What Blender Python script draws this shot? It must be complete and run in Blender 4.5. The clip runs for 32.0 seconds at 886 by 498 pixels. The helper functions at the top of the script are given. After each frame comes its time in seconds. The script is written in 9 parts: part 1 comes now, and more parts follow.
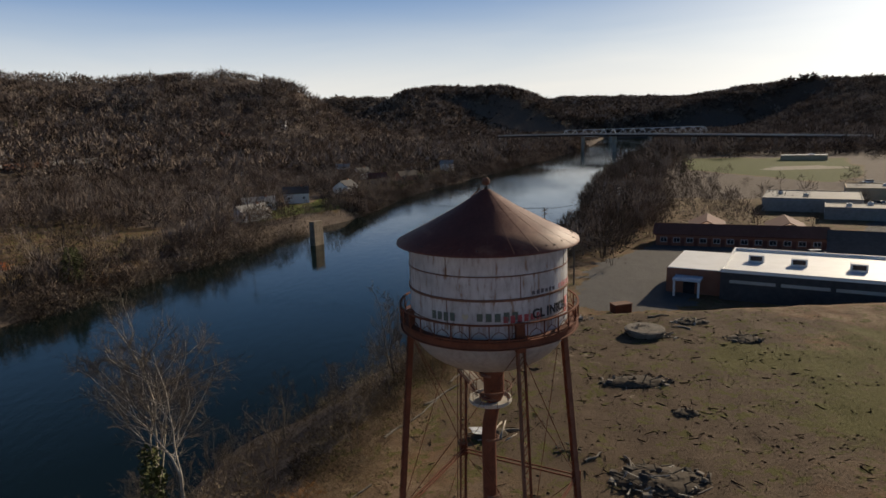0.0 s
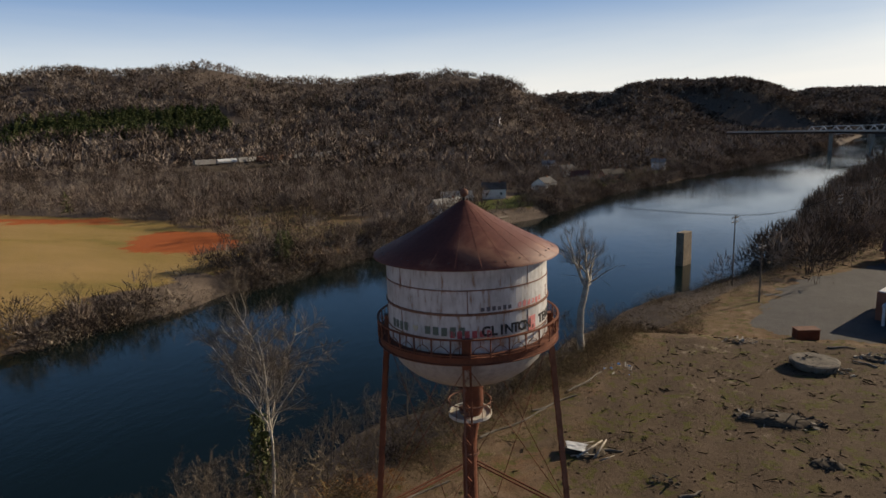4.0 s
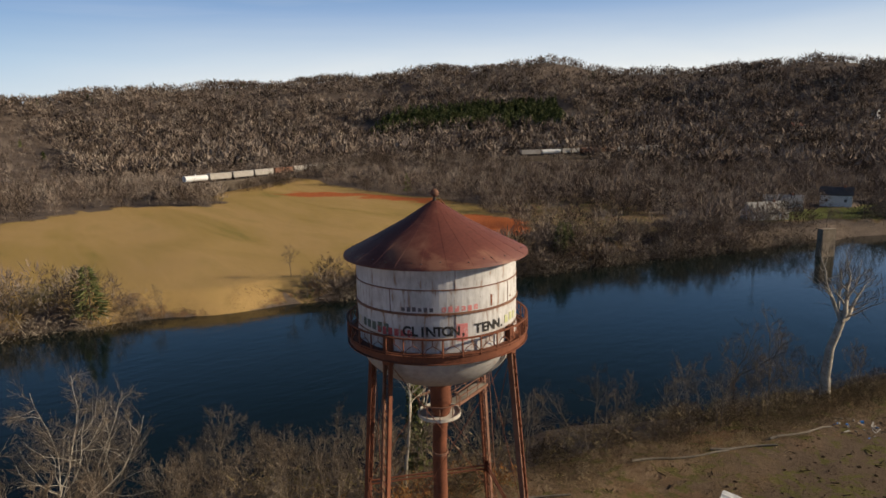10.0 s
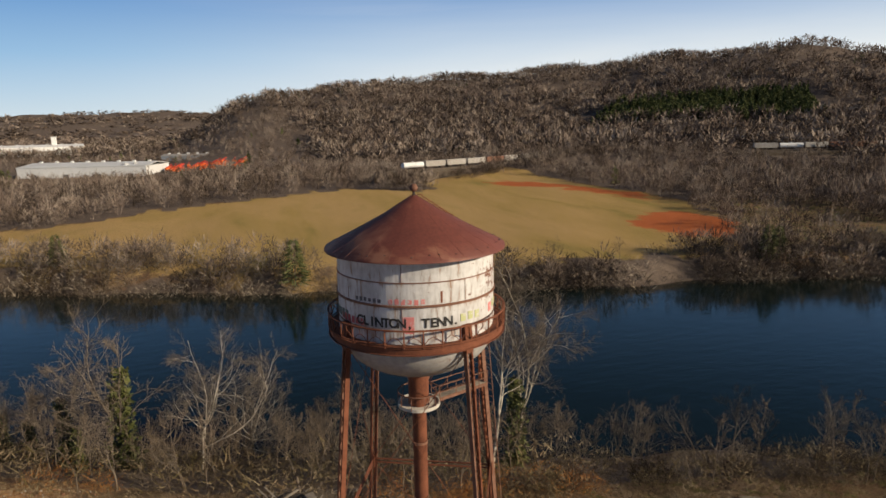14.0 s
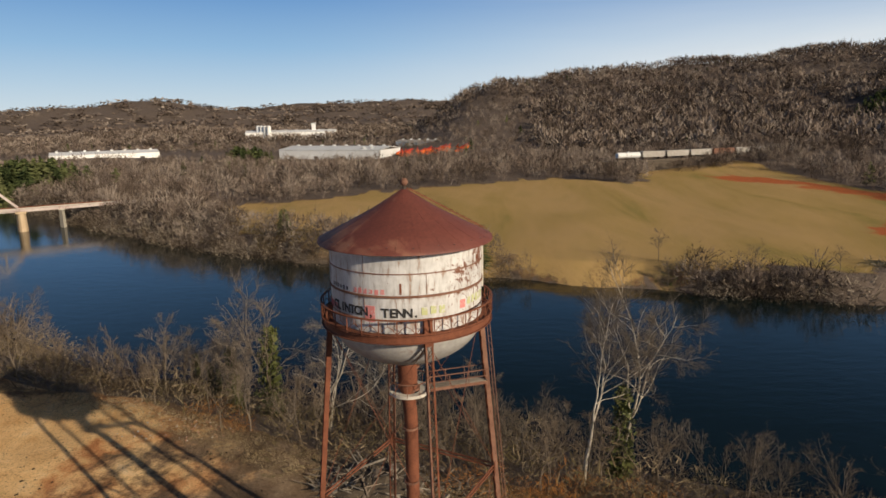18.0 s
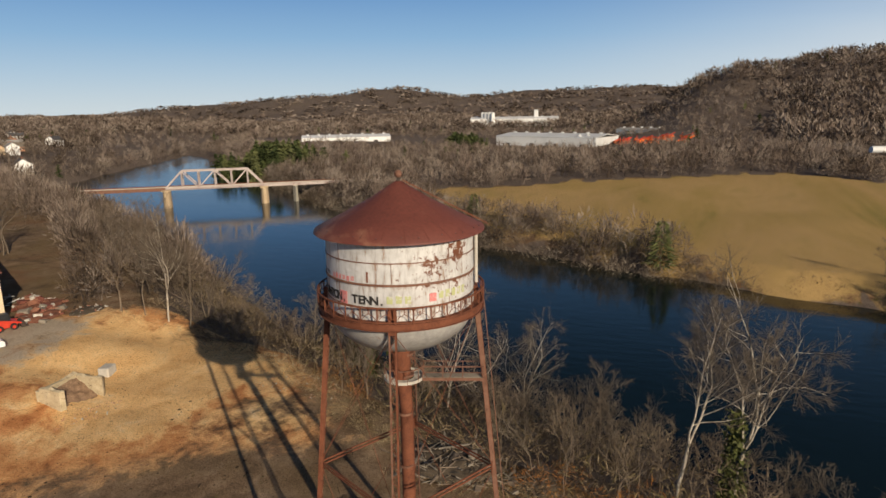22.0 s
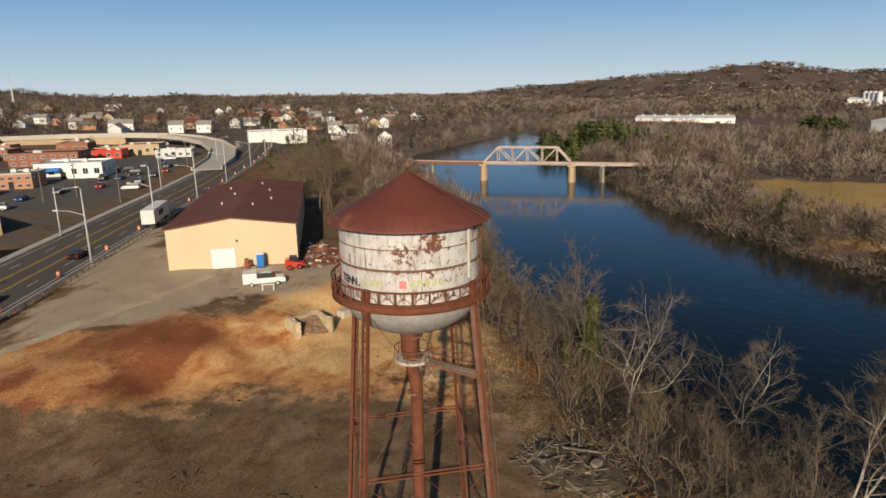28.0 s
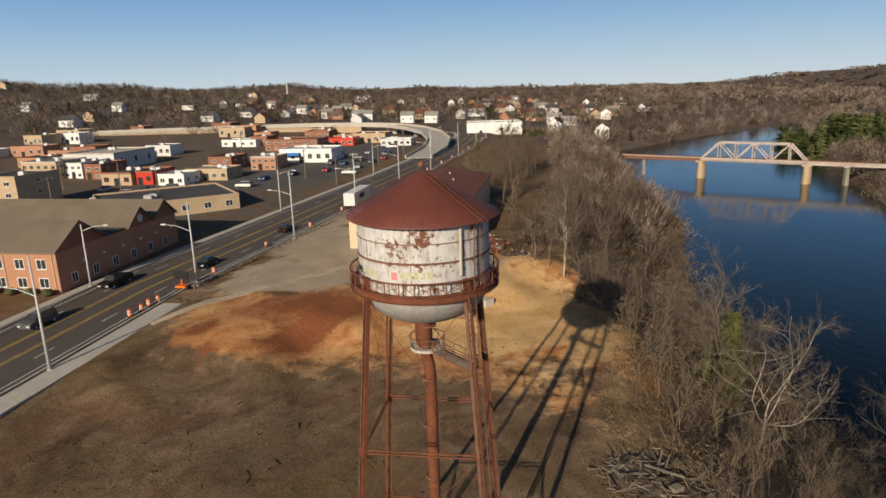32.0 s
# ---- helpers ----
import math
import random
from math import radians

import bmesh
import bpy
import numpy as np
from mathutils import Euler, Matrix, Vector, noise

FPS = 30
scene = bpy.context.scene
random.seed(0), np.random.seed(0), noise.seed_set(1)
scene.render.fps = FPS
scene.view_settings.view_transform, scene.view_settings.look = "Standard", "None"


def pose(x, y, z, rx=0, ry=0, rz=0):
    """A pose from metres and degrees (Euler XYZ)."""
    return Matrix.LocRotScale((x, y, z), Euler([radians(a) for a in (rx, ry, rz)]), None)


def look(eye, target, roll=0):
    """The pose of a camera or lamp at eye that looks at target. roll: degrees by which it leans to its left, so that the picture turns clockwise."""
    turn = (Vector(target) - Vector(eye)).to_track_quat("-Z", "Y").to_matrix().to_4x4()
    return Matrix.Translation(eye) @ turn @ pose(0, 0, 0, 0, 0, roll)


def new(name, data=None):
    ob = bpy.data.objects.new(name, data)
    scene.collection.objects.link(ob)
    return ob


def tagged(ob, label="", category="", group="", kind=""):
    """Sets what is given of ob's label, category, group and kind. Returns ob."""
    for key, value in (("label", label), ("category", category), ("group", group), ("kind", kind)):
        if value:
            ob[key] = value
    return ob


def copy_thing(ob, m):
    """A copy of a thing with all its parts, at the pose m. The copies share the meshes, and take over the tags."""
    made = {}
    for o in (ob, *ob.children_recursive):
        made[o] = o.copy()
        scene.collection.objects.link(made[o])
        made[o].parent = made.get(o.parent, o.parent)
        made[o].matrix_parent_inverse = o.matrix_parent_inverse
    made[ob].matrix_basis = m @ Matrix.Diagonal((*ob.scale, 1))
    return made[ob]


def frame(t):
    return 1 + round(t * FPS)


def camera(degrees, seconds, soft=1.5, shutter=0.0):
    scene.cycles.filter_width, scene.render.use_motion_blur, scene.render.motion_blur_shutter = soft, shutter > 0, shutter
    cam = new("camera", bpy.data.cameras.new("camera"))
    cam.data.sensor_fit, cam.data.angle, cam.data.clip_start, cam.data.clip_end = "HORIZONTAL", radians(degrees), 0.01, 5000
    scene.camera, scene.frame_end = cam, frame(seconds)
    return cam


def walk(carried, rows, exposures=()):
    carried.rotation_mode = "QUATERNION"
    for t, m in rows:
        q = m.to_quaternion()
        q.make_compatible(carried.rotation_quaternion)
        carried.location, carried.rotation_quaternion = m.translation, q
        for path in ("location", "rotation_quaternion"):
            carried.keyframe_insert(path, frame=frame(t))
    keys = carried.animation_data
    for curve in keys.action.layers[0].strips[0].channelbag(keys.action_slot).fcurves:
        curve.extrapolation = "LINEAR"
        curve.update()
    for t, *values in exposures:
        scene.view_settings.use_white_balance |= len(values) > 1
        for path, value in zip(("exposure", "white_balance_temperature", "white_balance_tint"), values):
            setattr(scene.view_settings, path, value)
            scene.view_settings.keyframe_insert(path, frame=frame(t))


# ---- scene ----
cam = camera(69.3, 32.0, soft=1.6)
PATH = [
    (0, (0.000, -26.095, 26.926), (-0.138, -24.136, 26.546), -1.97),
    (1, (2.354, -25.641, 26.992), (2.054, -23.700, 26.616), -2.11),
    (2, (4.693, -25.140, 27.085), (4.232, -23.231, 26.710), -2.16),
    (3, (7.009, -24.568, 27.186), (6.387, -22.704, 26.813), -2.10),
    (6, (13.597, -21.774, 27.122), (12.524, -20.125, 26.758), -1.77),
    (7, (15.541, -20.318, 27.148), (14.331, -18.767, 26.785), -1.59),
    (8, (17.393, -18.752, 27.144), (16.051, -17.314, 26.781), -1.53),
    (9, (19.105, -17.069, 27.121), (17.643, -15.753, 26.757), -1.42),
    (10, (20.678, -15.244, 27.088), (19.109, -14.059, 26.723), -1.27),
    (11, (22.104, -13.273, 27.067), (20.439, -12.229, 26.698), -1.12),
    (12, (23.374, -11.157, 27.085), (21.625, -10.262, 26.710), -1.03),
    (13, (24.477, -8.932, 27.121), (22.659, -8.191, 26.743), -1.00),
    (14, (25.407, -6.644, 27.151), (23.532, -6.064, 26.769), -1.01),
    (14.5, (25.818, -5.483, 27.167), (23.920, -4.985, 26.783), -1.01),
    (16.5, (26.840, -0.659, 27.257), (24.886, -0.504, 26.861), -0.95),
    (17, (26.917, 0.568, 27.281), (24.959, 0.637, 26.881), -0.92),
    (18, (26.943, 3.033, 27.329), (24.988, 2.930, 26.922), -0.87),
    (19, (26.747, 5.491, 27.377), (24.808, 5.223, 26.964), -0.87),
    (20, (26.328, 7.918, 27.415), (24.422, 7.482, 26.994), -0.85),
    (21, (25.702, 10.292, 27.441), (23.843, 9.690, 27.013), -0.85),
    (22, (24.875, 12.580, 27.462), (23.077, 11.820, 27.026), -0.89),
    (23, (23.848, 14.774, 27.484), (22.124, 13.861, 27.041), -0.90),
    (24, (22.643, 16.867, 27.517), (21.008, 15.808, 27.065), -0.94),
    (25, (21.285, 18.867, 27.566), (19.750, 17.670, 27.105), -0.99),
    (25.5, (20.568, 19.838, 27.595), (19.088, 18.577, 27.129), -1.03),
    (28, (16.278, 24.133, 27.848), (15.109, 22.583, 27.367), -1.07),
    (29, (14.344, 25.661, 27.945), (13.316, 24.016, 27.460), -1.19),
    (30, (12.329, 27.134, 28.040), (11.451, 25.405, 27.550), -1.31),
    (31, (10.174, 28.571, 28.137), (9.455, 26.770, 27.644), -1.48),
    (32, (7.917, 29.986, 28.238), (7.365, 28.127, 27.746), -1.68),
]
walk(cam, [(t, look(eye, target, roll)) for t, eye, target, roll in PATH], [(0, -0.13, 7200, 10), (6, 0.04, 7300, 10), (14, 0.12, 7350, 10), (18, 0.03, 7250, 10), (24, -0.1, 7200, 10), (32, -0.1, 7150, 10)])

# ---- light: low winter sun, thin high cloud ----
SUN_DIR = Vector((0.59, 0.725, 0.355)).normalized()
scene.view_settings.exposure = 0.0
world = bpy.data.worlds.new("sky")
scene.world = world
world.use_nodes = True
wn, wl = world.node_tree.nodes, world.node_tree.links
wn.clear()
sky = wn.new("ShaderNodeTexSky")
sky.sky_type = "NISHITA"
sky.sun_disc = False
sky.sun_elevation = math.asin(SUN_DIR.z)
sky.sun_rotation = math.atan2(SUN_DIR.x, SUN_DIR.y)
sky.altitude = 250
sky.air_density, sky.dust_density, sky.ozone_density = 1.0, 0.15, 2.5
tc = wn.new("ShaderNodeTexCoord")
sep = wn.new("ShaderNodeSeparateXYZ")
wl.new(tc.outputs["Generated"], sep.inputs[0])
cmap = wn.new("ShaderNodeMapping"); cmap.inputs["Scale"].default_value = (1.1, 1.1, 9.0)
cmap.inputs["Rotation"].default_value = (0.05, -0.06, 0.4)
wl.new(tc.outputs["Generated"], cmap.inputs[0])
cn = wn.new("ShaderNodeTexNoise"); cn.inputs["Scale"].default_value = 1.6; cn.inputs["Detail"].default_value = 8; cn.inputs["Roughness"].default_value = 0.52
cn.inputs["Distortion"].default_value = 0.6
wl.new(cmap.outputs[0], cn.inputs["Vector"])
cr = wn.new("ShaderNodeValToRGB"); cr.color_ramp.elements[0].position = 0.36; cr.color_ramp.elements[1].position = 0.82
cr.color_ramp.elements[1].color = (0.75, 0.75, 0.75, 1)
wl.new(cn.outputs["Fac"], cr.inputs[0])


def wmath(op, a, b=0.0):
    n = wn.new("ShaderNodeMath"); n.operation = op
    for k, v in enumerate((a, b)):
        if isinstance(v, (int, float)):
            n.inputs[k].default_value = v
        else:
            wl.new(v, n.inputs[k])
    return n.outputs[0]


def facing(d):
    n = wn.new("ShaderNodeVectorMath"); n.operation = "DOT_PRODUCT"
    wl.new(tc.outputs["Generated"], n.inputs[0]); n.inputs[1].default_value = d
    return n.outputs["Value"]


# clear blue winter air, paler towards the horizon, laid over the physical sky
air = wn.new("ShaderNodeValToRGB")
while len(air.color_ramp.elements) < 6:
    air.color_ramp.elements.new(0.5)
for el, (p, c) in zip(air.color_ramp.elements, ((0.0, (0.58, 0.72, 0.86)), (0.05, (0.41, 0.60, 0.83)), (0.10, (0.25, 0.475, 0.785)), (0.17, (0.125, 0.315, 0.67)), (0.40, (0.016, 0.050, 0.135)), (1.0, (0.010, 0.028, 0.085)))):
    el.position, el.color = p, (*c, 1)
wl.new(sep.outputs["Z"], air.inputs[0])
SKY = 0.07
up_ = wn.new("ShaderNodeVectorMath"); up_.operation = "SCALE"; up_.inputs["Scale"].default_value = 1 / SKY
wl.new(air.outputs[0], up_.inputs[0])
hmix = wn.new("ShaderNodeMixRGB"); hmix.inputs[0].default_value = 0.92
wl.new(sky.outputs[0], hmix.inputs[1]); wl.new(up_.outputs[0], hmix.inputs[2])
# thin cirrus over the north half of the sky, brighter round the sun
side = wn.new("ShaderNodeMapRange"); side.interpolation_type = "SMOOTHSTEP"
side.inputs["From Min"].default_value, side.inputs["From Max"].default_value = 0.0, 0.98
wl.new(facing((-0.35, 0.94, 0.0)), side.inputs["Value"])
low = wn.new("ShaderNodeMapRange"); low.interpolation_type = "SMOOTHSTEP"
low.inputs["From Min"].default_value, low.inputs["From Max"].default_value = 0.08, 0.27
low.inputs["To Min"].default_value, low.inputs["To Max"].default_value = 1.0, 0.03
wl.new(sep.outputs["Z"], low.inputs["Value"])
veil = wmath("MULTIPLY", wmath("MULTIPLY", cr.outputs[0], side.outputs[0]), low.outputs[0])
# milky air low over the northern horizon
mist = wn.new("ShaderNodeMapRange"); mist.interpolation_type = "SMOOTHSTEP"
mist.inputs["From Min"].default_value, mist.inputs["From Max"].default_value = 0.0, 0.24
mist.inputs["To Min"].default_value, mist.inputs["To Max"].default_value = 0.95, 0.0
wl.new(sep.outputs["Z"], mist.inputs["Value"])
veil = wmath("MAXIMUM", wmath("MULTIPLY", wmath("MULTIPLY", side.outputs[0], low.outputs[0]), 0.22), wmath("MAXIMUM", veil, wmath("MULTIPLY", wmath("MULTIPLY", mist.outputs[0], wmath("ADD", 0.62, wmath("MULTIPLY", cn.outputs["Fac"], 0.66))), side.outputs[0])))
glow = wmath("POWER", wmath("MAXIMUM", facing(tuple(SUN_DIR)), 0.0), 16.0)
ccol = wn.new("ShaderNodeCombineXYZ")
for k, f in enumerate((0.97, 0.99, 1.0)):
    wl.new(wmath("MULTIPLY", wmath("ADD", wmath("MULTIPLY", glow, 14.0), 0.95 / SKY), f), ccol.inputs[k])
cmix = wn.new("ShaderNodeMixRGB")
wl.new(wmath("MINIMUM", wmath("ADD", veil, wmath("MULTIPLY", glow, 0.75)), 1.0), cmix.inputs[0])
wl.new(hmix.outputs[0], cmix.inputs[1]); wl.new(ccol.outputs[0], cmix.inputs[2])
bg = wn.new("ShaderNodeBackground"); bg.inputs[1].default_value = SKY
out = wn.new("ShaderNodeOutputWorld")
wl.new(cmix.outputs[0], bg.inputs[0]); wl.new(bg.outputs[0], out.inputs[0])
sun = new("sun", bpy.data.lights.new("sun", "SUN"))
sun.data.energy, sun.data.angle, sun.data.color = 5.0, radians(0.53), (1.0, 0.885, 0.73)
sun.matrix_world = look(SUN_DIR * 100, (0, 0, 0))

# ---- materials ----
def ramp(nt, fac, stops):
    r = nt.nodes.new("ShaderNodeValToRGB")
    e = r.color_ramp.elements
    while len(e) < len(stops):
        e.new(0.5)
    for el, (p, c) in zip(e, stops):
        el.position, el.color = p, (*c, 1)
    nt.links.new(fac, r.inputs[0])
    return r.outputs[0]


def noise_tex(nt, vec, scale, detail=6.0, rough=0.6, dist=0.0):
    n = nt.nodes.new("ShaderNodeTexNoise")
    n.inputs["Scale"].default_value, n.inputs["Detail"].default_value = scale, detail
    n.inputs["Roughness"].default_value, n.inputs["Distortion"].default_value = rough, dist
    nt.links.new(vec, n.inputs["Vector"])
    return n.outputs["Fac"]


def mixc(nt, fac, a, b, mode="MIX"):
    m = nt.nodes.new("ShaderNodeMixRGB")
    m.blend_type = mode
    for k, v in ((0, fac), (1, a), (2, b)):
        if isinstance(v, (int, float)):
            m.inputs[k].default_value = v
        elif isinstance(v, tuple):
            m.inputs[k].default_value = (*v, 1)
        else:
            nt.links.new(v, m.inputs[k])
    return m.outputs[0]


def calc(nt, op, a, b=0.0, clamp=False):
    m = nt.nodes.new("ShaderNodeMath")
    m.operation, m.use_clamp = op, clamp
    for k, v in ((0, a), (1, b)):
        if isinstance(v, (int, float)):
            m.inputs[k].default_value = v
        else:
            nt.links.new(v, m.inputs[k])
    return m.outputs[0]


def blank(name, rough=0.8, metal=0.0, spec=0.3):
    m = bpy.data.materials.new(name)
    m.use_nodes = True
    nt = m.node_tree
    b = nt.nodes["Principled BSDF"]
    b.inputs["Roughness"].default_value, b.inputs["Metallic"].default_value = rough, metal
    b.inputs["Specular IOR Level"].default_value = spec
    g = nt.nodes.new("ShaderNodeNewGeometry")
    return m, nt, b, g.outputs["Position"]


def bumped(nt, b, height, strength, dist=0.05):
    n = nt.nodes.new("ShaderNodeBump")
    n.inputs["Strength"].default_value, n.inputs["Distance"].default_value = strength, dist
    nt.links.new(height, n.inputs["Height"])
    nt.links.new(n.outputs[0], b.inputs["Normal"])


def mat(name, c1, c2, scale=1.0, rough=0.8, metal=0.0, bump=0.2, fine=9.0, spot=None, spot_at=0.62, spread=0.12, vary=0.0, grain=0.35):
    """A surface with large mottling from c1 to c2, fine grain, and spots or stains of a third colour."""
    m, nt, b, pos = blank(name, rough, metal)
    big = noise_tex(nt, pos, scale, 5, 0.6, 0.3)
    small = noise_tex(nt, pos, scale * fine, 6, 0.65)
    c = ramp(nt, big, [(0.32, c1), (0.68, c2)])
    c = mixc(nt, grain, c, ramp(nt, small, [(0.3, tuple(v * 0.6 for v in c1)), (0.7, tuple(min(1, v * 1.25) for v in c2))]))
    if spot:
        s = noise_tex(nt, pos, scale * 2.3, 7, 0.7, 0.8)
        f = ramp(nt, s, [(spot_at, (0, 0, 0)), (min(1, spot_at + spread), (1, 1, 1))])
        c = mixc(nt, f, c, spot)
    if vary:
        o = nt.nodes.new("ShaderNodeObjectInfo")
        h = nt.nodes.new("ShaderNodeHueSaturation")
        nt.links.new(c, h.inputs["Color"])
        nt.links.new(calc(nt, "ADD", calc(nt, "MULTIPLY", o.outputs["Random"], vary), 1 - vary / 2), h.inputs["Value"])
        c = h.outputs[0]
    nt.links.new(c, b.inputs["Base Color"])
    if bump:
        bumped(nt, b, small, bump, 0.03)
    return m


M_RUST = mat("rusted_steel", (0.095, 0.031, 0.017), (0.215, 0.075, 0.040), 1.2, 0.85, 0.0, 0.3, 12, (0.05, 0.022, 0.016), 0.6)
M_RUST2 = mat("faded_rust_steel", (0.12, 0.052, 0.034), (0.24, 0.125, 0.085), 1.5, 0.85, 0.0, 0.3, 12, (0.07, 0.03, 0.02), 0.58)
M_IRON = mat("dark_iron", (0.03, 0.026, 0.024), (0.09, 0.06, 0.045), 2, 0.7, 0.2, 0.2, 8)
M_CREAM = mat("cream_sheet_metal", (0.60, 0.485, 0.33), (0.65, 0.53, 0.37), 0.15, 0.6, 0, 0, 20, grain=0.08)
M_BROWNROOF = mat("brown_metal_roof", (0.125, 0.045, 0.032), (0.185, 0.075, 0.055), 0.12, 0.85, 0, 0.05, 14, (0.17, 0.10, 0.08), 0.6)
M_WHITE = mat("white_paint", (0.72, 0.72, 0.70), (0.80, 0.80, 0.79), 0.3, 0.55, 0, 0.03, 10, grain=0.12)
M_GREYW = mat("grey_white_panel", (0.55, 0.56, 0.56), (0.66, 0.67, 0.67), 0.05, 0.6, 0, 0.03, 14, grain=0.12)
M_BRICK = mat("red_brick", (0.24, 0.10, 0.065), (0.33, 0.155, 0.10), 0.4, 0.85, 0, 0.2, 20, (0.40, 0.24, 0.17), 0.66)
M_BRICK2 = mat("orange_brick", (0.40, 0.19, 0.115), (0.47, 0.25, 0.16), 0.4, 0.85, 0, 0.2, 20)
M_TAN = mat("tan_masonry", (0.42, 0.31, 0.20), (0.52, 0.40, 0.27), 0.3, 0.85, 0, 0.15, 14)
M_CONC = mat("weathered_concrete", (0.33, 0.30, 0.25), (0.47, 0.43, 0.36), 0.35, 0.9, 0, 0.3, 10, (0.20, 0.17, 0.13), 0.6)
M_CONC2 = mat("pale_concrete", (0.42, 0.39, 0.34), (0.54, 0.50, 0.44), 0.3, 0.9, 0, 0.25, 12)
M_ASPH = mat("asphalt", (0.075, 0.070, 0.068), (0.115, 0.108, 0.102), 0.08, 0.85, 0, 0.2, 40, (0.15, 0.14, 0.13), 0.62)
M_ASPH2 = mat("road_asphalt", (0.085, 0.068, 0.060), (0.12, 0.10, 0.09), 0.06, 0.85, 0, 0.2, 60)
M_ROOFDK = mat("dark_flat_roof", (0.05, 0.048, 0.05), (0.10, 0.095, 0.095), 0.1, 0.85, 0, 0.15, 12)
M_ROOFGR = mat("grey_flat_roof", (0.22, 0.21, 0.20), (0.33, 0.32, 0.30), 0.1, 0.8, 0, 0.15, 12)
M_SHINGLE = mat("brown_shingle", (0.13, 0.105, 0.08), (0.19, 0.155, 0.12), 0.2, 0.9, 0, 0.3, 30)
M_GLASS = mat("dark_window_glass", (0.02, 0.025, 0.03), (0.05, 0.055, 0.06), 0.6, 0.12, 0, 0)
M_PALEBARK = mat("pale_sycamore_bark", (0.25, 0.21, 0.16), (0.55, 0.49, 0.41), 1.6, 0.9, 0, 0.2, 6, (0.13, 0.105, 0.075), 0.54)
M_BARK = mat("grey_brown_bark", (0.092, 0.07, 0.052), (0.20, 0.155, 0.115), 0.25, 0.95, 0, 0.2, 12, vary=0.5)
M_TWIG = mat("winter_twigs", (0.075, 0.055, 0.038), (0.16, 0.12, 0.085), 0.15, 0.95, 0, 0, 12, vary=0.5)
M_EVER = mat("evergreen_leaves", (0.045, 0.060, 0.020), (0.11, 0.115, 0.04), 0.3, 0.8, 0, 0, 9, vary=0.4)
M_IVY = mat("ivy_leaves", (0.045, 0.058, 0.015), (0.105, 0.11, 0.032), 0.5, 0.7, 0, 0, 9)
M_BRUSH = mat("dry_brush", (0.15, 0.10, 0.06), (0.30, 0.21, 0.13), 0.12, 0.95, 0, 0, 20, (0.11, 0.10, 0.04), 0.62, vary=0.4)
M_REDBUSH = mat("russet_leaves", (0.28, 0.09, 0.02), (0.38, 0.17, 0.04), 0.6, 0.9, 0, 0)
M_LUMBER = mat("broken_pale_timber", (0.12, 0.10, 0.08), (0.29, 0.25, 0.20), 0.8, 0.9, 0, 0.1, 6, vary=0.5)
M_GALV = mat("galvanised_steel", (0.42, 0.43, 0.44), (0.55, 0.56, 0.57), 0.6, 0.5, 0.0, 0.02)
M_WOODPOLE = mat("weathered_pole_wood", (0.13, 0.10, 0.075), (0.22, 0.17, 0.13), 0.8, 0.9, 0, 0.1)
M_TYRE = mat("tyre_rubber", (0.015, 0.015, 0.015), (0.03, 0.03, 0.03), 3, 0.9, 0, 0)
M_ORANGE = mat("orange_plastic", (0.75, 0.13, 0.02), (0.82, 0.18, 0.03), 2, 0.6, 0, 0)
M_REDP = mat("red_paint", (0.50, 0.03, 0.02), (0.60, 0.06, 0.03), 1, 0.45, 0, 0)
M_BLUEP = mat("blue_plastic", (0.02, 0.16, 0.50), (0.03, 0.20, 0.56), 1, 0.5, 0, 0)
M_BLACK = mat("black_paint", (0.012, 0.012, 0.013), (0.03, 0.03, 0.032), 1, 0.35, 0, 0)
M_YELLOW = mat("yellow_line_paint", (0.55, 0.36, 0.06), (0.62, 0.42, 0.08), 1, 0.8, 0, 0)
M_WIRE = mat("dull_black_cable", (0.02, 0.02, 0.02), (0.035, 0.035, 0.035), 1, 1.0, 0, 0)
M_WIRE.node_tree.nodes["Principled BSDF"].inputs["Specular IOR Level"].default_value = 0
M_PATH = mat("worn_path_concrete", (0.42, 0.335, 0.235), (0.54, 0.445, 0.33), 0.5, 0.95, 0, 0.2, 9, (0.20, 0.15, 0.10), 0.6)
M_STRIP = mat("dusty_drive_concrete", (0.28, 0.215, 0.15), (0.42, 0.335, 0.24), 0.5, 0.95, 0, 0.2, 9, (0.17, 0.12, 0.08), 0.55)
M_LINE = mat("white_line_paint", (0.60, 0.59, 0.56), (0.70, 0.69, 0.66), 1, 0.8, 0, 0)

# ---- building kit ----
def finish(name, me, material, parent=None, label=""):
    if material is not None and not me.materials:
        for m in (material if isinstance(material, (list, tuple)) else [material]):
            me.materials.append(m)
    ob = new(name, me)
    if parent is not None:
        ob.parent = parent
    if label:
        ob["label"] = label
    return ob


def part(name, bm, material, parent, label="", smooth=False):
    """Links a bmesh as one mesh object under a thing or a part."""
    me = bpy.data.meshes.new(name)
    bm.normal_update()
    bm.to_mesh(me)
    bm.free()
    if smooth:
        me.shade_smooth()
    return finish(name, me, material, parent, label)


def thing(name, m, label, category, group="", kind=""):
    ob = new(name)
    ob.empty_display_size = 0.3
    ob.matrix_world = m
    return tagged(ob, label, category, group, kind)


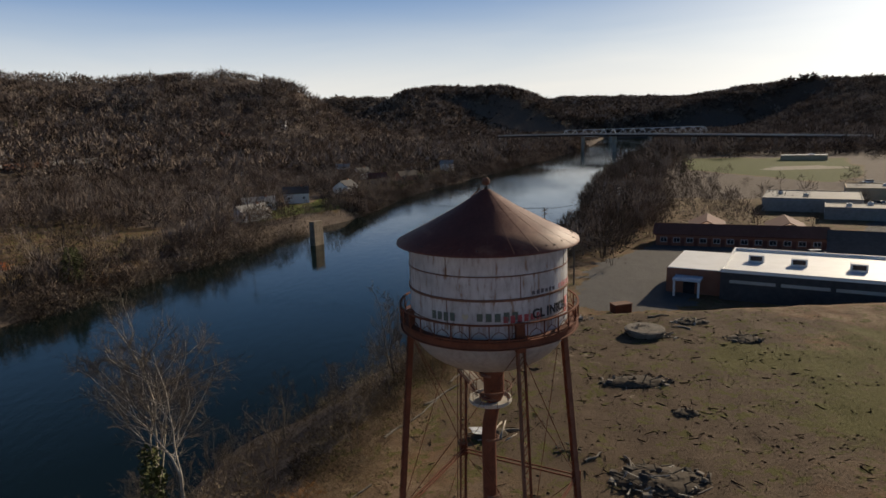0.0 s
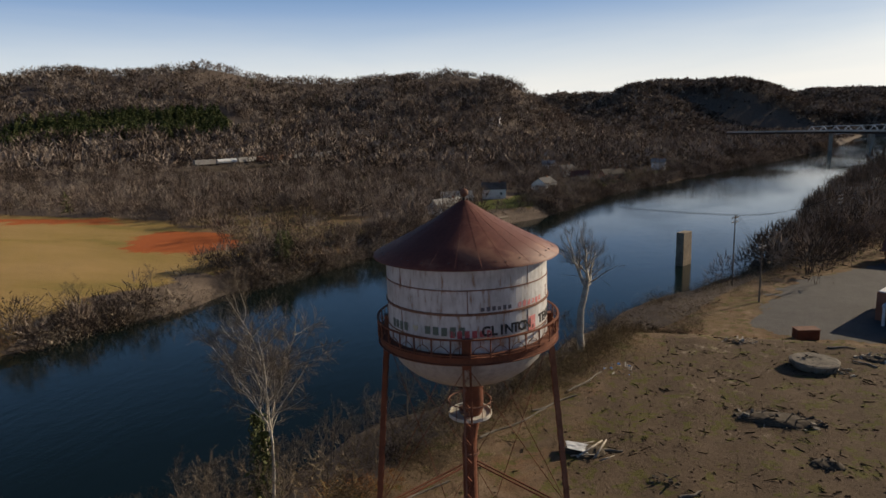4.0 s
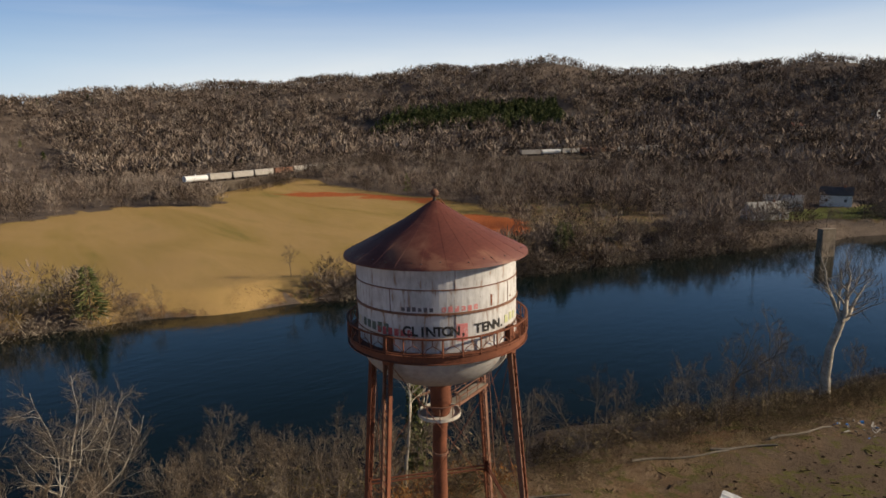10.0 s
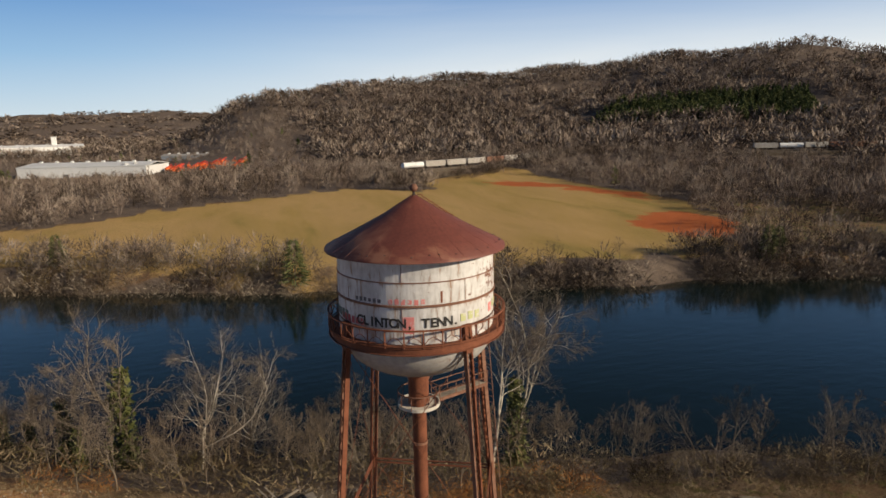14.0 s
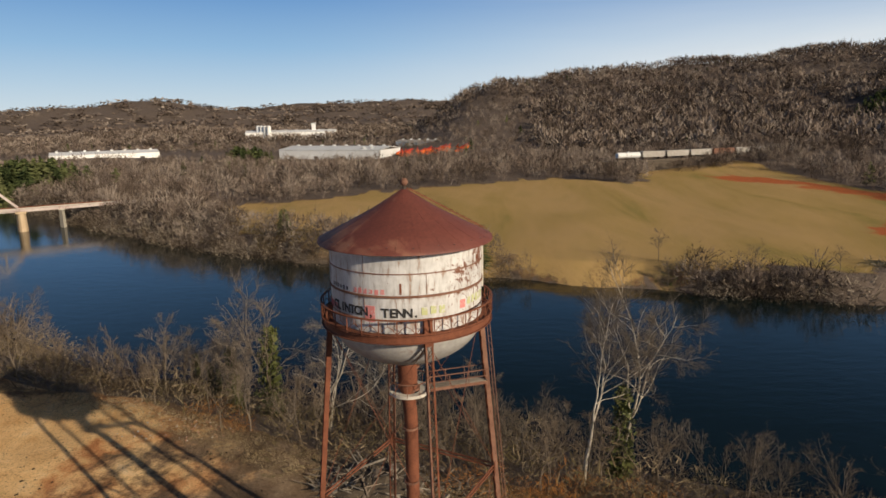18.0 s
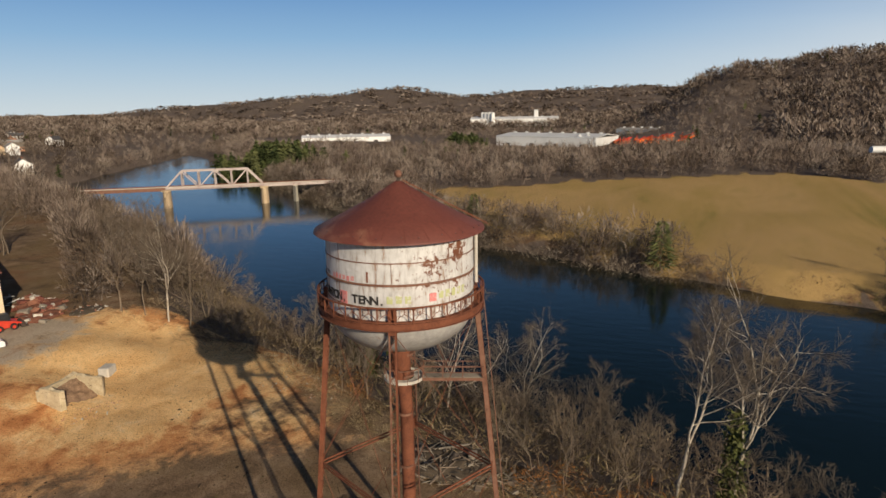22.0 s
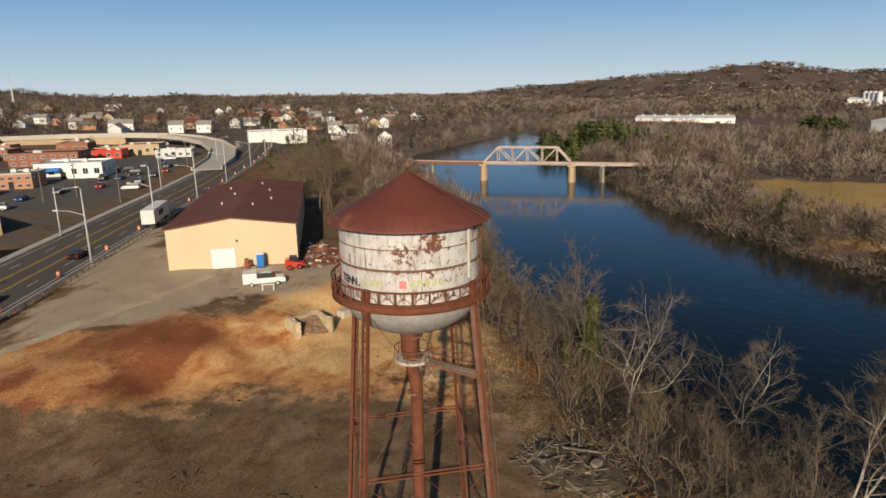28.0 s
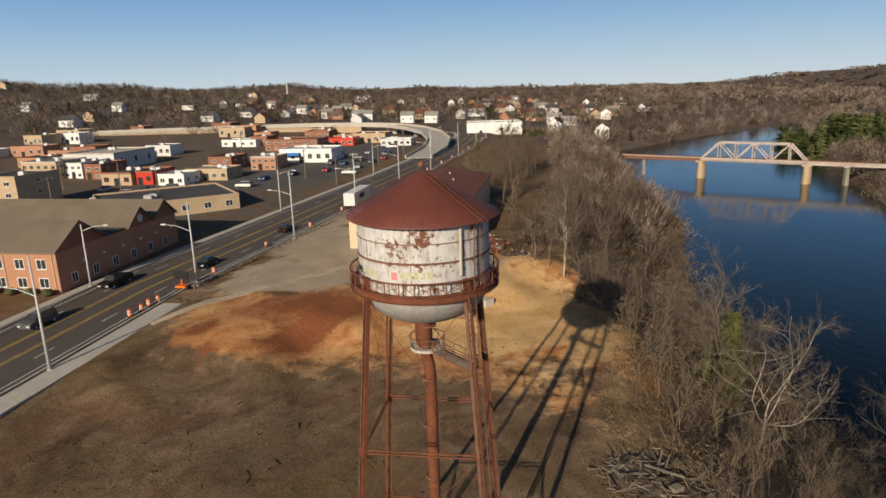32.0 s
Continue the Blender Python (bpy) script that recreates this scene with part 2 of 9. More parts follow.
def box(bm, x0, y0, z0, x1, y1, z1, bevel=0.0):
    r = bmesh.ops.create_cube(bm, size=1, matrix=Matrix.Translation(((x0 + x1) / 2, (y0 + y1) / 2, (z0 + z1) / 2)) @ Matrix.Diagonal((abs(x1 - x0), abs(y1 - y0), abs(z1 - z0), 1)))
    if bevel:
        es = {e for v in r["verts"] for e in v.link_edges}
        bmesh.ops.bevel(bm, geom=list(es), offset=bevel, segments=1, affect="EDGES")
    return bm


def boxm(*a, bevel=0.0):
    return box(bmesh.new(), *a, bevel=bevel)


def tube(bm, a, b, r0, r1=None, n=6, cap=True):
    a, b = Vector(a), Vector(b)
    r1 = r0 if r1 is None else r1
    q = (b - a).to_track_quat("Z", "Y")
    m = Matrix.Translation((a + b) / 2) @ q.to_matrix().to_4x4()
    bmesh.ops.create_cone(bm, cap_ends=cap, segments=n, radius1=r0, radius2=r1, depth=(b - a).length, matrix=m)
    return bm


def beam(bm, a, b, w, h=None):
    """A square bar from a to b."""
    a, b = Vector(a), Vector(b)
    q = (b - a).to_track_quat("Z", "Y")
    m = Matrix.Translation((a + b) / 2) @ q.to_matrix().to_4x4() @ Matrix.Diagonal((w, h or w, (b - a).length, 1))
    bmesh.ops.create_cube(bm, size=1, matrix=m)
    return bm


def lathe(bm, profile, n=48, closed=False):
    """A surface of revolution about z from (radius, height) pairs."""
    rings = []
    for r, z in profile:
        if r < 1e-4:
            rings.append([bm.verts.new((0, 0, z))])
        else:
            rings.append([bm.verts.new((r * math.cos(2 * math.pi * k / n), r * math.sin(2 * math.pi * k / n), z)) for k in range(n)])
    for a, b in zip(rings, rings[1:]):
        for k in range(n):
            j = (k + 1) % n
            f = [a[k % len(a)], a[j % len(a)], b[j % len(b)], b[k % len(b)]]
            f = list(dict.fromkeys(f))
            if len(f) > 2:
                bm.faces.new(f)
    return bm


def prism(bm, poly, z0, z1):
    """An upright prism on a polygon of (x, y)."""
    lo = [bm.verts.new((x, y, z0)) for x, y in poly]
    hi = [bm.verts.new((x, y, z1)) for x, y in poly]
    n = len(poly)
    bm.faces.new(lo[::-1]); bm.faces.new(hi)
    for k in range(n):
        bm.faces.new((lo[k], lo[(k + 1) % n], hi[(k + 1) % n], hi[k]))
    return bm


def gable(bm, x0, y0, x1, y1, z0, z1, over=0.4, thick=0.2, along="x"):
    """A pitched roof with thickness; the ridge runs along x or y."""
    if along == "x":
        cs = [(x0 - over, y0 - over, z0), (x0 - over, (y0 + y1) / 2, z1), (x0 - over, y1 + over, z0)]
        d = Vector((x1 - x0 + 2 * over, 0, 0))
    else:
        cs = [(x0 - over, y0 - over, z0), ((x0 + x1) / 2, y0 - over, z1), (x1 + over, y0 - over, z0)]
        d = Vector((0, y1 - y0 + 2 * over, 0))
    pts = [Vector(c) for c in cs] + [Vector(c) + Vector((0, 0, thick)) for c in cs[::-1]]
    a = [bm.verts.new(p) for p in pts]
    b = [bm.verts.new(p + d) for p in pts]
    bm.faces.new(a); bm.faces.new(b[::-1])
    for k in range(6):
        bm.faces.new((a[k], b[k], b[(k + 1) % 6], a[(k + 1) % 6]))
    bmesh.ops.recalc_face_normals(bm, faces=bm.faces)
    return bm


def np_mesh(name, verts, faces, material, smooth=False):
    """A mesh from arrays: verts (n, 3) and faces (m, 3) or (m, 4)."""
    me = bpy.data.meshes.new(name)
    v, f = np.asarray(verts, np.float32), np.asarray(faces, np.int32)
    me.vertices.add(len(v)); me.vertices.foreach_set("co", v.ravel())
    me.loops.add(f.size); me.loops.foreach_set("vertex_index", f.ravel())
    me.polygons.add(len(f))
    me.polygons.foreach_set("loop_start", np.arange(0, f.size, f.shape[1], dtype=np.int32))
    me.polygons.foreach_set("loop_total", np.full(len(f), f.shape[1], np.int32))
    me.update(calc_edges=True)
    me.polygons.foreach_set("use_smooth", np.full(len(f), smooth))
    if material:
        me.materials.append(material)
    return me

# ---- the land: one sheet with river bed, banks, valley floor and hills ----
NEAR_Y = [-3000, -900, -600, -450, -345, -286, -111, -77, -54, 0, 41, 70, 105, 141, 202, 260, 341, 387, 558, 860, 1300, 1440, 4800]
NEAR_X = [-1500, -1300, -900, -520, -293, -185, -101, -76, -62, -44, -29, -16, -8, 13, 31, 40, 60, 73, 126, 225, 330, 1500, 4200]
FAR_Y = [-3000, -900, -600, -388, -128, -84, -47, -16, 26, 70, 119, 180, 235, 307, 420, 596, 858, 1300, 1480, 4800]
FAR_X = [-1900, -1500, -750, -395, -187, -156, -137, -125, -111, -100, -89, -70, -55, -45, -7, 54, 137, 240, 1400, 4100]
TOP_Y = [-400, -300, -111, -56, -30, -14, 0, 23, 40, 72, 88, 141, 202, 387, 1300]
TOP_X = [-300, -160, -72, -33, -29, -20.5, -15.5, -9.5, -5, 3, 11, 28, 46, 92, 350]
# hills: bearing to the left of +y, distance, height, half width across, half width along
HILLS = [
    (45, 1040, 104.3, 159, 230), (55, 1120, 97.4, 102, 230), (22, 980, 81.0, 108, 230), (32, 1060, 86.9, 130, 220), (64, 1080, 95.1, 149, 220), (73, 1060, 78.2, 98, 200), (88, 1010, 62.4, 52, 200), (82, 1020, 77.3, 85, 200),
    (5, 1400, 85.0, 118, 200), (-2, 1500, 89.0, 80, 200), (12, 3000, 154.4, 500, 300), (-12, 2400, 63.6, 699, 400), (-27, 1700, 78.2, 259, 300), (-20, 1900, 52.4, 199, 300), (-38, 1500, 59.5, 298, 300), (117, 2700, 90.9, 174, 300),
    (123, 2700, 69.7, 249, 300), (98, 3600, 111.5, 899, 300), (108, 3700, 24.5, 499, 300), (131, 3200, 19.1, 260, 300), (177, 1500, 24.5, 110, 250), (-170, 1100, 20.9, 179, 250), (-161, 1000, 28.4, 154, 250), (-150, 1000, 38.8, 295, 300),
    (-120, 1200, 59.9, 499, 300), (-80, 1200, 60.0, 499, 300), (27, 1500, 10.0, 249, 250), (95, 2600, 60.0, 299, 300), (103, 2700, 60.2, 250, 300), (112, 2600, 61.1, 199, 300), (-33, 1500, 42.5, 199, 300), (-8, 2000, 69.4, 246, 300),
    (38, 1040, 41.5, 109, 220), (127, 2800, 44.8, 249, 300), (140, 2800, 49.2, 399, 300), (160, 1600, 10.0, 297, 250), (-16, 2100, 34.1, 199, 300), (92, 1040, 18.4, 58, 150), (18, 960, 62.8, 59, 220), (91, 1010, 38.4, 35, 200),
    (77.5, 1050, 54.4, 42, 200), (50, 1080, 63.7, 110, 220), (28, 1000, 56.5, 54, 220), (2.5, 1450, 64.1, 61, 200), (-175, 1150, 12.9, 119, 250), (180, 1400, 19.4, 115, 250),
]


def smooth01(t):
    t = np.clip(t, 0, 1)
    return t * t * (3 - 2 * t)


def wav(x, y, s, seed=0):
    """Smooth pseudo-random waviness of about -1 to 1, at about s metres."""
    r = np.random.RandomState(seed)
    o = 0
    for k in range(5):
        a, p, f = r.uniform(0, 6.28), r.uniform(0, 6.28), r.uniform(0.6, 1.9) * 6.28 / s
        o = o + np.sin((x * np.cos(a) + y * np.sin(a)) * f + p)
    return o / 3.0


def near_x(y):
    return np.interp(y, NEAR_Y, NEAR_X)


def far_x(y):
    return np.interp(y, FAR_Y, FAR_X)


def top_x(y):
    return np.interp(y, TOP_Y, TOP_X)


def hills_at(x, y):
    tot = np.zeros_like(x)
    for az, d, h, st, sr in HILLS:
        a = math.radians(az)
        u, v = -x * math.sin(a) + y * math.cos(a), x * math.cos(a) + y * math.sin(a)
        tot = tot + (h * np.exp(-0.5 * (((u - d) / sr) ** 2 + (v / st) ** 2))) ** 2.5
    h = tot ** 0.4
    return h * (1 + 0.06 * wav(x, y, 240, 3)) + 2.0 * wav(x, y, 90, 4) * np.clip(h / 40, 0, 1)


def bend(s):
    """How far the main road leaves its straight line, by the distance along it."""
    return np.interp(s, [50, 119, 161, 223, 260, 300, 330], [0, -7.5, -12.5, -18, -18.5, -17.5, -13])


def ground_z(x, y):
    """The height of the land at x, y (arrays)."""
    x, y = np.asarray(x, float), np.asarray(y, float)
    nx, fx, tx = near_x(y) + 1.5 * wav(x, y, 23, 1), far_x(y) + 2.0 * wav(x, y, 31, 2), top_x(y) + 0.8 * wav(x, y, 11, 5)
    d = np.hypot(x, y)
    terrace = smooth01((-36 - y + 0.25 * x + 2 * wav(x, y, 17, 6)) / 15.0)
    site = -0.75 + 2.45 * terrace + 0.10 * wav(x, y, 9, 7) + 0.05 * wav(x, y, 3.1, 8)
    site = site + 0.5 * np.exp(-((y + 45) / 5.0) ** 2 - ((x + 8) / 16.0) ** 2) * (0.6 + 0.4 * wav(x, y, 6, 9))
    rs, rn = -(0.449 * x + 0.894 * y), 0.894 * x - 0.449 * y
    rn = rn - bend(rs)
    road = smooth01((rn - 38) / 6.0) * smooth01((rs + 40) / 20)
    site = site * (1 - road) + (0.55 + 0.012 * np.clip(rs - 20, 0, 200)) * road
    lower = smooth01((y - 64 - 0.1 * (x - 25)) / 13)
    site = site * (1 - lower) + lower * (-5.0 - 1.6 * smooth01((y - 90) / 60) - 0.8 * smooth01((y - 300) / 200))
    u = (x - nx) / np.maximum(tx - nx, 4)
    near = np.where(u < 1, -10.3 + (site + 10.3) * smooth01(u * 0.9 + 0.1) ** 0.9, site)
    v = fx - x
    far = -10.3 + 4.6 * smooth01(v / 9.0) + 2.2 * smooth01((v - 40) / 160) + 0.25 * wav(x, y, 60, 11) * np.clip(v / 40, 0, 1)
    far = far + 7.0 * smooth01((v - 215) / 60) * smooth01((y - 60) / 120) - 3.0 * smooth01((v - 150) / 100) * smooth01((-y - 10) / 80)
    bed = -12.5
    mid = (nx + fx) / 2
    z = np.where(x > mid, np.where(x > nx, near, np.maximum(bed, -10.3 - (nx - x) * 0.5)), np.where(x < fx, far, np.maximum(bed, -10.3 - (x - fx) * 0.5)))
    inland = np.minimum(np.where(x > nx, x - nx, 1e6), np.where(x < fx, fx - x, 1e6))
    inland = np.where((x > fx) & (x < nx), 0, inland)
    up = smooth01((inland - 120) / 260)
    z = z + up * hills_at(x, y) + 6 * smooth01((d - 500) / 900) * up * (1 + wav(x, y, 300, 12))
    return z


def inside(x, y, poly):
    x, y = np.asarray(x, float), np.asarray(y, float)
    c = np.zeros(x.shape, bool)
    n = len(poly)
    for k in range(n):
        (x0, y0), (x1, y1) = poly[k], poly[(k + 1) % n]
        c ^= ((y0 > y) != (y1 > y)) & (x < (x1 - x0) * (y - y0) / ((y1 - y0) or 1e-9) + x0)
    return c


def soft_in(x, y, poly, w):
    """Inside a polygon with a ragged edge about w metres wide."""
    o = np.zeros(np.shape(x))
    for k in range(7):
        a = k * 0.9
        r = w * (0.15 + 0.14 * k)
        o = o + inside(x + r * math.cos(a) + 0.5 * w * wav(x, y, w * 3, 20), y + r * math.sin(a) + 0.5 * w * wav(x, y, w * 3, 21), poly)
    return o / 7.0


FIELD = [(-148, -52), (-158, -64), (-213, -98), (-232, -62), (-268, -8), (-290, 42), (-262, 78), (-340, 92), (-375, 112), (-330, 150), (-225, 160), (-186, 158), (-160, 146), (-128, 128), (-104, 108), (-108, 84), (-112, 62), (-111, 50), (-110, 38), (-114, 22), (-121, 8), (-131, -16)]
CLAY1 = [(-152, 109), (-170, 128), (-172, 143), (-145, 146), (-122, 128), (-122, 116)]
CLAY2 = [(-289, 110), (-300, 128), (-250, 150), (-215, 158), (-184, 154), (-222, 146), (-250, 136)]
MOUND = [(-315, 84), (-360, 116), (-300, 128), (-290, 108)]
CLAY0 = [(17, -52), (4, -57), (-8, -54), (-31, -64), (-39, -54), (-34, -30), (-26, -18), (-19, -24), (-13, -33), (-2, -35), (9, -36), (18, -43)]
GRASS0 = [(70, 8), (30, 26), (21, 40), (27, 52), (44, 58), (80, 56)]


def axis_steps():
    s = [0.0]
    step = 1.15
    while s[-1] < 4700:
        if s[-1] > 75:
            step *= 1.045
        s.append(s[-1] + step)
    s = np.array(s)
    return np.r_[-s[:0:-1], s]


gx = axis_steps() - 8.0
gy = axis_steps() - 8.0
GX, GY = np.meshgrid(gx, gy)
GZ = ground_z(GX, GY)
nxn = len(gx)
idx = np.arange(GX.size).reshape(GX.shape)
quads = np.stack([idx[:-1, :-1], idx[:-1, 1:], idx[1:, 1:], idx[1:, :-1]], -1).reshape(-1, 4)


def ground_material():
    m, nt, b, pos = blank("earth_and_grass", 0.95, 0, 0.1)
    a1, a2 = nt.nodes.new("ShaderNodeVertexColor"), nt.nodes.new("ShaderNodeVertexColor")
    a3, a4 = nt.nodes.new("ShaderNodeVertexColor"), nt.nodes.new("ShaderNodeVertexColor")
    a4.layer_name = "cover_soil"
    a1.layer_name, a2.layer_name, a3.layer_name = "cover", "cover_far", "cover_town"
    s1, s2, s3, s4 = (nt.nodes.new("ShaderNodeSeparateColor") for k in range(4))
    nt.links.new(a4.outputs[0], s4.inputs[0])
    nt.links.new(a3.outputs[0], s3.inputs[0])
    nt.links.new(a1.outputs[0], s1.inputs[0]); nt.links.new(a2.outputs[0], s2.inputs[0])
    n1, n2, n3, n4 = (noise_tex(nt, pos, s, 7, 0.65, 0.4) for s in (0.055, 0.35, 2.2, 11.0))
    n0 = noise_tex(nt, pos, 0.15, 6, 0.65, 0.7)
    nm = noise_tex(nt, pos, 0.62, 7, 0.72, 0.3)
    dirt = ramp(nt, n2, [(0.3, (0.125, 0.080, 0.049)), (0.5, (0.225, 0.150, 0.093)), (0.7, (0.33, 0.235, 0.155))])
    dirt = mixc(nt, ramp(nt, n1, [(0.45, (0, 0, 0)), (0.62, (1, 1, 1))]), dirt, mixc(nt, n3, (0.125, 0.086, 0.044), (0.25, 0.172, 0.092)))
    dirt = mixc(nt, ramp(nt, n0, [(0.53, (0, 0, 0)), (0.70, (0.75, 0.75, 0.75))]), dirt, mixc(nt, n3, (0.034, 0.022, 0.014), (0.092, 0.060, 0.038)))
    dirt = mixc(nt, ramp(nt, noise_tex(nt, pos, 0.085, 5, 0.6, 1.0), [(0.52, (0, 0, 0)), (0.64, (0.6, 0.6, 0.6))]), dirt, mixc(nt, nm, (0.13, 0.060, 0.030), (0.30, 0.165, 0.090)))
    # moss, thicker towards the northern part of the site
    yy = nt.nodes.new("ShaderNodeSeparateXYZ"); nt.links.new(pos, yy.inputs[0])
    moss_gain = nt.nodes.new("ShaderNodeMapRange"); moss_gain.inputs["From Min"].default_value, moss_gain.inputs["From Max"].default_value = 2.0, 22.0
    moss_gain.inputs["To Max"].default_value = 0.105
    nt.links.new(yy.outputs["Y"], moss_gain.inputs["Value"])
    dirt = mixc(nt, ramp(nt, n4, [(0.62, (0, 0, 0)), (0.68, (0.9, 0.9, 0.9))]), dirt, (0.38, 0.31, 0.225))
    dirt = mixc(nt, ramp(nt, n4, [(0.30, (1, 1, 1)), (0.40, (0, 0, 0))]), dirt, (0.042, 0.031, 0.021))

    def edge(w, lo=0.35, hi=0.65):
        return ramp(nt, calc(nt, "ADD", w, calc(nt, "ADD", calc(nt, "MULTIPLY", calc(nt, "SUBTRACT", n2, 0.5), 1.3), calc(nt, "MULTIPLY", calc(nt, "SUBTRACT", n3, 0.5), 0.5))), [(lo, (0, 0, 0)), (hi, (1, 1, 1))])

    clay = ramp(nt, n2, [(0.28, (0.34, 0.115, 0.045)), (0.45, (0.58, 0.27, 0.11)), (0.62, (0.72, 0.42, 0.195)), (0.75, (0.64, 0.44, 0.26))])
    clay = mixc(nt, edge(s4.outputs[1]), clay, ramp(nt, n2, [(0.3, (0.66, 0.37, 0.15)), (0.6, (0.84, 0.55, 0.265)), (0.75, (0.78, 0.58, 0.35))]))
    clay = mixc(nt, edge(s4.outputs[0], 0.4, 0.75), clay, mixc(nt, n2, (0.17, 0.052, 0.024), (0.40, 0.155, 0.070)))
    dirt = mixc(nt, edge(s4.outputs[2], 0.4, 0.8), dirt, mixc(nt, n2, (0.058, 0.040, 0.027), (0.20, 0.142, 0.095)))
    dirt = mixc(nt, ramp(nt, calc(nt, "ADD", nm, moss_gain.outputs[0]), [(0.63, (0, 0, 0)), (0.69, (0.85, 0.85, 0.85))]), dirt, mixc(nt, n4, (0.060, 0.064, 0.014), (0.165, 0.150, 0.045)))
    c = mixc(nt, edge(s1.outputs[0]), dirt, clay)
    green = mixc(nt, n3, (0.075, 0.078, 0.022), (0.16, 0.135, 0.05))
    c = mixc(nt, edge(s1.outputs[1]), c, green)
    gravel = mixc(nt, mixc(nt, 0.5, n4, n2), (0.30, 0.235, 0.165), (0.66, 0.54, 0.41))
    c = mixc(nt, edge(s1.outputs[2]), c, gravel)
    st = nt.nodes.new("ShaderNodeMapping"); st.inputs["Scale"].default_value = (0.006, 0.022, 0.02); st.inputs["Rotation"].default_value = (0, 0, 0.35)
    nt.links.new(pos, st.inputs[0])
    band = noise_tex(nt, st.outputs[0], 1.6, 6, 0.6, 0.5)
    field = ramp(nt, band, [(0.34, (0.27, 0.22, 0.062)), (0.42, (0.41, 0.28, 0.095)), (0.58, (0.52, 0.34, 0.145)), (0.72, (0.35, 0.258, 0.082))])
    field = mixc(nt, 0.25, field, mixc(nt, n3, (0.22, 0.15, 0.05), (0.44, 0.30, 0.135)))
    c = mixc(nt, edge(s2.outputs[0]), c, field)
    red = mixc(nt, n2, (0.40, 0.095, 0.03), (0.55, 0.17, 0.06))
    c = mixc(nt, edge(s2.outputs[1]), c, red)
    wood = ramp(nt, n2, [(0.3, (0.115, 0.089, 0.072)), (0.6, (0.165, 0.128, 0.104)), (0.75, (0.21, 0.166, 0.136))])
    c = mixc(nt, edge(s2.outputs[2]), c, wood)
    c = mixc(nt, edge(s3.outputs[2], 0.45, 0.6), c, mixc(nt, n3, (0.055, 0.08, 0.016), (0.13, 0.135, 0.035)))
    c = mixc(nt, edge(s3.outputs[0], 0.47, 0.55), c, mixc(nt, n2, (0.10, 0.094, 0.090), (0.17, 0.162, 0.155)))
    c = mixc(nt, edge(s3.outputs[1], 0.47, 0.55), c, mixc(nt, n2, (0.30, 0.26, 0.20), (0.42, 0.37, 0.30)))
    n5 = noise_tex(nt, pos, 6.5, 6, 0.75, 0.2)
    c = mixc(nt, 0.75, c, ramp(nt, n5, [(0.36, (0.30, 0.28, 0.26)), (0.47, (0.85, 0.85, 0.85)), (0.55, (1.0, 1.0, 1.0))]), "MULTIPLY")
    nt.links.new(c, b.inputs["Base Color"])
    bumped(nt, b, mixc(nt, 0.5, n3, n5), 0.8, 0.22)
    return m


land = np_mesh("ground", np.stack([GX, GY, GZ], -1).reshape(-1, 3), quads, ground_material(), True)
fx_, fy_ = GX.ravel(), GY.ravel()
dd = np.hypot(fx_, fy_)
nearness = fx_ > near_x(fy_)
cov = np.ones((fx_.size, 4), np.float32)
cov[:, 0] = soft_in(fx_, fy_, CLAY0, 8)
cov[:, 1] = np.maximum(0.66 * soft_in(fx_, fy_, GRASS0, 9), 0.3 * (dd > 160) * nearness * (wav(fx_, fy_, 150, 30) > 0.1))
cov[:, 2] = 0.85 * (soft_in(fx_, fy_, [(-30, -60), (-26, -72), (-10, -76), (-14, -110), (-52, -180), (-44, -186), (4, -112), (6, -78), (17, -62), (10, -55), (-4, -57), (-12, -54), (-24, -57)], 5) + 0.3 * soft_in(fx_, fy_, [(8, 30), (16, 36), (22, 62), (10, 80), (4, 70), (2, 45)], 6))
far_ = np.ones((fx_.size, 4), np.float32)
far_[:, 0] = soft_in(fx_, fy_, FIELD, 8)
far_[:, 1] = np.maximum(soft_in(fx_, fy_, CLAY1, 5), soft_in(fx_, fy_, CLAY2, 8))
woods = (~nearness | (dd > 260)) & (far_[:, 0] < 0.4) & (far_[:, 1] < 0.4) & (cov[:, 1] < 0.4)
bankz = nearness & (fx_ < top_x(fy_) - 5.5) & (dd < 400)
MEADOW = [(-104, 110), (-128, 128), (-190, 170), (-180, 250), (-92, 160), (-92, 125)]
townpatch = soft_in(fx_, fy_, MEADOW, 6)
far_[:, 2] = 0.9 * ((woods | bankz) & (townpatch < 0.4))
LOTS = [[(14, 84), (24, 78), (36, 84), (40, 100), (52, 128), (84, 112), (104, 150), (60, 172), (40, 140), (24, 120)], [(100, 150), (120, 180), (150, 230), (180, 300), (196, 300), (160, 200), (110, 130)],
        [(8, -150), (-18, -166), (-72, -262), (-58, -286), (-12, -232), (22, -178)], [(70, -80), (36, -96), (12, -132), (30, -150), (56, -160), (84, -130)], [(30, -150), (14, -168), (40, -178), (58, -166)]]
LAWNS = [[(-90, 194), (-60, 238), (-52, 290), (-16, 455), (-36, 462), (-68, 318), (-82, 262), (-100, 216)], [(130, 400), (165, 532), (266, 476), (205, 335), (166, 292)], [(-125, -270), (-118, -300), (-150, -330), (-165, -310)]]
town_ = np.ones((fx_.size, 4), np.float32)
town_[:, 0] = np.maximum(np.max([soft_in(fx_, fy_, p, 3) for p in LOTS], 0), 0.5 * soft_in(fx_, fy_, [(64, -66), (26, -90), (-14, -136), (-66, -250), (-96, -320), (20, -385), (120, -330), (150, -180)], 8))
town_[:, 1] = soft_in(fx_, fy_, [(165, 395), (215, 410), (222, 380), (175, 372)], 4)
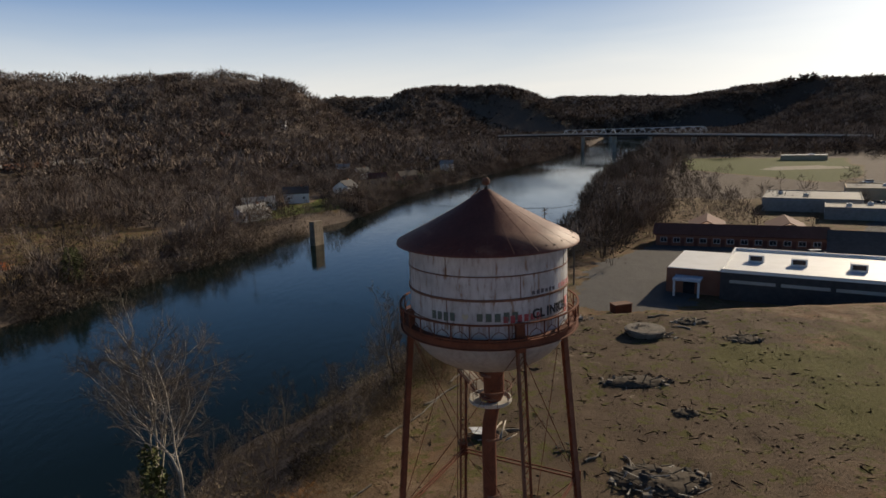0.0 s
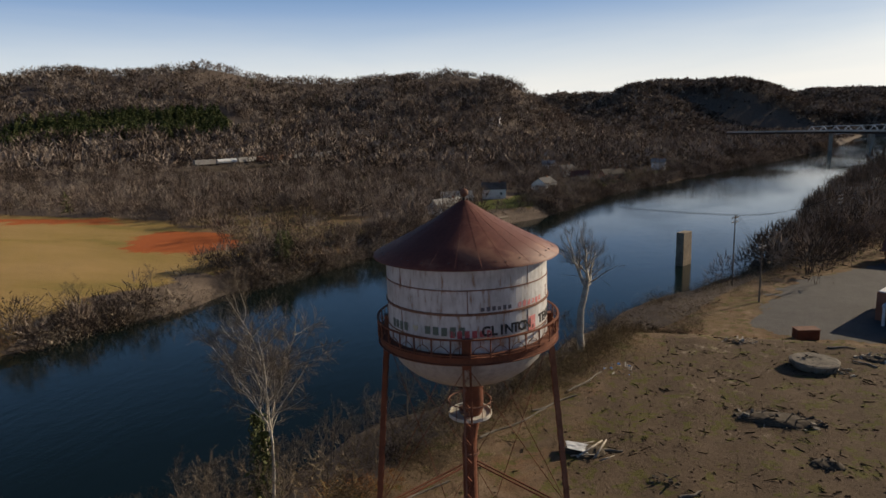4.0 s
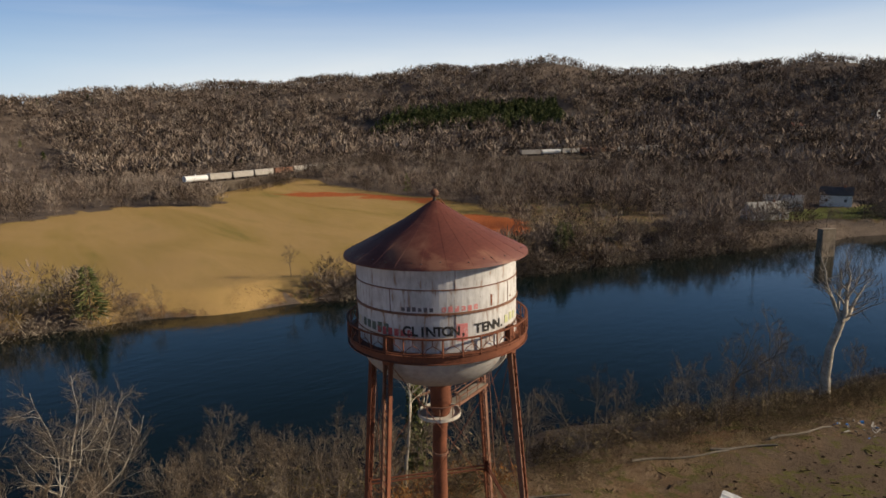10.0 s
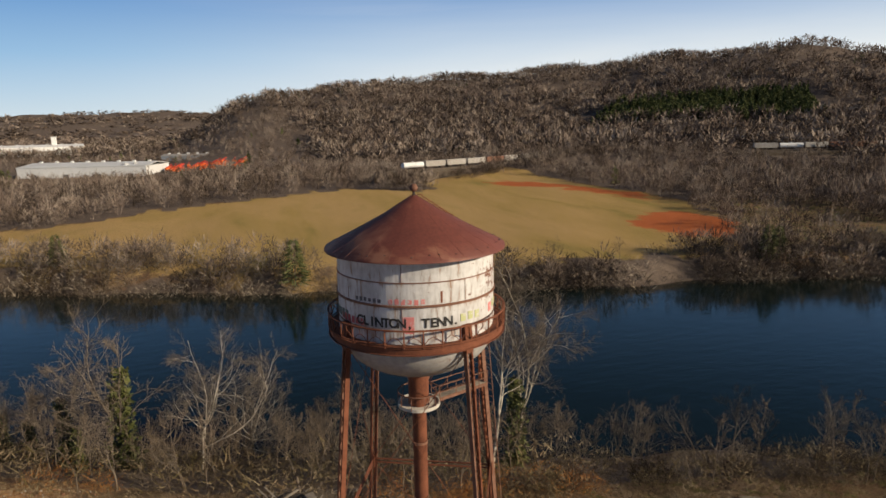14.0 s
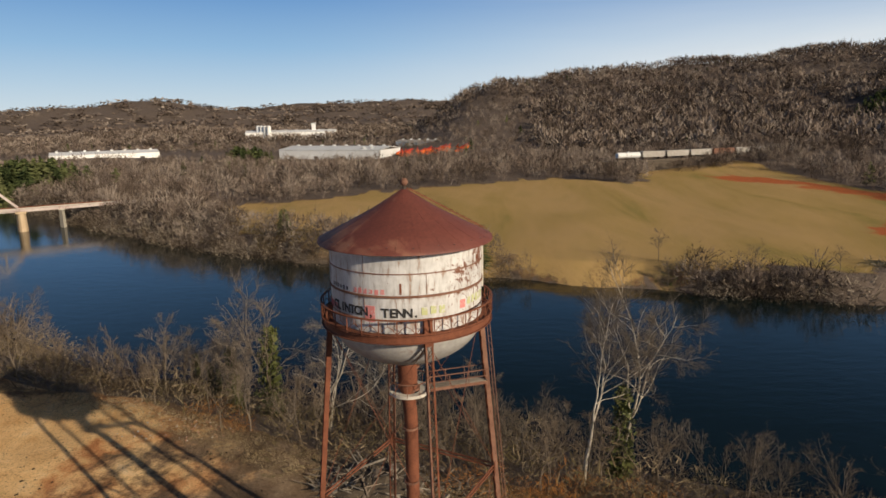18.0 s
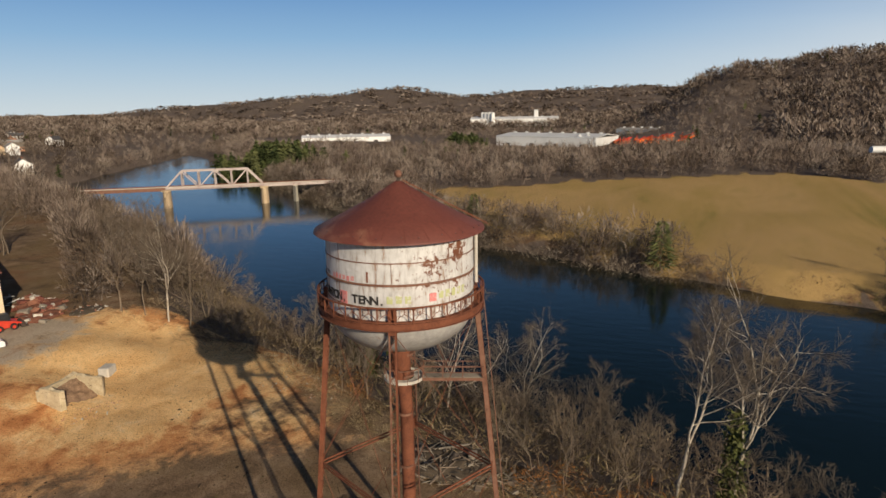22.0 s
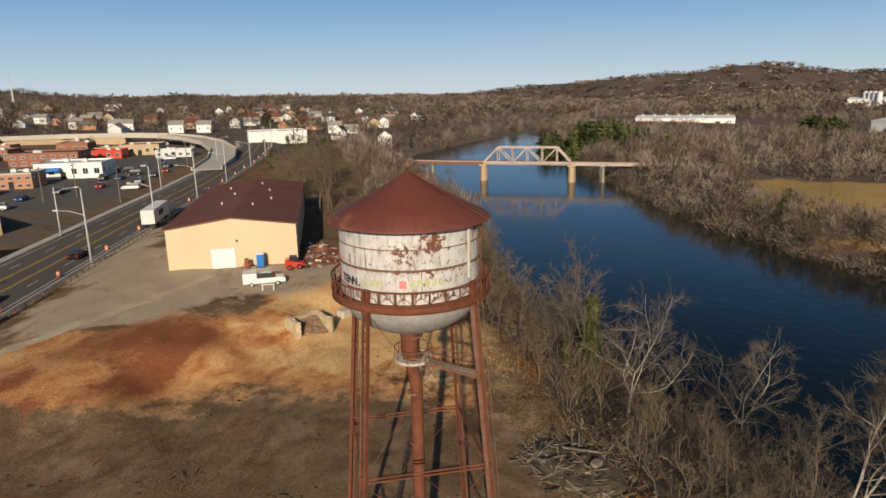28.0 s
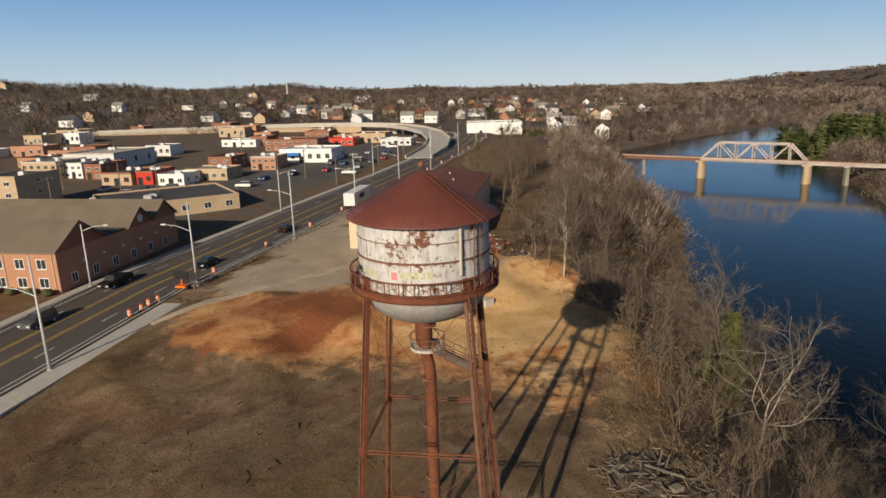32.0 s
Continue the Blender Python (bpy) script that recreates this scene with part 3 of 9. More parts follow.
town_[:, 2] = np.maximum(0.42 * townpatch, 0) + np.max([soft_in(fx_, fy_, p, 5) for p in LAWNS], 0)
far_[:, 2] *= (town_.max(1) * 0 + (town_[:, :3].max(1) < 0.4))
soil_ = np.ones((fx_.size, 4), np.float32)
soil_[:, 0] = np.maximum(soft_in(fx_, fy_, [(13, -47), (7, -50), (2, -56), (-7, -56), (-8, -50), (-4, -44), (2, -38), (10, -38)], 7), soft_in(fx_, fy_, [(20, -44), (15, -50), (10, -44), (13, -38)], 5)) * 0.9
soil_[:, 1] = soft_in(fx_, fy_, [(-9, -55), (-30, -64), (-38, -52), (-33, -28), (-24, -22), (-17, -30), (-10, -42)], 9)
# darker soil colour: a small southern patch and most of the northern site
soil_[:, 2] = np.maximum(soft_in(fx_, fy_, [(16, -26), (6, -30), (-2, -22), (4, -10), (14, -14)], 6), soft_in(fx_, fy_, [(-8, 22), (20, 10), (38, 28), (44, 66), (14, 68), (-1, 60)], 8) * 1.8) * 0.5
for nm, arr in (("cover", cov), ("cover_far", far_), ("cover_town", town_), ("cover_soil", soil_)):
    at_ = land.color_attributes.new(nm, "FLOAT_COLOR", "POINT")
    at_.data.foreach_set("color", arr.ravel())
ground = tagged(finish("ground", land, None), "bare brown earth, clay, dry grass and wooded hills", "ground", kind="structure")


def gz(x, y):
    return float(ground_z(np.array([x]), np.array([y]))[0])


# ---- river ----
def water_material():
    m, nt, b, pos = blank("river_water", 0.06, 0, 0.5)
    b.inputs["Base Color"].default_value = (0.0034, 0.0092, 0.0084, 1)
    b.inputs["IOR"].default_value = 1.33
    mp = nt.nodes.new("ShaderNodeMapping"); mp.inputs["Rotation"].default_value = (0, 0, 1.3); mp.inputs["Scale"].default_value = (1, 0.5, 1)
    nt.links.new(pos, mp.inputs[0])
    h = mixc(nt, 0.5, noise_tex(nt, mp.outputs[0], 0.5, 4, 0.6), noise_tex(nt, mp.outputs[0], 0.06, 3, 0.5))
    bumped(nt, b, h, 0.22, 0.35)
    r = ramp(nt, noise_tex(nt, mp.outputs[0], 0.018, 4, 0.6), [(0.4, (0.05, 0.05, 0.05)), (0.65, (0.16, 0.16, 0.16))])
    nt.links.new(r, b.inputs["Roughness"])
    return m


ys = np.r_[np.arange(-900, 1400, 12.0)]
wv = np.concatenate([np.stack([far_x(ys) - 14, ys, 0 * ys - 10], -1), np.stack([near_x(ys) + 14, ys, 0 * ys - 10], -1)])
k_ = np.arange(len(ys) - 1)
wf = np.stack([k_, k_ + len(ys), k_ + len(ys) + 1, k_ + 1], -1)
tagged(finish("water", np_mesh("water", wv, wf, water_material(), True), None), "calm dark blue-green river water", "water", kind="structure")

# ---- water tower ----
TANK_R, DECK_Z, EAVE_Z, APEX_Z, BOWL_Z = 3.26, 19.02, 22.32, 24.32, 18.85
LEGS = (20, 110, 200, 290)
LEG_TOP, LEG_SLOPE = 3.38, 0.094


def leg_at(a, z):
    r = LEG_TOP + (18.8 - z) * LEG_SLOPE
    return Vector((r * math.cos(radians(a)), r * math.sin(radians(a)), z))


def tank_material():
    """Old white paint with rust streaks that run down, patches of bare rust and grime."""
    m, nt, b, pos = blank("flaking_white_tank_paint", 0.6, 0, 0.3)
    mp = nt.nodes.new("ShaderNodeMapping"); mp.inputs["Scale"].default_value = (1, 1, 0.2)
    nt.links.new(pos, mp.inputs[0])
    n0, n1, n2 = noise_tex(nt, pos, 0.7, 6, 0.6, 0.4), noise_tex(nt, pos, 4.5, 9, 0.72, 0.3), noise_tex(nt, mp.outputs[0], 5.0, 7, 0.7, 0.2)
    c = ramp(nt, n0, [(0.3, (0.40, 0.39, 0.385)), (0.55, (0.60, 0.595, 0.59)), (0.75, (0.50, 0.49, 0.485))])
    c = mixc(nt, ramp(nt, n2, [(0.46, (0, 0, 0)), (0.70, (0.75, 0.75, 0.75))]), c, (0.27, 0.25, 0.235))
    c = mixc(nt, ramp(nt, n2, [(0.66, (0, 0, 0)), (0.74, (1, 1, 1))]), c, (0.22, 0.11, 0.07))
    sp = nt.nodes.new("ShaderNodeSeparateXYZ"); nt.links.new(pos, sp.inputs[0])
    # bare patches lie thickest on the side that faces +y, in the upper courses
    f = calc(nt, "ADD", n1, calc(nt, "MULTIPLY", sp.outputs["Y"], 0.022))
    for c0, rad, amt in (((2.1, 2.5, 20.95), 1.1, 0.16), ((0.95, 3.1, 21.75), 0.75, 0.22), ((1.1, 3.05, 20.2), 0.5, 0.10), ((-1.6, 2.85, 21.9), 0.35, 0.18)):
        d = nt.nodes.new("ShaderNodeVectorMath"); d.operation = "DISTANCE"
        nt.links.new(pos, d.inputs[0]); d.inputs[1].default_value = c0
        f = calc(nt, "ADD", f, calc(nt, "MULTIPLY", calc(nt, "SUBTRACT", 1.0, calc(nt, "DIVIDE", d.outputs["Value"], rad), True), amt))
    z = sp.outputs["Z"]
    for top, deep, amt in ((19.55, 0.55, 0.10), (20.5, 0.22, 0.07), (21.4, 0.18, 0.06)):
        under = calc(nt, "SUBTRACT", top, z)
        run_ = calc(nt, "MULTIPLY", calc(nt, "SUBTRACT", 1.0, calc(nt, "DIVIDE", under, deep), True), calc(nt, "GREATER_THAN", under, 0.0))
        f = calc(nt, "ADD", f, calc(nt, "MULTIPLY", run_, amt))
        stain = ramp(nt, calc(nt, "ADD", n2, calc(nt, "MULTIPLY", run_, 0.16)), [(0.58, (0, 0, 0)), (0.76, (0.8, 0.8, 0.8))])
        c = mixc(nt, stain, c, (0.30, 0.17, 0.105))
    c = mixc(nt, ramp(nt, f, [(0.665, (0, 0, 0)), (0.685, (1, 1, 1))]), c, mixc(nt, n0, (0.09, 0.03, 0.018), (0.21, 0.085, 0.045)))
    nt.links.new(c, b.inputs["Base Color"])
    bumped(nt, b, n1, 0.25, 0.01)
    return m


def roof_material():
    m, nt, b, pos = blank("red_oxide_roof_paint", 0.62, 0, 0.35)
    n0, n1 = noise_tex(nt, pos, 0.5, 7, 0.65, 0.6), noise_tex(nt, pos, 7.0, 6, 0.7)
    c = ramp(nt, n0, [(0.3, (0.105, 0.030, 0.023)), (0.6, (0.155, 0.045, 0.033)), (0.78, (0.12, 0.05, 0.038))])
    c = mixc(nt, 0.3, c, ramp(nt, n1, [(0.35, (0.07, 0.025, 0.02)), (0.7, (0.21, 0.07, 0.05))]))
    sp = nt.nodes.new("ShaderNodeSeparateXYZ"); nt.links.new(pos, sp.inputs[0])
    # the panels on the weather side, facing -y and +x, have lost their paint and rusted pale
    rusty = calc(nt, "ADD", n0, calc(nt, "MULTIPLY", calc(nt, "SUBTRACT", calc(nt, "MULTIPLY", sp.outputs["X"], 0.6), sp.outputs["Y"]), 0.03))
    c = mixc(nt, ramp(nt, rusty, [(0.60, (0, 0, 0)), (0.72, (1, 1, 1))]), c, (0.23, 0.10, 0.065))
    nt.links.new(c, b.inputs["Base Color"])
    bumped(nt, b, n1, 0.2, 0.01)
    return m


M_TANK, M_ROOF = tank_material(), roof_material()
tower = thing("water_tower", pose(0, 0, 0), "old water tower with flaking white tank, red conical roof, rusty legs", "water tower")

# tank shell: three courses of plates lapped over one another
for k, (z0, z1) in enumerate(((18.85, 19.55), (19.55, 20.5), (20.5, 21.4), (21.4, EAVE_Z))):
    r = TANK_R - 0.012 * (k % 2)
    part("tank_course", lathe(bmesh.new(), [(r - 0.02, z0), (r, z0 + 0.005), (r, z1), (r - 0.02, z1 + 0.001)], 72), M_TANK, tower, smooth=False)
    for j in range(4):
        a = radians((-24.5, -68.5, -24.5, 20)[(k + 3) % 4] + 88.5 * j)
        c, s = math.cos(a), math.sin(a)
        part("plate_seam", beam(bmesh.new(), ((r + 0.001) * c, (r + 0.001) * s, z0 + 0.02), ((r + 0.001) * c, (r + 0.001) * s, z1 - 0.02), 0.03, 0.016), M_RUST2, tower)
for z, w in ((21.4, 0.022), (20.5, 0.05), (19.55, 0.018)):
    part("hoop", lathe(bmesh.new(), [(TANK_R - 0.01, z - w), (TANK_R + w * 0.9, z - w * 0.8), (TANK_R + w * 0.9, z + w * 0.8), (TANK_R - 0.01, z + w)], 72), M_RUST2, tower, "rust-stained horizontal seam band")
bowl = bmesh.new()
lathe(bowl, [(TANK_R * math.cos(a), BOWL_Z - 2.05 * math.sin(a)) for a in np.linspace(0, math.pi / 2 - 0.14, 14)], 56)
# bowl paint: grime, and the shade under the deck put into its darker grey
part("bowl", bowl, mat("grimy_shaded_bowl_paint", (0.27, 0.26, 0.25), (0.42, 0.405, 0.39), 0.6, 0.65, 0, 0.15, 8, (0.22, 0.13, 0.09), 0.66), tower, "grey-white dished tank bottom", smooth=True)

# roof of flat pressed panels with standing seams and a drip edge
roof = bmesh.new()
NP = 24
prof = [(3.74, EAVE_Z - 0.10), (3.72, EAVE_Z), (2.6, EAVE_Z + 0.56), (1.3, EAVE_Z + 1.25), (0.12, APEX_Z)]
lathe(roof, prof, NP * 2)
roof_ob = part("roof", roof, M_ROOF, tower, "rusted dark red conical sheet roof", smooth=True)
part("soffit", lathe(bmesh.new(), [(3.74, EAVE_Z - 0.10), (3.68, EAVE_Z - 0.10), (TANK_R - 0.1, EAVE_Z - 0.02)], NP * 2), M_ROOF, roof_ob)
for k in range(NP):
    a = 2 * math.pi * k / NP
    sb = bmesh.new()
    for (r0, z0), (r1, z1) in zip(prof[1:], prof[2:]):
        beam(sb, (r0 * math.cos(a), r0 * math.sin(a), z0 - 0.0055), (r1 * math.cos(a), r1 * math.sin(a), z1 - 0.0055), 0.03, 0.016)
    part("seam", sb, M_ROOF, roof_ob)
for k in range(40):
    a = radians(9 * k + (k * 37 % 5))
    if k % 7 in (2, 5):
        continue
    r = 3.42 + 0.05 * (k % 3)
    z = EAVE_Z + (3.72 - r) * 0.5 + 0.012
    holes = beam(bmesh.new(), (r * math.cos(a) - 0.02, r * math.sin(a), z), (r * math.cos(a) + 0.03, r * math.sin(a) + 0.02, z), 0.05, 0.02)
    part("rust_hole", holes, M_BLACK, roof_ob)
fin = bmesh.new()
bmesh.ops.create_uvsphere(fin, u_segments=20, v_segments=12, radius=0.17, matrix=Matrix.Translation((0, 0, 24.62)))
part("finial_ball", fin, M_RUST2, tower, "rusted sheet-metal ball", smooth=True)
part("finial_stem", tube(bmesh.new(), (0, 0, 24.2), (0, 0, 24.5), 0.09, 0.05, 10), M_IRON, tower)
part("finial_tip", tube(bmesh.new(), (0, 0, 24.72), (0, 0, 24.98), 0.012, 0.008, 6), M_IRON, tower)

# balcony: deck ring, girder, lattice railing
deck = bmesh.new()
lathe(deck, [(TANK_R + 0.01, DECK_Z - 0.03), (3.70, DECK_Z - 0.03), (3.70, DECK_Z), (TANK_R + 0.01, DECK_Z)], 64)
part("balcony_deck", deck, M_RUST, tower, "rusted red plate walkway round the tank")
gir = bmesh.new()
lathe(gir, [(3.62, DECK_Z - 0.30), (3.72, DECK_Z - 0.30), (3.72, DECK_Z - 0.27), (3.645, DECK_Z - 0.27), (3.645, DECK_Z - 0.03), (3.62, DECK_Z - 0.03)], 64)
part("balcony_girder", gir, M_RUST, tower)
NPOST = 32
for h, w in ((0.68, 0.035), (0.08, 0.03)):
    part("rail", lathe(bmesh.new(), [(3.70 - w, DECK_Z + h - w), (3.70 + w, DECK_Z + h - w), (3.70 + w, DECK_Z + h + w * 0.6), (3.70 - w, DECK_Z + h + w * 0.6), (3.70 - w, DECK_Z + h - w)], 64), M_RUST, tower)
for k in range(NPOST):
    a0, a1, am = (2 * math.pi * (k + q) / NPOST for q in (0, 1, 0.5))
    P0, P1, Q = (Vector((3.70 * math.cos(a), 3.70 * math.sin(a), 0)) for a in (a0, a1, am))
    b_ = bmesh.new()
    beam(b_, P0 + Vector((0, 0, DECK_Z - 0.02)), P0 + Vector((0, 0, DECK_Z + 0.70)), 0.045)
    part("post", b_, M_RUST, tower)
    b_ = bmesh.new()
    lo, hi = Vector((0, 0, DECK_Z + 0.10)), Vector((0, 0, DECK_Z + 0.42))
    for s in range(4):
        f0, f1 = s / 4, (s + 1) / 4
        g = lambda f: P0.lerp(P1, f) + lo.lerp(hi, math.sin(math.pi * f))
        beam(b_, g(f0), g(f1), 0.022)
    beam(b_, Q + hi, Q + Vector((0, 0, DECK_Z + 0.66)), 0.02)
    part("lattice", b_, M_RUST, tower)

# legs: two channels laced with flat bars
for a in LEGS:
    top, foot = leg_at(a, 19.35), leg_at(a, -0.9)
    leg = part("leg", bmesh.new(), M_RUST, tower, "rust-streaked laced steel leg")
    t = Vector((-math.sin(radians(a)), math.cos(radians(a)), 0))
    o = Vector((math.cos(radians(a)), math.sin(radians(a)), 0))
    for s in (-1, 1):
        ch = bmesh.new()
        beam(ch, foot + t * s * 0.15, top + t * s * 0.15, 0.03, 0.20)
        beam(ch, foot + t * s * 0.125 + o * 0.10, top + t * s * 0.125 + o * 0.10, 0.07, 0.015)
        part("channel", ch, M_RUST if s > 0 else M_RUST2, leg)
    n = 58
    step = (top - foot) / n
    for face in (-1, 1):
        pair = []
        for s in (-1, 1):
            bm = beam(bmesh.new(), t * s * 0.14 + o * face * 0.105, step - t * s * 0.14 + o * face * 0.105, 0.04, 0.012)
            me = bpy.data.meshes.new("lacing_bar"); bm.to_mesh(me); bm.free()
            me.materials.append(M_RUST)
            pair.append(me)
        for k in range(n):
            bar = new("lacing_bar", pair[k % 2]); bar.parent = leg
            bar.matrix_local = Matrix.Translation(foot + step * k)
    part("foot_plate", boxm(-0.35, -0.35, 0, 0.35, 0.35, 0.12), M_RUST, leg).matrix_local = Matrix.Translation(foot - Vector((0, 0, 0.1)))
    part("footing", boxm(-0.6, -0.6, -0.6, 0.6, 0.6, 0.05), M_CONC, tower).matrix_local = Matrix.Translation(foot)
    kn = bmesh.new()
    beam(kn, leg_at(a, 18.5), leg_at(a, 19.6), 0.34, 0.26)
    part("post_head", kn, M_RUST, leg)
for a0, a1 in zip(LEGS, LEGS[1:] + LEGS[:1]):
    for z in (10.7, 3.6):
        st = bmesh.new()
        A, B = leg_at(a0, z), leg_at(a1, z)
        for s in (-0.09, 0.09):
            beam(st, A + Vector((0, 0, s)), B + Vector((0, 0, s)), 0.05, 0.07)
        part("strut", st, M_RUST, tower)
        gp = bmesh.new()
        beam(gp, A - Vector((0, 0, 0.3)), A + Vector((0, 0, 0.3)), 0.42, 0.05)
        part("gusset", gp, M_RUST, tower)
    for zt, zb in ((18.6, 10.8), (10.6, 3.7), (3.5, -0.7)):
        for p, q in ((a0, a1), (a1, a0)):
            part("tie_rod", tube(bmesh.new(), leg_at(p, zt), leg_at(q, zb), 0.014, n=5), M_RUST, tower)

# riser pipe with its drum, ring platform and bridge to a leg
rp = bmesh.new()
lathe(rp, [(0.44, 16.95), (0.44, 15.5), (0.31, 15.2), (0.31, 14.9), (0.31, 14.2), (0.31, 13.6), (0.31, -1.0)], 24)
for v in rp.verts:
    f = min(max((15.2 - v.co.z) / 1.3, 0), 1)
    v.co.x += 0.16 - 0.26 * f; v.co.y += -0.05 + 0.08 * f
riser = part("riser_pipe", rp, M_RUST, tower, "rust-brown central riser pipe", smooth=True)
for z in (16.4, 15.35, 13.4, 10.7, 7.6, 4.5, 1.5):
    r = 0.48 if z > 15.3 else 0.345
    part("flange", lathe(bmesh.new(), [(0.3, z - 0.05), (r, z - 0.05), (r, z + 0.05), (0.3, z + 0.05)], 24), M_RUST2, riser)
rg = bmesh.new()
lathe(rg, [(0.45, 15.16), (0.92, 15.16), (0.92, 15.30), (0.86, 15.30), (0.86, 15.22), (0.45, 15.22)], 32)
ring = part("ring_platform", rg, M_CONC2, tower, "pale round platform plate under the drum")
part("rail", lathe(bmesh.new(), [(0.89, 15.80), (0.93, 15.80), (0.93, 15.84), (0.89, 15.84), (0.89, 15.80)], 32), M_RUST2, ring)
for k in range(10):
    a = 2 * math.pi * k / 10
    part("post", beam(bmesh.new(), (0.91 * math.cos(a), 0.91 * math.sin(a), 15.2), (0.91 * math.cos(a), 0.91 * math.sin(a), 15.82), 0.025), M_RUST2, ring)
br = thing("catwalk", pose(0, 0, 0), "", "")
br.parent = tower
o, t = Vector((math.cos(radians(110)), math.sin(radians(110)), 0)), Vector((-math.sin(radians(110)), math.cos(radians(110)), 0))
E0, E1 = o * 0.9, leg_at(110, 15.6) - Vector((0, 0, 15.6))
for s in (-1, 1):
    for z in (15.22, 15.55, 15.85):
        part("beam", beam(bmesh.new(), E0 + t * s * 0.32 + Vector((0, 0, z)), E1 + t * s * 0.32 + Vector((0, 0, z)), 0.04, 0.14 if z < 15.3 else 0.03), M_RUST2, br)
    for f in (0, 0.33, 0.66, 1):
        p = E0.lerp(E1, f) + t * s * 0.32
        part("post", beam(bmesh.new(), p + Vector((0, 0, 15.2)), p + Vector((0, 0, 15.88)), 0.03), M_RUST2, br)
part("plank", beam(bmesh.new(), E0 + Vector((0, 0, 15.27)), E1 + Vector((0, 0, 15.27)), 0.5, 0.03), M_LUMBER, br)
# ladders: leg, tank side and roof
lad = bmesh.new()
for s in (-0.2, 0.2):
    beam(lad, leg_at(110, 0.2) + t * s + o * 0.35, leg_at(110, 18.9) + t * s + o * 0.35, 0.03)
for k in range(56):
    p = leg_at(110, 0.5 + k * 0.33) + o * 0.35
    beam(lad, p - t * 0.2, p + t * 0.2, 0.02)
part("leg_ladder", lad, M_RUST2, tower)
lad = bmesh.new()
a = radians(121)
o2, t2 = Vector((math.cos(a), math.sin(a), 0)), Vector((-math.sin(a), math.cos(a), 0))
for s in (-0.2, 0.2):
    beam(lad, o2 * 3.42 + t2 * s + Vector((0, 0, DECK_Z)), o2 * 3.42 + t2 * s + Vector((0, 0, EAVE_Z - 0.1)), 0.04)
for k in range(10):
    p = o2 * 3.42 + Vector((0, 0, DECK_Z + 0.25 + k * 0.32))
    beam(lad, p - t2 * 0.2, p + t2 * 0.2, 0.02)
part("tank_ladder", lad, M_RUST2, tower)
lad = bmesh.new()
for s in (-0.16, 0.16):
    beam(lad, o2 * 4.0 + t2 * s + Vector((0, 0, EAVE_Z - 0.06)), o2 * 0.2 + t2 * s + Vector((0, 0, APEX_Z + 0.02)), 0.03)
for k in range(12):
    f = (k + 0.5) / 12
    p = (o2 * 4.0 + Vector((0, 0, EAVE_Z))).lerp(o2 * 0.2 + Vector((0, 0, APEX_Z + 0.08)), f)
    beam(lad, p - t2 * 0.16, p + t2 * 0.16, 0.02)
part("roof_ladder", lad, M_RUST, tower, "rusty ladder lying on the roof")
part("overflow_pipe", tube(bmesh.new(), Vector((3.38 * math.cos(radians(104.5)), 3.38 * math.sin(radians(104.5)), 19.85)), Vector((3.38 * math.cos(radians(104.5)), 3.38 * math.sin(radians(104.5)), 22.25)), 0.075, n=8), M_CONC2, tower)

# ---- lettering and graffiti on the tank ----
def curved(name, a0, a1, z0, z1, material, parent, label="", r=TANK_R, thick=0.004, n=None):
    """A thin painted patch bent round the tank."""
    n = n or max(2, int(abs(a1 - a0) / 3) + 1)
    bm = bmesh.new()
    rows = []
    for k in range(n + 1):
        a = radians(a0 + (a1 - a0) * k / n)
        rows.append([bm.verts.new((q * math.cos(a), q * math.sin(a), z)) for q, z in ((r + thick, z0), (r + thick, z1), (r - 0.02, z1), (r - 0.02, z0))])
    for a, b in zip(rows, rows[1:]):
        for k in range(4):
            bm.faces.new((a[k], a[(k + 1) % 4], b[(k + 1) % 4], b[k]))
    bm.faces.new(rows[0]); bm.faces.new(rows[-1][::-1])
    bmesh.ops.recalc_face_normals(bm, faces=bm.faces)
    return part(name, bm, material, parent, label)


def worn(name, c, keep=0.5, base=None):
    """Old sign paint, worn through to the tank's own colour in spots."""
    m, nt, b, pos = blank(name, 0.7, 0, 0.2)
    n = noise_tex(nt, pos, 6.0, 7, 0.7, 0.4)
    c2 = mixc(nt, ramp(nt, n, [(keep, (0, 0, 0)), (keep + 0.08, (1, 1, 1))]), c, base or (0.55, 0.53, 0.51))
    nt.links.new(c2, b.inputs["Base Color"])
    return m


M_INK, M_GREEN, M_PINK, M_REDS, M_LIME, M_PEN = (worn(n, c, k) for n, c, k in (("black_sign_paint", (0.035, 0.033, 0.032), 0.60), ("dull_green_spray", (0.13, 0.15, 0.12), 0.60), ("pink_spray", (0.62, 0.22, 0.21), 0.56),
                                                                         ("red_spray", (0.42, 0.09, 0.09), 0.55), ("yellow_green_spray", (0.44, 0.46, 0.24), 0.52), ("dark_pen", (0.12, 0.11, 0.12), 0.6)))


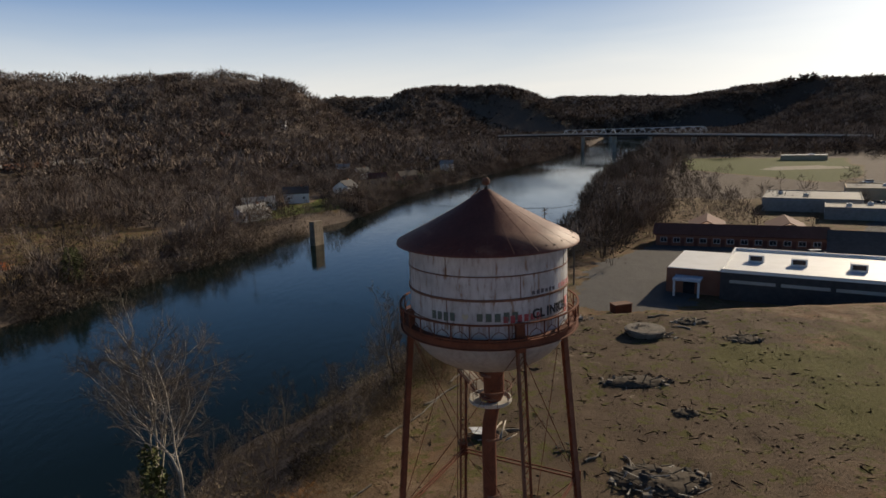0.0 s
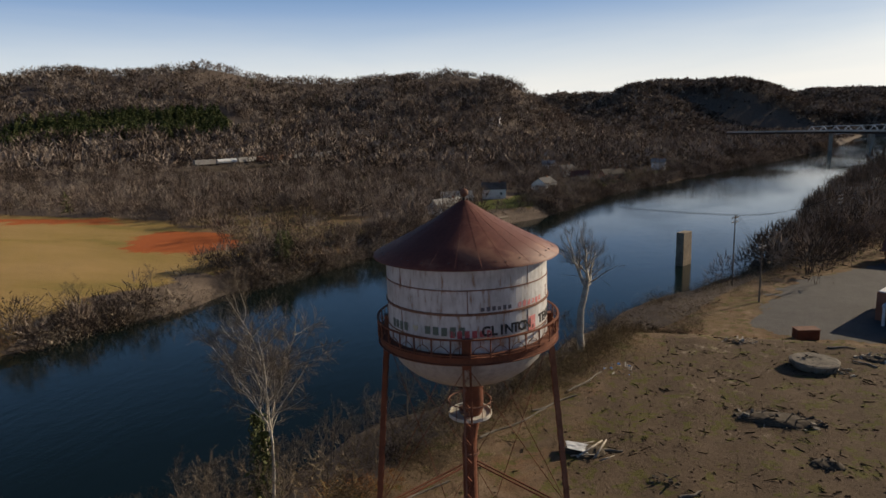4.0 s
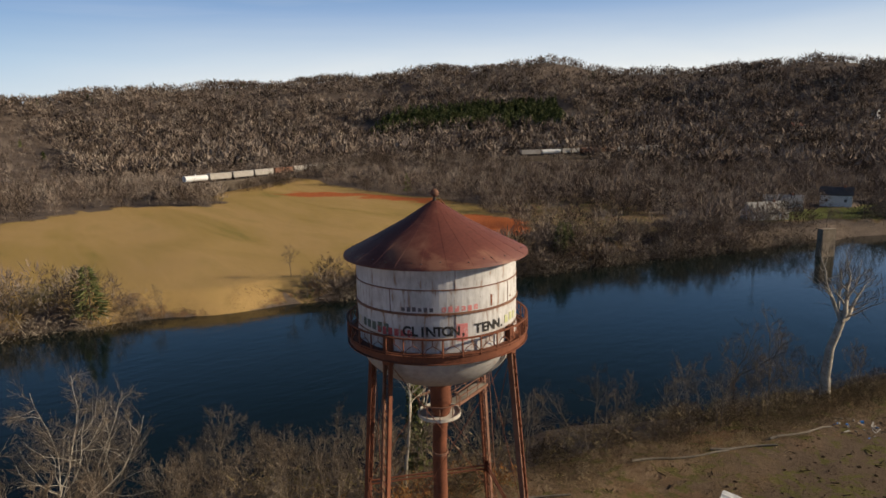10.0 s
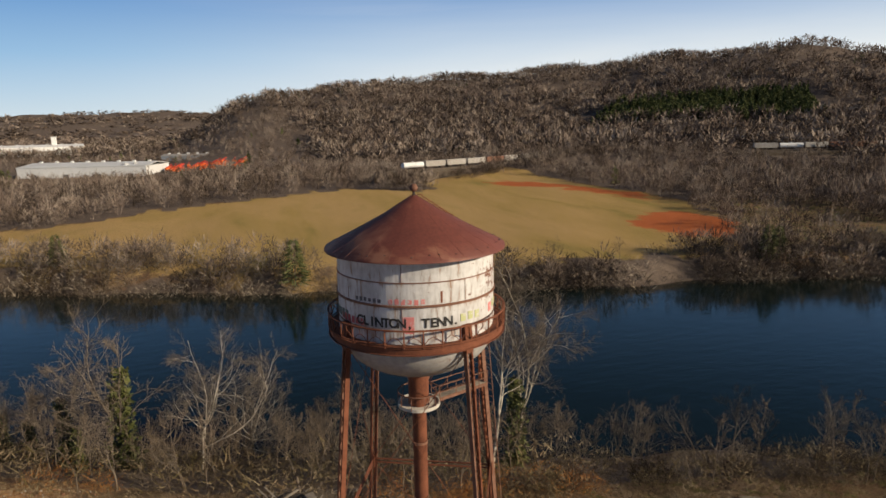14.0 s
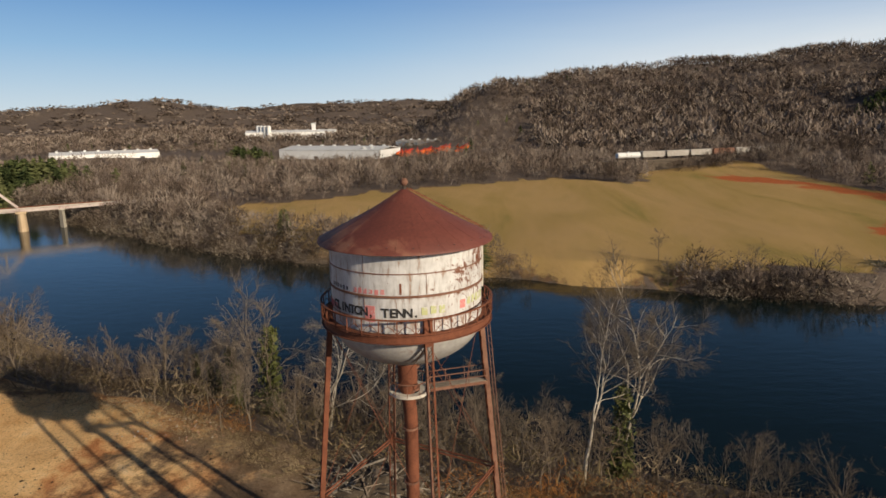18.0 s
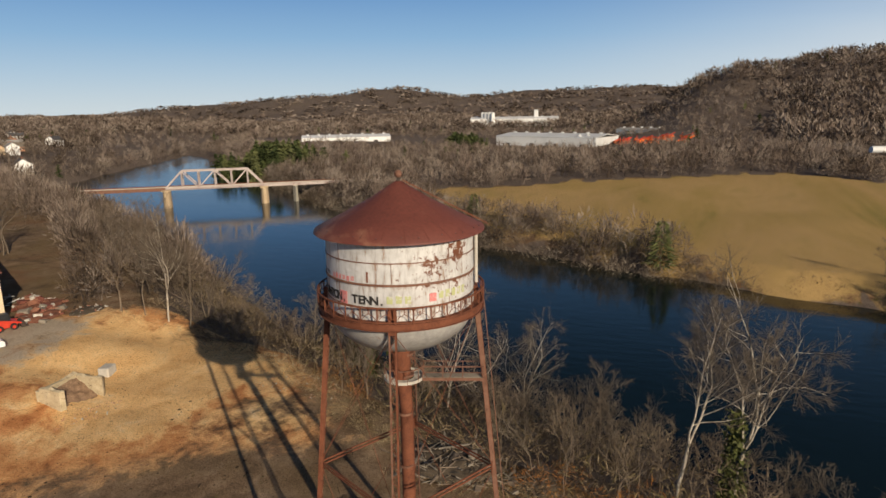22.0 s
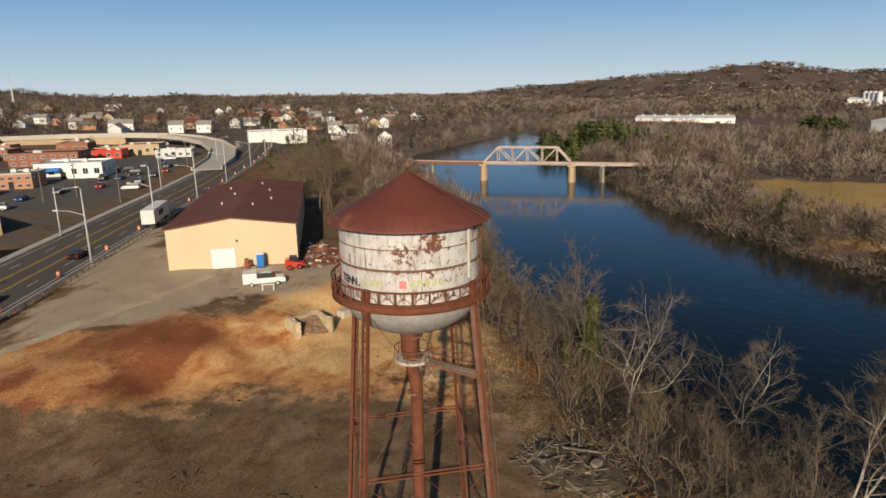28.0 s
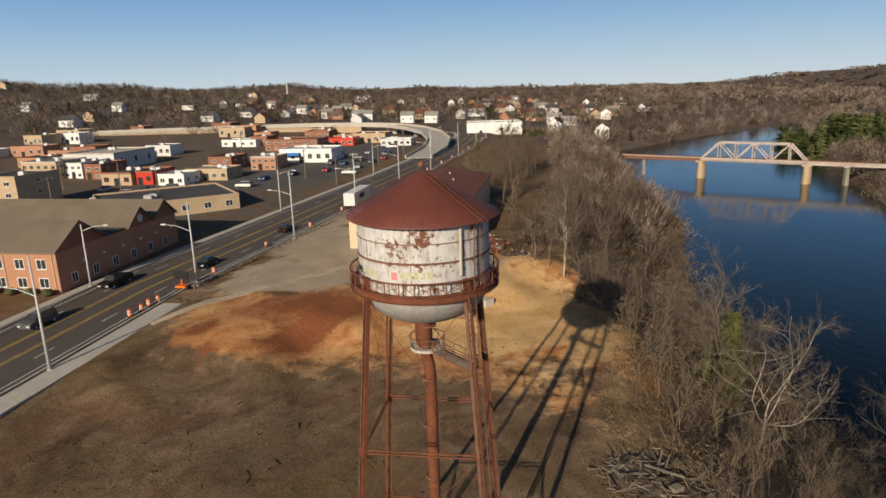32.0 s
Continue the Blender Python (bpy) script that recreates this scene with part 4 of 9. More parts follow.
def tank_letters(name, text, a0, a1, zc, h, material, label):
    """Words in the built-in font, bent round the tank, each letter a part."""
    step = (a1 - a0) / len(text)
    for k, chx in enumerate(text):
        if chx == " ":
            continue
        cu = bpy.data.curves.new("letter", "FONT")
        cu.body, cu.size, cu.align_x, cu.offset, cu.extrude = chx, h * 1.38, "CENTER", 0.016, 0.01
        tmp = bpy.data.objects.new("letter", cu)
        scene.collection.objects.link(tmp)
        bpy.context.view_layer.update()
        me = bpy.data.meshes.new_from_object(tmp.evaluated_get(bpy.context.evaluated_depsgraph_get()))
        bpy.data.objects.remove(tmp)
        am = radians(a0 + step * (k + 0.5))
        for v in me.vertices:
            x, y, z = v.co
            a, r = am + x / TANK_R, TANK_R - 0.004 + z
            v.co = (r * math.cos(a), r * math.sin(a), zc - h / 2 + y)
        me.materials.clear()
        finish(name, me, material, tower, label)


tank_letters("letter", "CLINTON, TENN.", -59.5, 15, 19.86, 0.36, M_INK, "black worn sign letter")
RN_ = random.Random(4)
def name_bars(a0, a1, z0, z1, n, m, label):
    w = (a1 - a0) / n
    for k in range(n):
        u = a0 + k * w
        curved("paint_bar", u + w * 0.1, u + w * 0.75, z0 + RN_.uniform(-0.02, 0.02), z1 + RN_.uniform(-0.02, 0.02), m, tower, label)


name_bars(-132, -112, 19.66, 19.98, 4, M_GREEN, "dull green sprayed bar")
name_bars(-98.5, -69, 19.70, 20.02, 5, M_GREEN, "dull green sprayed bar")
name_bars(-60.5, -38, 20.60, 20.76, 6, M_PEN, "thin dark sprayed bar")
name_bars(15.5, 35, 19.74, 20.06, 3, M_LIME, "yellow-green sprayed bar")
name_bars(54, 83, 19.80, 20.12, 5, M_LIME, "yellow-green sprayed bar")
name_bars(-81, -52, 19.62, 19.90, 6, M_REDS, "red sprayed bar")
name_bars(-34, -8, 20.58, 20.78, 6, M_PINK, "pink sprayed bar")
curved("paint_patch", -24, -16.5, 19.45, 20.10, M_PINK, tower, "pink sprayed patch")
curved("paint_patch", 47, 52.5, 19.74, 20.08, M_PINK, tower, "pink square patch")
curved("paint_patch", 1.4, 2.9, 20.60, 21.04, M_RUST, tower, "rust-red streak where paint is gone")
hb_ = bmesh.new()
pts_ = []
for k in range(24):
    q = 2 * math.pi * k / 24
    u, v = 16 * math.sin(q) ** 3, 13 * math.cos(q) - 5 * math.cos(2 * q) - 2 * math.cos(3 * q) - math.cos(4 * q)
    pts_.append((radians(-105.7) + u * 0.0026, 19.86 + v * 0.0098))
lo = [hb_.verts.new(((TANK_R + 0.005) * math.cos(a), (TANK_R + 0.005) * math.sin(a), z)) for a, z in pts_]
hi = [hb_.verts.new(((TANK_R - 0.02) * math.cos(a), (TANK_R - 0.02) * math.sin(a), z)) for a, z in pts_]
hb_.faces.new(lo)
for k in range(24):
    hb_.faces.new((lo[k], lo[(k + 1) % 24], hi[(k + 1) % 24], hi[k]))
bmesh.ops.recalc_face_normals(hb_, faces=hb_.faces)
part("heart", hb_, worn("cream_spray", (0.55, 0.50, 0.36), 0.6), tower, "cream sprayed heart")

# ---- bare winter trees ----
def tubes(p0, p1, r0, r1, n):
    """Open tubes for arrays of segments."""
    p0, p1 = np.asarray(p0, float), np.asarray(p1, float)
    r0, r1 = np.asarray(r0, float), np.asarray(r1, float)
    d = p1 - p0
    d /= np.maximum(np.linalg.norm(d, axis=1, keepdims=True), 1e-9)
    ref = np.where(np.abs(d[:, 2:3]) > 0.9, np.array([[1.0, 0, 0]]), np.array([[0, 0, 1.0]]))
    u = np.cross(d, ref); u /= np.linalg.norm(u, axis=1, keepdims=True)
    w = np.cross(d, u)
    a = 2 * np.pi * np.arange(n) / n
    ring = np.cos(a)[None, :, None] * u[:, None] + np.sin(a)[None, :, None] * w[:, None]
    v = np.concatenate([p0[:, None] + ring * r0[:, None, None], p1[:, None] + ring * r1[:, None, None]], 1).reshape(-1, 3)
    k = np.arange(n)
    f = np.stack([k, (k + 1) % n, (k + 1) % n + n, k + n], -1)
    f = (np.arange(len(p0)) * 2 * n)[:, None, None] + f[None]
    return v, f.reshape(-1, 4)


def trunk_tube(seg, n, lying=False):
    """One unbroken tapered tube through a chain of segments."""
    pts = np.array([seg[0][0]] + [q[1] for q in seg])
    rad = np.array([seg[0][2]] + [q[3] for q in seg])
    a = 2 * np.pi * np.arange(n) / n
    ring = np.stack([0 * a, np.cos(a), np.sin(a)] if lying else [np.cos(a), np.sin(a), 0 * a], -1)
    v = (pts[:, None] + ring[None] * rad[:, None, None]).reshape(-1, 3)
    k, r = np.arange(n), np.arange(len(pts) - 1)[:, None]
    f = np.stack([r * n + k, r * n + (k + 1) % n, (r + 1) * n + (k + 1) % n, (r + 1) * n + k], -1).reshape(-1, 4)
    return v, f


def grow(seed, H, girth, fork, stems, limbs, subs, twigs, open_=0.5, wander=0.17, lean=0.0, rise=0.08, spurs=2):
    """Segments of a bare tree by level, each (p0, p1, r0, r1): trunk, limbs, branches, twigs."""
    R = random.Random(seed)
    seg = [[], [], [], []]

    def rnd():
        return Vector((R.gauss(0, 1), R.gauss(0, 1), R.gauss(0, 1)))

    def run(p, d, length, r, r_end, n, level, up):
        pts = [(p.copy(), d.copy(), r)]
        for k in range(n):
            d = (d + rnd() * (wander if level else wander * 0.35) + Vector((0, 0, up))).normalized()
            q = p + d * (length / n)
            rr = r + (r_end - r) * (k + 1) / n
            seg[level].append((tuple(p), tuple(q), pts[-1][2], rr))
            p = q
            pts.append((p.copy(), d.copy(), rr))
        return pts, length

    def off(d, ang):
        s = d.cross(rnd()).normalized()
        return (d * math.cos(ang) + s * math.sin(ang)).normalized()

    def at(line, f):
        k = f * (len(line) - 1)
        i = min(int(k), len(line) - 2)
        (p, d, r), (q, e, t) = line[i], line[i + 1]
        return p.lerp(q, k - i), e, r + (t - r) * (k - i)

    start = Vector((lean, R.uniform(-0.05, 0.05), 1)).normalized()
    trunk, _ = run(Vector((0, 0, -0.5)), start, H * fork + 0.5, girth, girth * 0.74, 6, 0, 0.06)
    mains = []
    for k in range(stems):
        p, d, r = trunk[-1]
        mains.append(run(p, off(d, open_ * (0.25 if k == 0 else R.uniform(0.6, 1.1))), H * (1 - fork) * (1.0 if k == 0 else R.uniform(0.72, 0.98)), r * (0.8 if k == 0 else 0.62), 0.016, 9, 1, rise))
    boughs = list(mains)
    for line, ln in mains:
        for k in range(limbs):
            f = 0.12 + 0.8 * (k + R.random()) / limbs
            p, d, r = at(line, f)
            boughs.append(run(p, off(d, R.uniform(0.6, 1.3)), ln * R.uniform(0.36, 0.64) * (1.08 - 0.75 * f), max(r * 0.55, 0.02), 0.012, 6, 1, rise))
    small = []
    for line, ln in boughs:
        n = subs if ln > H * 0.1 else max(2, subs - 2)
        for k in range(n):
            f = 0.22 + 0.78 * (k + R.random()) / n
            p, d, r = at(line, min(f, 1.0))
            small.append(run(p, off(d, R.uniform(0.45, 0.95)), (0.35 * ln + 0.035 * H) * R.uniform(0.7, 1.15) * (1.1 - 0.6 * f), min(max(r * 0.5, 0.013), 0.035), 0.008, 3, 2, rise))
    for line, ln in small:
        for k in range(twigs):
            p, d, r = at(line, R.uniform(0.2, 1.0))
            e = (off(d, R.uniform(0.3, 0.9)) + Vector((0, 0, 0.12))).normalized() * (H * R.uniform(0.03, 0.075))
            seg[3].append((tuple(p), tuple(p + e), 0.013, 0.0))
            for j in range(spurs):
                q = p + e * R.uniform(0.25, 0.85)
                seg[3].append((tuple(q), tuple(q + off(e.normalized(), R.uniform(0.35, 0.8)) * (H * R.uniform(0.012, 0.036))), 0.009, 0.0))
    return seg


def tree_meshes(name, mats, *args, **kw):
    """Two meshes of a tree: the trunk with its limbs, and the fine crown."""
    seg = grow(*args, **kw)
    v, f = trunk_tube(seg[0], 8)
    a = np.array([(*p, *q, r, s) for p, q, r, s in seg[1]])
    v1, f1 = tubes(a[:, :3], a[:, 3:6], a[:, 6], a[:, 7], 5)
    wood_ = np_mesh("trunk", np.concatenate([v, v1]), np.concatenate([f, f1 + len(v)]), mats[0], True)
    a = np.array([(*p, *q, r, s) for p, q, r, s in seg[2]])
    v, f = tubes(a[:, :3], a[:, 3:6], a[:, 6], a[:, 7], 3)
    t = np.array([(*p, *q, r, s) for p, q, r, s in seg[3]])
    v2, _ = tubes(t[:, :3], t[:, 3:6], t[:, 6], t[:, 7] + 1e-4, 3)
    v2 = v2.reshape(-1, 6, 3)[:, :4].reshape(-1, 3)
    base = np.arange(len(t))[:, None, None] * 4
    f2 = (base + np.array([[0, 1, 3], [1, 2, 3], [2, 0, 3]])[None]).reshape(-1, 3) + len(v)
    tri_ = np.concatenate([f[:, [0, 1, 2]], f[:, [0, 2, 3]], f2])
    return wood_, np_mesh("crown", np.concatenate([v, v2]), tri_, mats[1])


def ivy_mesh(seed, h, r, n, spread=0.5):
    R = np.random.RandomState(seed)
    z = R.uniform(0, 1, n) ** 1.3 * h
    a = R.uniform(0, 6.28, n)
    rr = r + np.abs(R.normal(0, spread, n)) * (1 - 0.5 * z / h)
    c = np.stack([rr * np.cos(a), rr * np.sin(a), z], -1)
    e1, e2 = R.normal(0, 0.09, (n, 3)), R.normal(0, 0.09, (n, 3))
    v = np.stack([c - e1, c + e2, c + e1, c - e2], 1).reshape(-1, 3)
    return np_mesh("ivy", v, np.arange(4 * n).reshape(-1, 4), M_IVY)


M_SYCTWIG = mat("pale_sycamore_twigs", (0.082, 0.064, 0.048), (0.175, 0.14, 0.106), 0.3, 0.95, 0, 0, 12)
SYC = [tree_meshes("sycamore", (M_PALEBARK, M_SYCTWIG), s, 17, 0.17, f, st, l, 8, 7, open_=o, lean=e, rise=up) for s, f, st, l, o, e, up in ((3, 0.34, 2, 11, 0.30, 0.0, 0.09), (8, 0.28, 3, 9, 0.6, 0.10, 0.08), (15, 0.2, 4, 8, 0.75, 0.0, 0.05))]
LONE = tree_meshes("sycamore", (M_PALEBARK, M_SYCTWIG), 51, 18.5, 0.56, 0.50, 4, 8, 6, 5, open_=0.85, lean=0.03, rise=0.07)
GREY = [tree_meshes("tree", (M_BARK, M_TWIG), s, 12, 0.14, f, 3, 6, 5, 5, open_=0.55, spurs=1) for s, f in ((21, 0.22), (22, 0.3), (23, 0.18), (24, 0.26))]
M_TANBARK = mat("tan_grey_bark", (0.095, 0.074, 0.055), (0.22, 0.175, 0.132), 0.6, 0.95, 0, 0.2, 8)
TANNY = [tree_meshes("tree", (M_TANBARK, M_SYCTWIG), s, 12, 0.13, f, 3, 7, 6, 5, open_=o) for s, f, o in ((27, 0.22, 0.5), (28, 0.3, 0.45), (29, 0.16, 0.6))]
POLEY = [tree_meshes("tree", ms, s, 9, 0.075, 0.3, 2, 7, 4, 4, open_=0.36, rise=0.12, spurs=1) for s, ms in ((31, (M_TANBARK, M_SYCTWIG)), (32, (M_BARK, M_TWIG)), (33, (M_TANBARK, M_SYCTWIG)))]
SAP = [tree_meshes("sapling", (M_BARK, M_TWIG), s, 6, 0.045, 0.25, 2, 5, 4, 3, open_=0.35, rise=0.15, spurs=1) for s in (41, 42, 43, 44)]
IVY = [ivy_mesh(5, 7.5, 0.25, 1500, 0.45), ivy_mesh(6, 5, 0.18, 800, 0.35)]


def plant_tree(kind, x, y, scale, turn, label, ivy=None, name="tree", z=None):
    t = thing(name, pose(x, y, gz(x, y) - 0.15 if z is None else z, 0, 0, turn), label, "tree", "trees on the river bank")
    t.scale = (scale, scale, scale)
    for nm, me in zip(("trunk", "crown"), kind):
        o = new(nm, me); o.parent = t
    if ivy is not None:
        o = new("ivy", IVY[ivy]); o.parent = t
        o["label"] = "green ivy climbing the trunk"
    return t


PALE = "tall bare white-barked sycamore on the river bank"
plant_tree(SYC[0], -21.2, 11.8, 1.0, 160, PALE, name="sycamore")
plant_tree(SYC[1], -25.0, 15.6, 1.16, 80, "leaning bare sycamore with ivy-covered trunk on the river bank", 0, "sycamore")
plant_tree(SYC[2], -34.6, -12.5, 0.84, 60, "wide-crowned bare pale sycamore on the river bank", None, "sycamore")
plant_tree(TANNY[0], -36.3, -18.9, 1.35, 10, "bare grey tree with ivy on its trunk", 0)
plant_tree(LONE, -5.8, 54.6, 0.92, 250, "lone tall bare sycamore at the edge of the site", None, "sycamore")
plant_tree(GREY[1], -11.7, 47.6, 0.95, 80, "bare grey-brown tree above the river")
plant_tree(GREY[2], -14.5, 62.0, 1.05, 190, "bare wide grey tree above the river")
for k, (x, y, s, kind, iv) in enumerate([
        (-50, -8, 0.85, SYC[2], None), (-44, 0, 0.6, GREY[3], None), (-36, 5, 0.6, TANNY[1], None), (-43, 12, 0.45, GREY[1], None),
        (-41, -25, 0.95, TANNY[1], 0), (-51, -31, 0.8, GREY[2], 1), (-49, -33, 0.75, POLEY[1], 0), (-56, -43, 0.65, GREY[0], None), (-66, -64, 0.7, GREY[1], None),
        (-35, -52, 0.85, SYC[1], None), (-34, -55, 1.1, POLEY[0], None), (-41, -51, 0.8, GREY[3], None), (-20, 1, 0.75, POLEY[2], None), (-24, 7, 0.7, POLEY[0], None),
        (-46, -33, 0.75, TANNY[1], None), (-33, -58, 1.1, GREY[0], None), (-35.5, -49, 0.95, GREY[1], None), (-41, -41, 0.6, GREY[2], None), (-37, -23, 0.85, TANNY[0], 1),
        (-42, 3, 0.85, TANNY[1], None), (-31, 9, 0.8, POLEY[1], None), (-33, -3, 0.8, POLEY[2], None), (-29, -1, 0.7, POLEY[0], None), (-34, 0, 0.62, TANNY[0], None),
        (-26, 3, 0.6, GREY[2], None), (-30, 20, 0.62, GREY[1], None), (-26, 27, 0.6, GREY[3], None), (-22, 33, 0.6, GREY[0], None), (-41, -8, 0.6, TANNY[0], None), (-24, -3, 0.7, POLEY[1], None), (-44, -29, 0.9, POLEY[1], 1), (-22, 9, 0.8, POLEY[1], None), (-18, 8, 0.6, GREY[0], None)]):
    plant_tree(kind, x, y, s, 47 * k, "bare grey-brown tree among brush on the river bank" if iv is None else "bare tree wrapped in green ivy on the bank", iv)
rs_ = random.Random(91)
for k in range(80):
    y = rs_.uniform(-48, 24) if k < 62 else rs_.uniform(24, 62)
    f_ = rs_.uniform(0.25, 0.9)
    x = float(near_x(y)) * (1 - f_) + float(top_x(y)) * f_
    t = thing("sapling", pose(x, y, gz(x, y) - 0.1, 0, 0, rs_.uniform(0, 360)), "slender bare sapling in the bank brush", "tree", "saplings on the river bank")
    sc_ = rs_.uniform(0.6, 1.25)
    t.scale = (sc_, sc_, sc_)
    sp_ = rs_.choice(SAP)
    for nm, me in zip(("trunk", "crown"), sp_):
        o = new(nm, me); o.parent = t
# young pale growth that stands thick along the bank
ry_ = random.Random(58)
for k in range(52):
    y = ry_.uniform(-50, 30) if k < 42 else ry_.uniform(30, 62)
    f_ = ry_.uniform(0.15, 0.85)
    x = float(near_x(y)) * (1 - f_) + float(top_x(y)) * f_ - 0.5
    plant_tree(ry_.choice(POLEY + POLEY + TANNY), x, y, ry_.uniform(0.5, 0.85), ry_.uniform(0, 360), "slender bare pale grey tree in the bank thicket")
# the grove behind the warehouse
rg_ = random.Random(77)
for k in range(26):
    a_, b_ = rg_.random(), rg_.random()
    plant_tree(rg_.choice(GREY), -46 - 34 * a_ + 8 * b_, -98 - 58 * a_ - 14 * b_, rg_.uniform(0.85, 1.3), rg_.uniform(0, 360), "tall bare grey-brown tree in the riverside grove")
for k in range(20):
    y = rg_.uniform(-110, -58)
    lo, hi = float(near_x(y)) + 3, float(top_x(y)) - 2 + 4 * (y < -60)
    x = rg_.uniform(lo, hi) if k % 3 else rg_.uniform((lo + hi) / 2, hi)
    plant_tree(rg_.choice(GREY + POLEY[:1]), x, y, rg_.uniform(0.8, 1.25), rg_.uniform(0, 360), "bare grey-brown tree in the riverside grove")


# ---- brush and far woods: real slivers of twig, past counting ----
def sliver_proto(n, seed, kind, wide=1.0):
    """n triangles of a plant of unit height: (n, 3, 3)."""
    R = np.random.RandomState(seed)
    if kind == "tree":
        # a rounded, lumpy crown of short twig sprays that point up and out
        a = R.uniform(0, 6.28, n)
        el = np.arcsin(R.uniform(-0.75, 1.0, n))
        d = np.stack([np.cos(a) * np.cos(el), np.sin(a) * np.cos(el), np.sin(el)], -1)
        lump = 1 + 0.20 * np.sin(3 * a + R.uniform(0, 6)) * np.cos(2 * el) + 0.12 * np.sin(5 * a + R.uniform(0, 6))
        ctr, rad = np.array([0, 0, 0.50]), np.array([0.36, 0.36, 0.44])
        s = ctr + d * rad * (lump * R.uniform(0.35, 0.95, n) ** 0.7)[:, None]
        ln = 0.15 if n > 60 else (0.20 if n > 20 else 0.26)
        e = s + (d * 0.8 + np.array([0, 0, 0.55]) + R.normal(0, 0.35, (n, 3))) * ln * R.uniform(0.6, 1.3, n)[:, None]
        w = 0.013 if n > 60 else (0.034 if n > 20 else 0.085)
        k = max(2, n // 22)
        s[:k] = np.stack([R.normal(0, 0.05, k), R.normal(0, 0.05, k), 0 * a[:k] - 0.03], -1)
        e[:k] = s[:k] + np.stack([R.normal(0, 0.12, k), R.normal(0, 0.12, k), R.uniform(0.5, 0.85, k)], -1)
    elif kind == "brush":
        # a tangled mound
        a = R.uniform(0, 6.28, n)
        r = np.sqrt(R.uniform(0, 1, n)) * 0.72
        s = np.stack([r * np.cos(a), r * np.sin(a), R.uniform(-0.03, 0.92, n) * (1 - 1.25 * r * r)], -1)
        b = a + R.normal(0, 0.9, n)
        ln = R.uniform(0.10, 0.34, n)
        e = s + np.stack([np.cos(b) * ln * 0.7, np.sin(b) * ln * 0.7, R.normal(0.35, 0.45, n) * ln], -1)
        w = 0.0085
    else:
        a = R.uniform(0, 6.28, n)
        z = R.uniform(0.06, 0.95, n)
        s = np.stack([0 * a, 0 * a, z + 0.04], -1)
        ln = np.sqrt(1.03 - z) * R.uniform(0.18, 0.34, n)
        e = s + np.stack([np.cos(a) * ln, np.sin(a) * ln, -0.25 * ln + 0.0 * a], -1)
        w = 0.05
    d = e - s
    side = np.cross(d, R.normal(0, 1, (n, 3)))
    side /= np.maximum(np.linalg.norm(side, axis=1, keepdims=True), 1e-9)
    k = R.uniform(0.5, 1.3, n)[:, None] * w * wide
    return np.stack([s - side * k, s + side * k, e], 1)


def scatter(name, protos, xyz, size, aspect, material, label, cat, seed=0):
    R = np.random.RandomState(seed)
    pick = R.randint(0, len(protos), len(xyz))
    rot, out, tone = R.uniform(0, 6.28, len(xyz)), [], []
    for k, p in enumerate(protos):
        m = pick == k
        c, s = np.cos(rot[m])[:, None, None], np.sin(rot[m])[:, None, None]
        q = p[None]
        sx = (size[m] * aspect[m])[:, None, None]
        v = np.stack([(q[..., 0] * c - q[..., 1] * s) * sx, (q[..., 0] * s + q[..., 1] * c) * sx, q[..., 2] * size[m][:, None, None]], -1)
        out.append((v + xyz[m][:, None, None, :]).reshape(-1, 3))
        tone.append(np.repeat(R.uniform(0, 1, m.sum()), p.shape[0] * 3))
    v = np.concatenate(out)
    me = np_mesh(name, v, np.arange(len(v)).reshape(-1, 3), material)
    at = me.attributes.new("plant_tone", "FLOAT", "POINT")
    at.data.foreach_set("value", np.concatenate(tone).astype(np.float32))
    return tagged(finish(name, me, None), label, cat, kind="stuff")


def island_material(name, cols, scale=0.02, rough=0.95, sheer=0.05):
    m, nt, b, pos = blank(name, rough, 0, 0.0)
    g = nt.nodes.new("ShaderNodeNewGeometry")
    big = noise_tex(nt, pos, scale, 5, 0.65, 0.3)
    at = nt.nodes.new("ShaderNodeAttribute"); at.attribute_name = "plant_tone"
    f = calc(nt, "ADD", calc(nt, "MULTIPLY", g.outputs["Random Per Island"], 0.08), calc(nt, "MULTIPLY", big, 0.6))
    f = calc(nt, "ADD", f, calc(nt, "MULTIPLY", at.outputs["Fac"], 0.82))
    c = ramp(nt, f, [(0.40 + 0.66 * k / (len(cols) - 1), c) for k, c in enumerate(cols)])
    nt.links.new(c, b.inputs["Base Color"])
    if sheer:
        # a spray of fine twigs lets light through between them
        tr, mx = nt.nodes.new("ShaderNodeBsdfTranslucent"), nt.nodes.new("ShaderNodeMixShader")
        nt.links.new(c, tr.inputs["Color"])
        mx.inputs[0].default_value = sheer
        nt.links.new(b.outputs[0], mx.inputs[1]); nt.links.new(tr.outputs[0], mx.inputs[2])
        nt.links.new(mx.outputs[0], nt.nodes["Material Output"].inputs["Surface"])
    return m


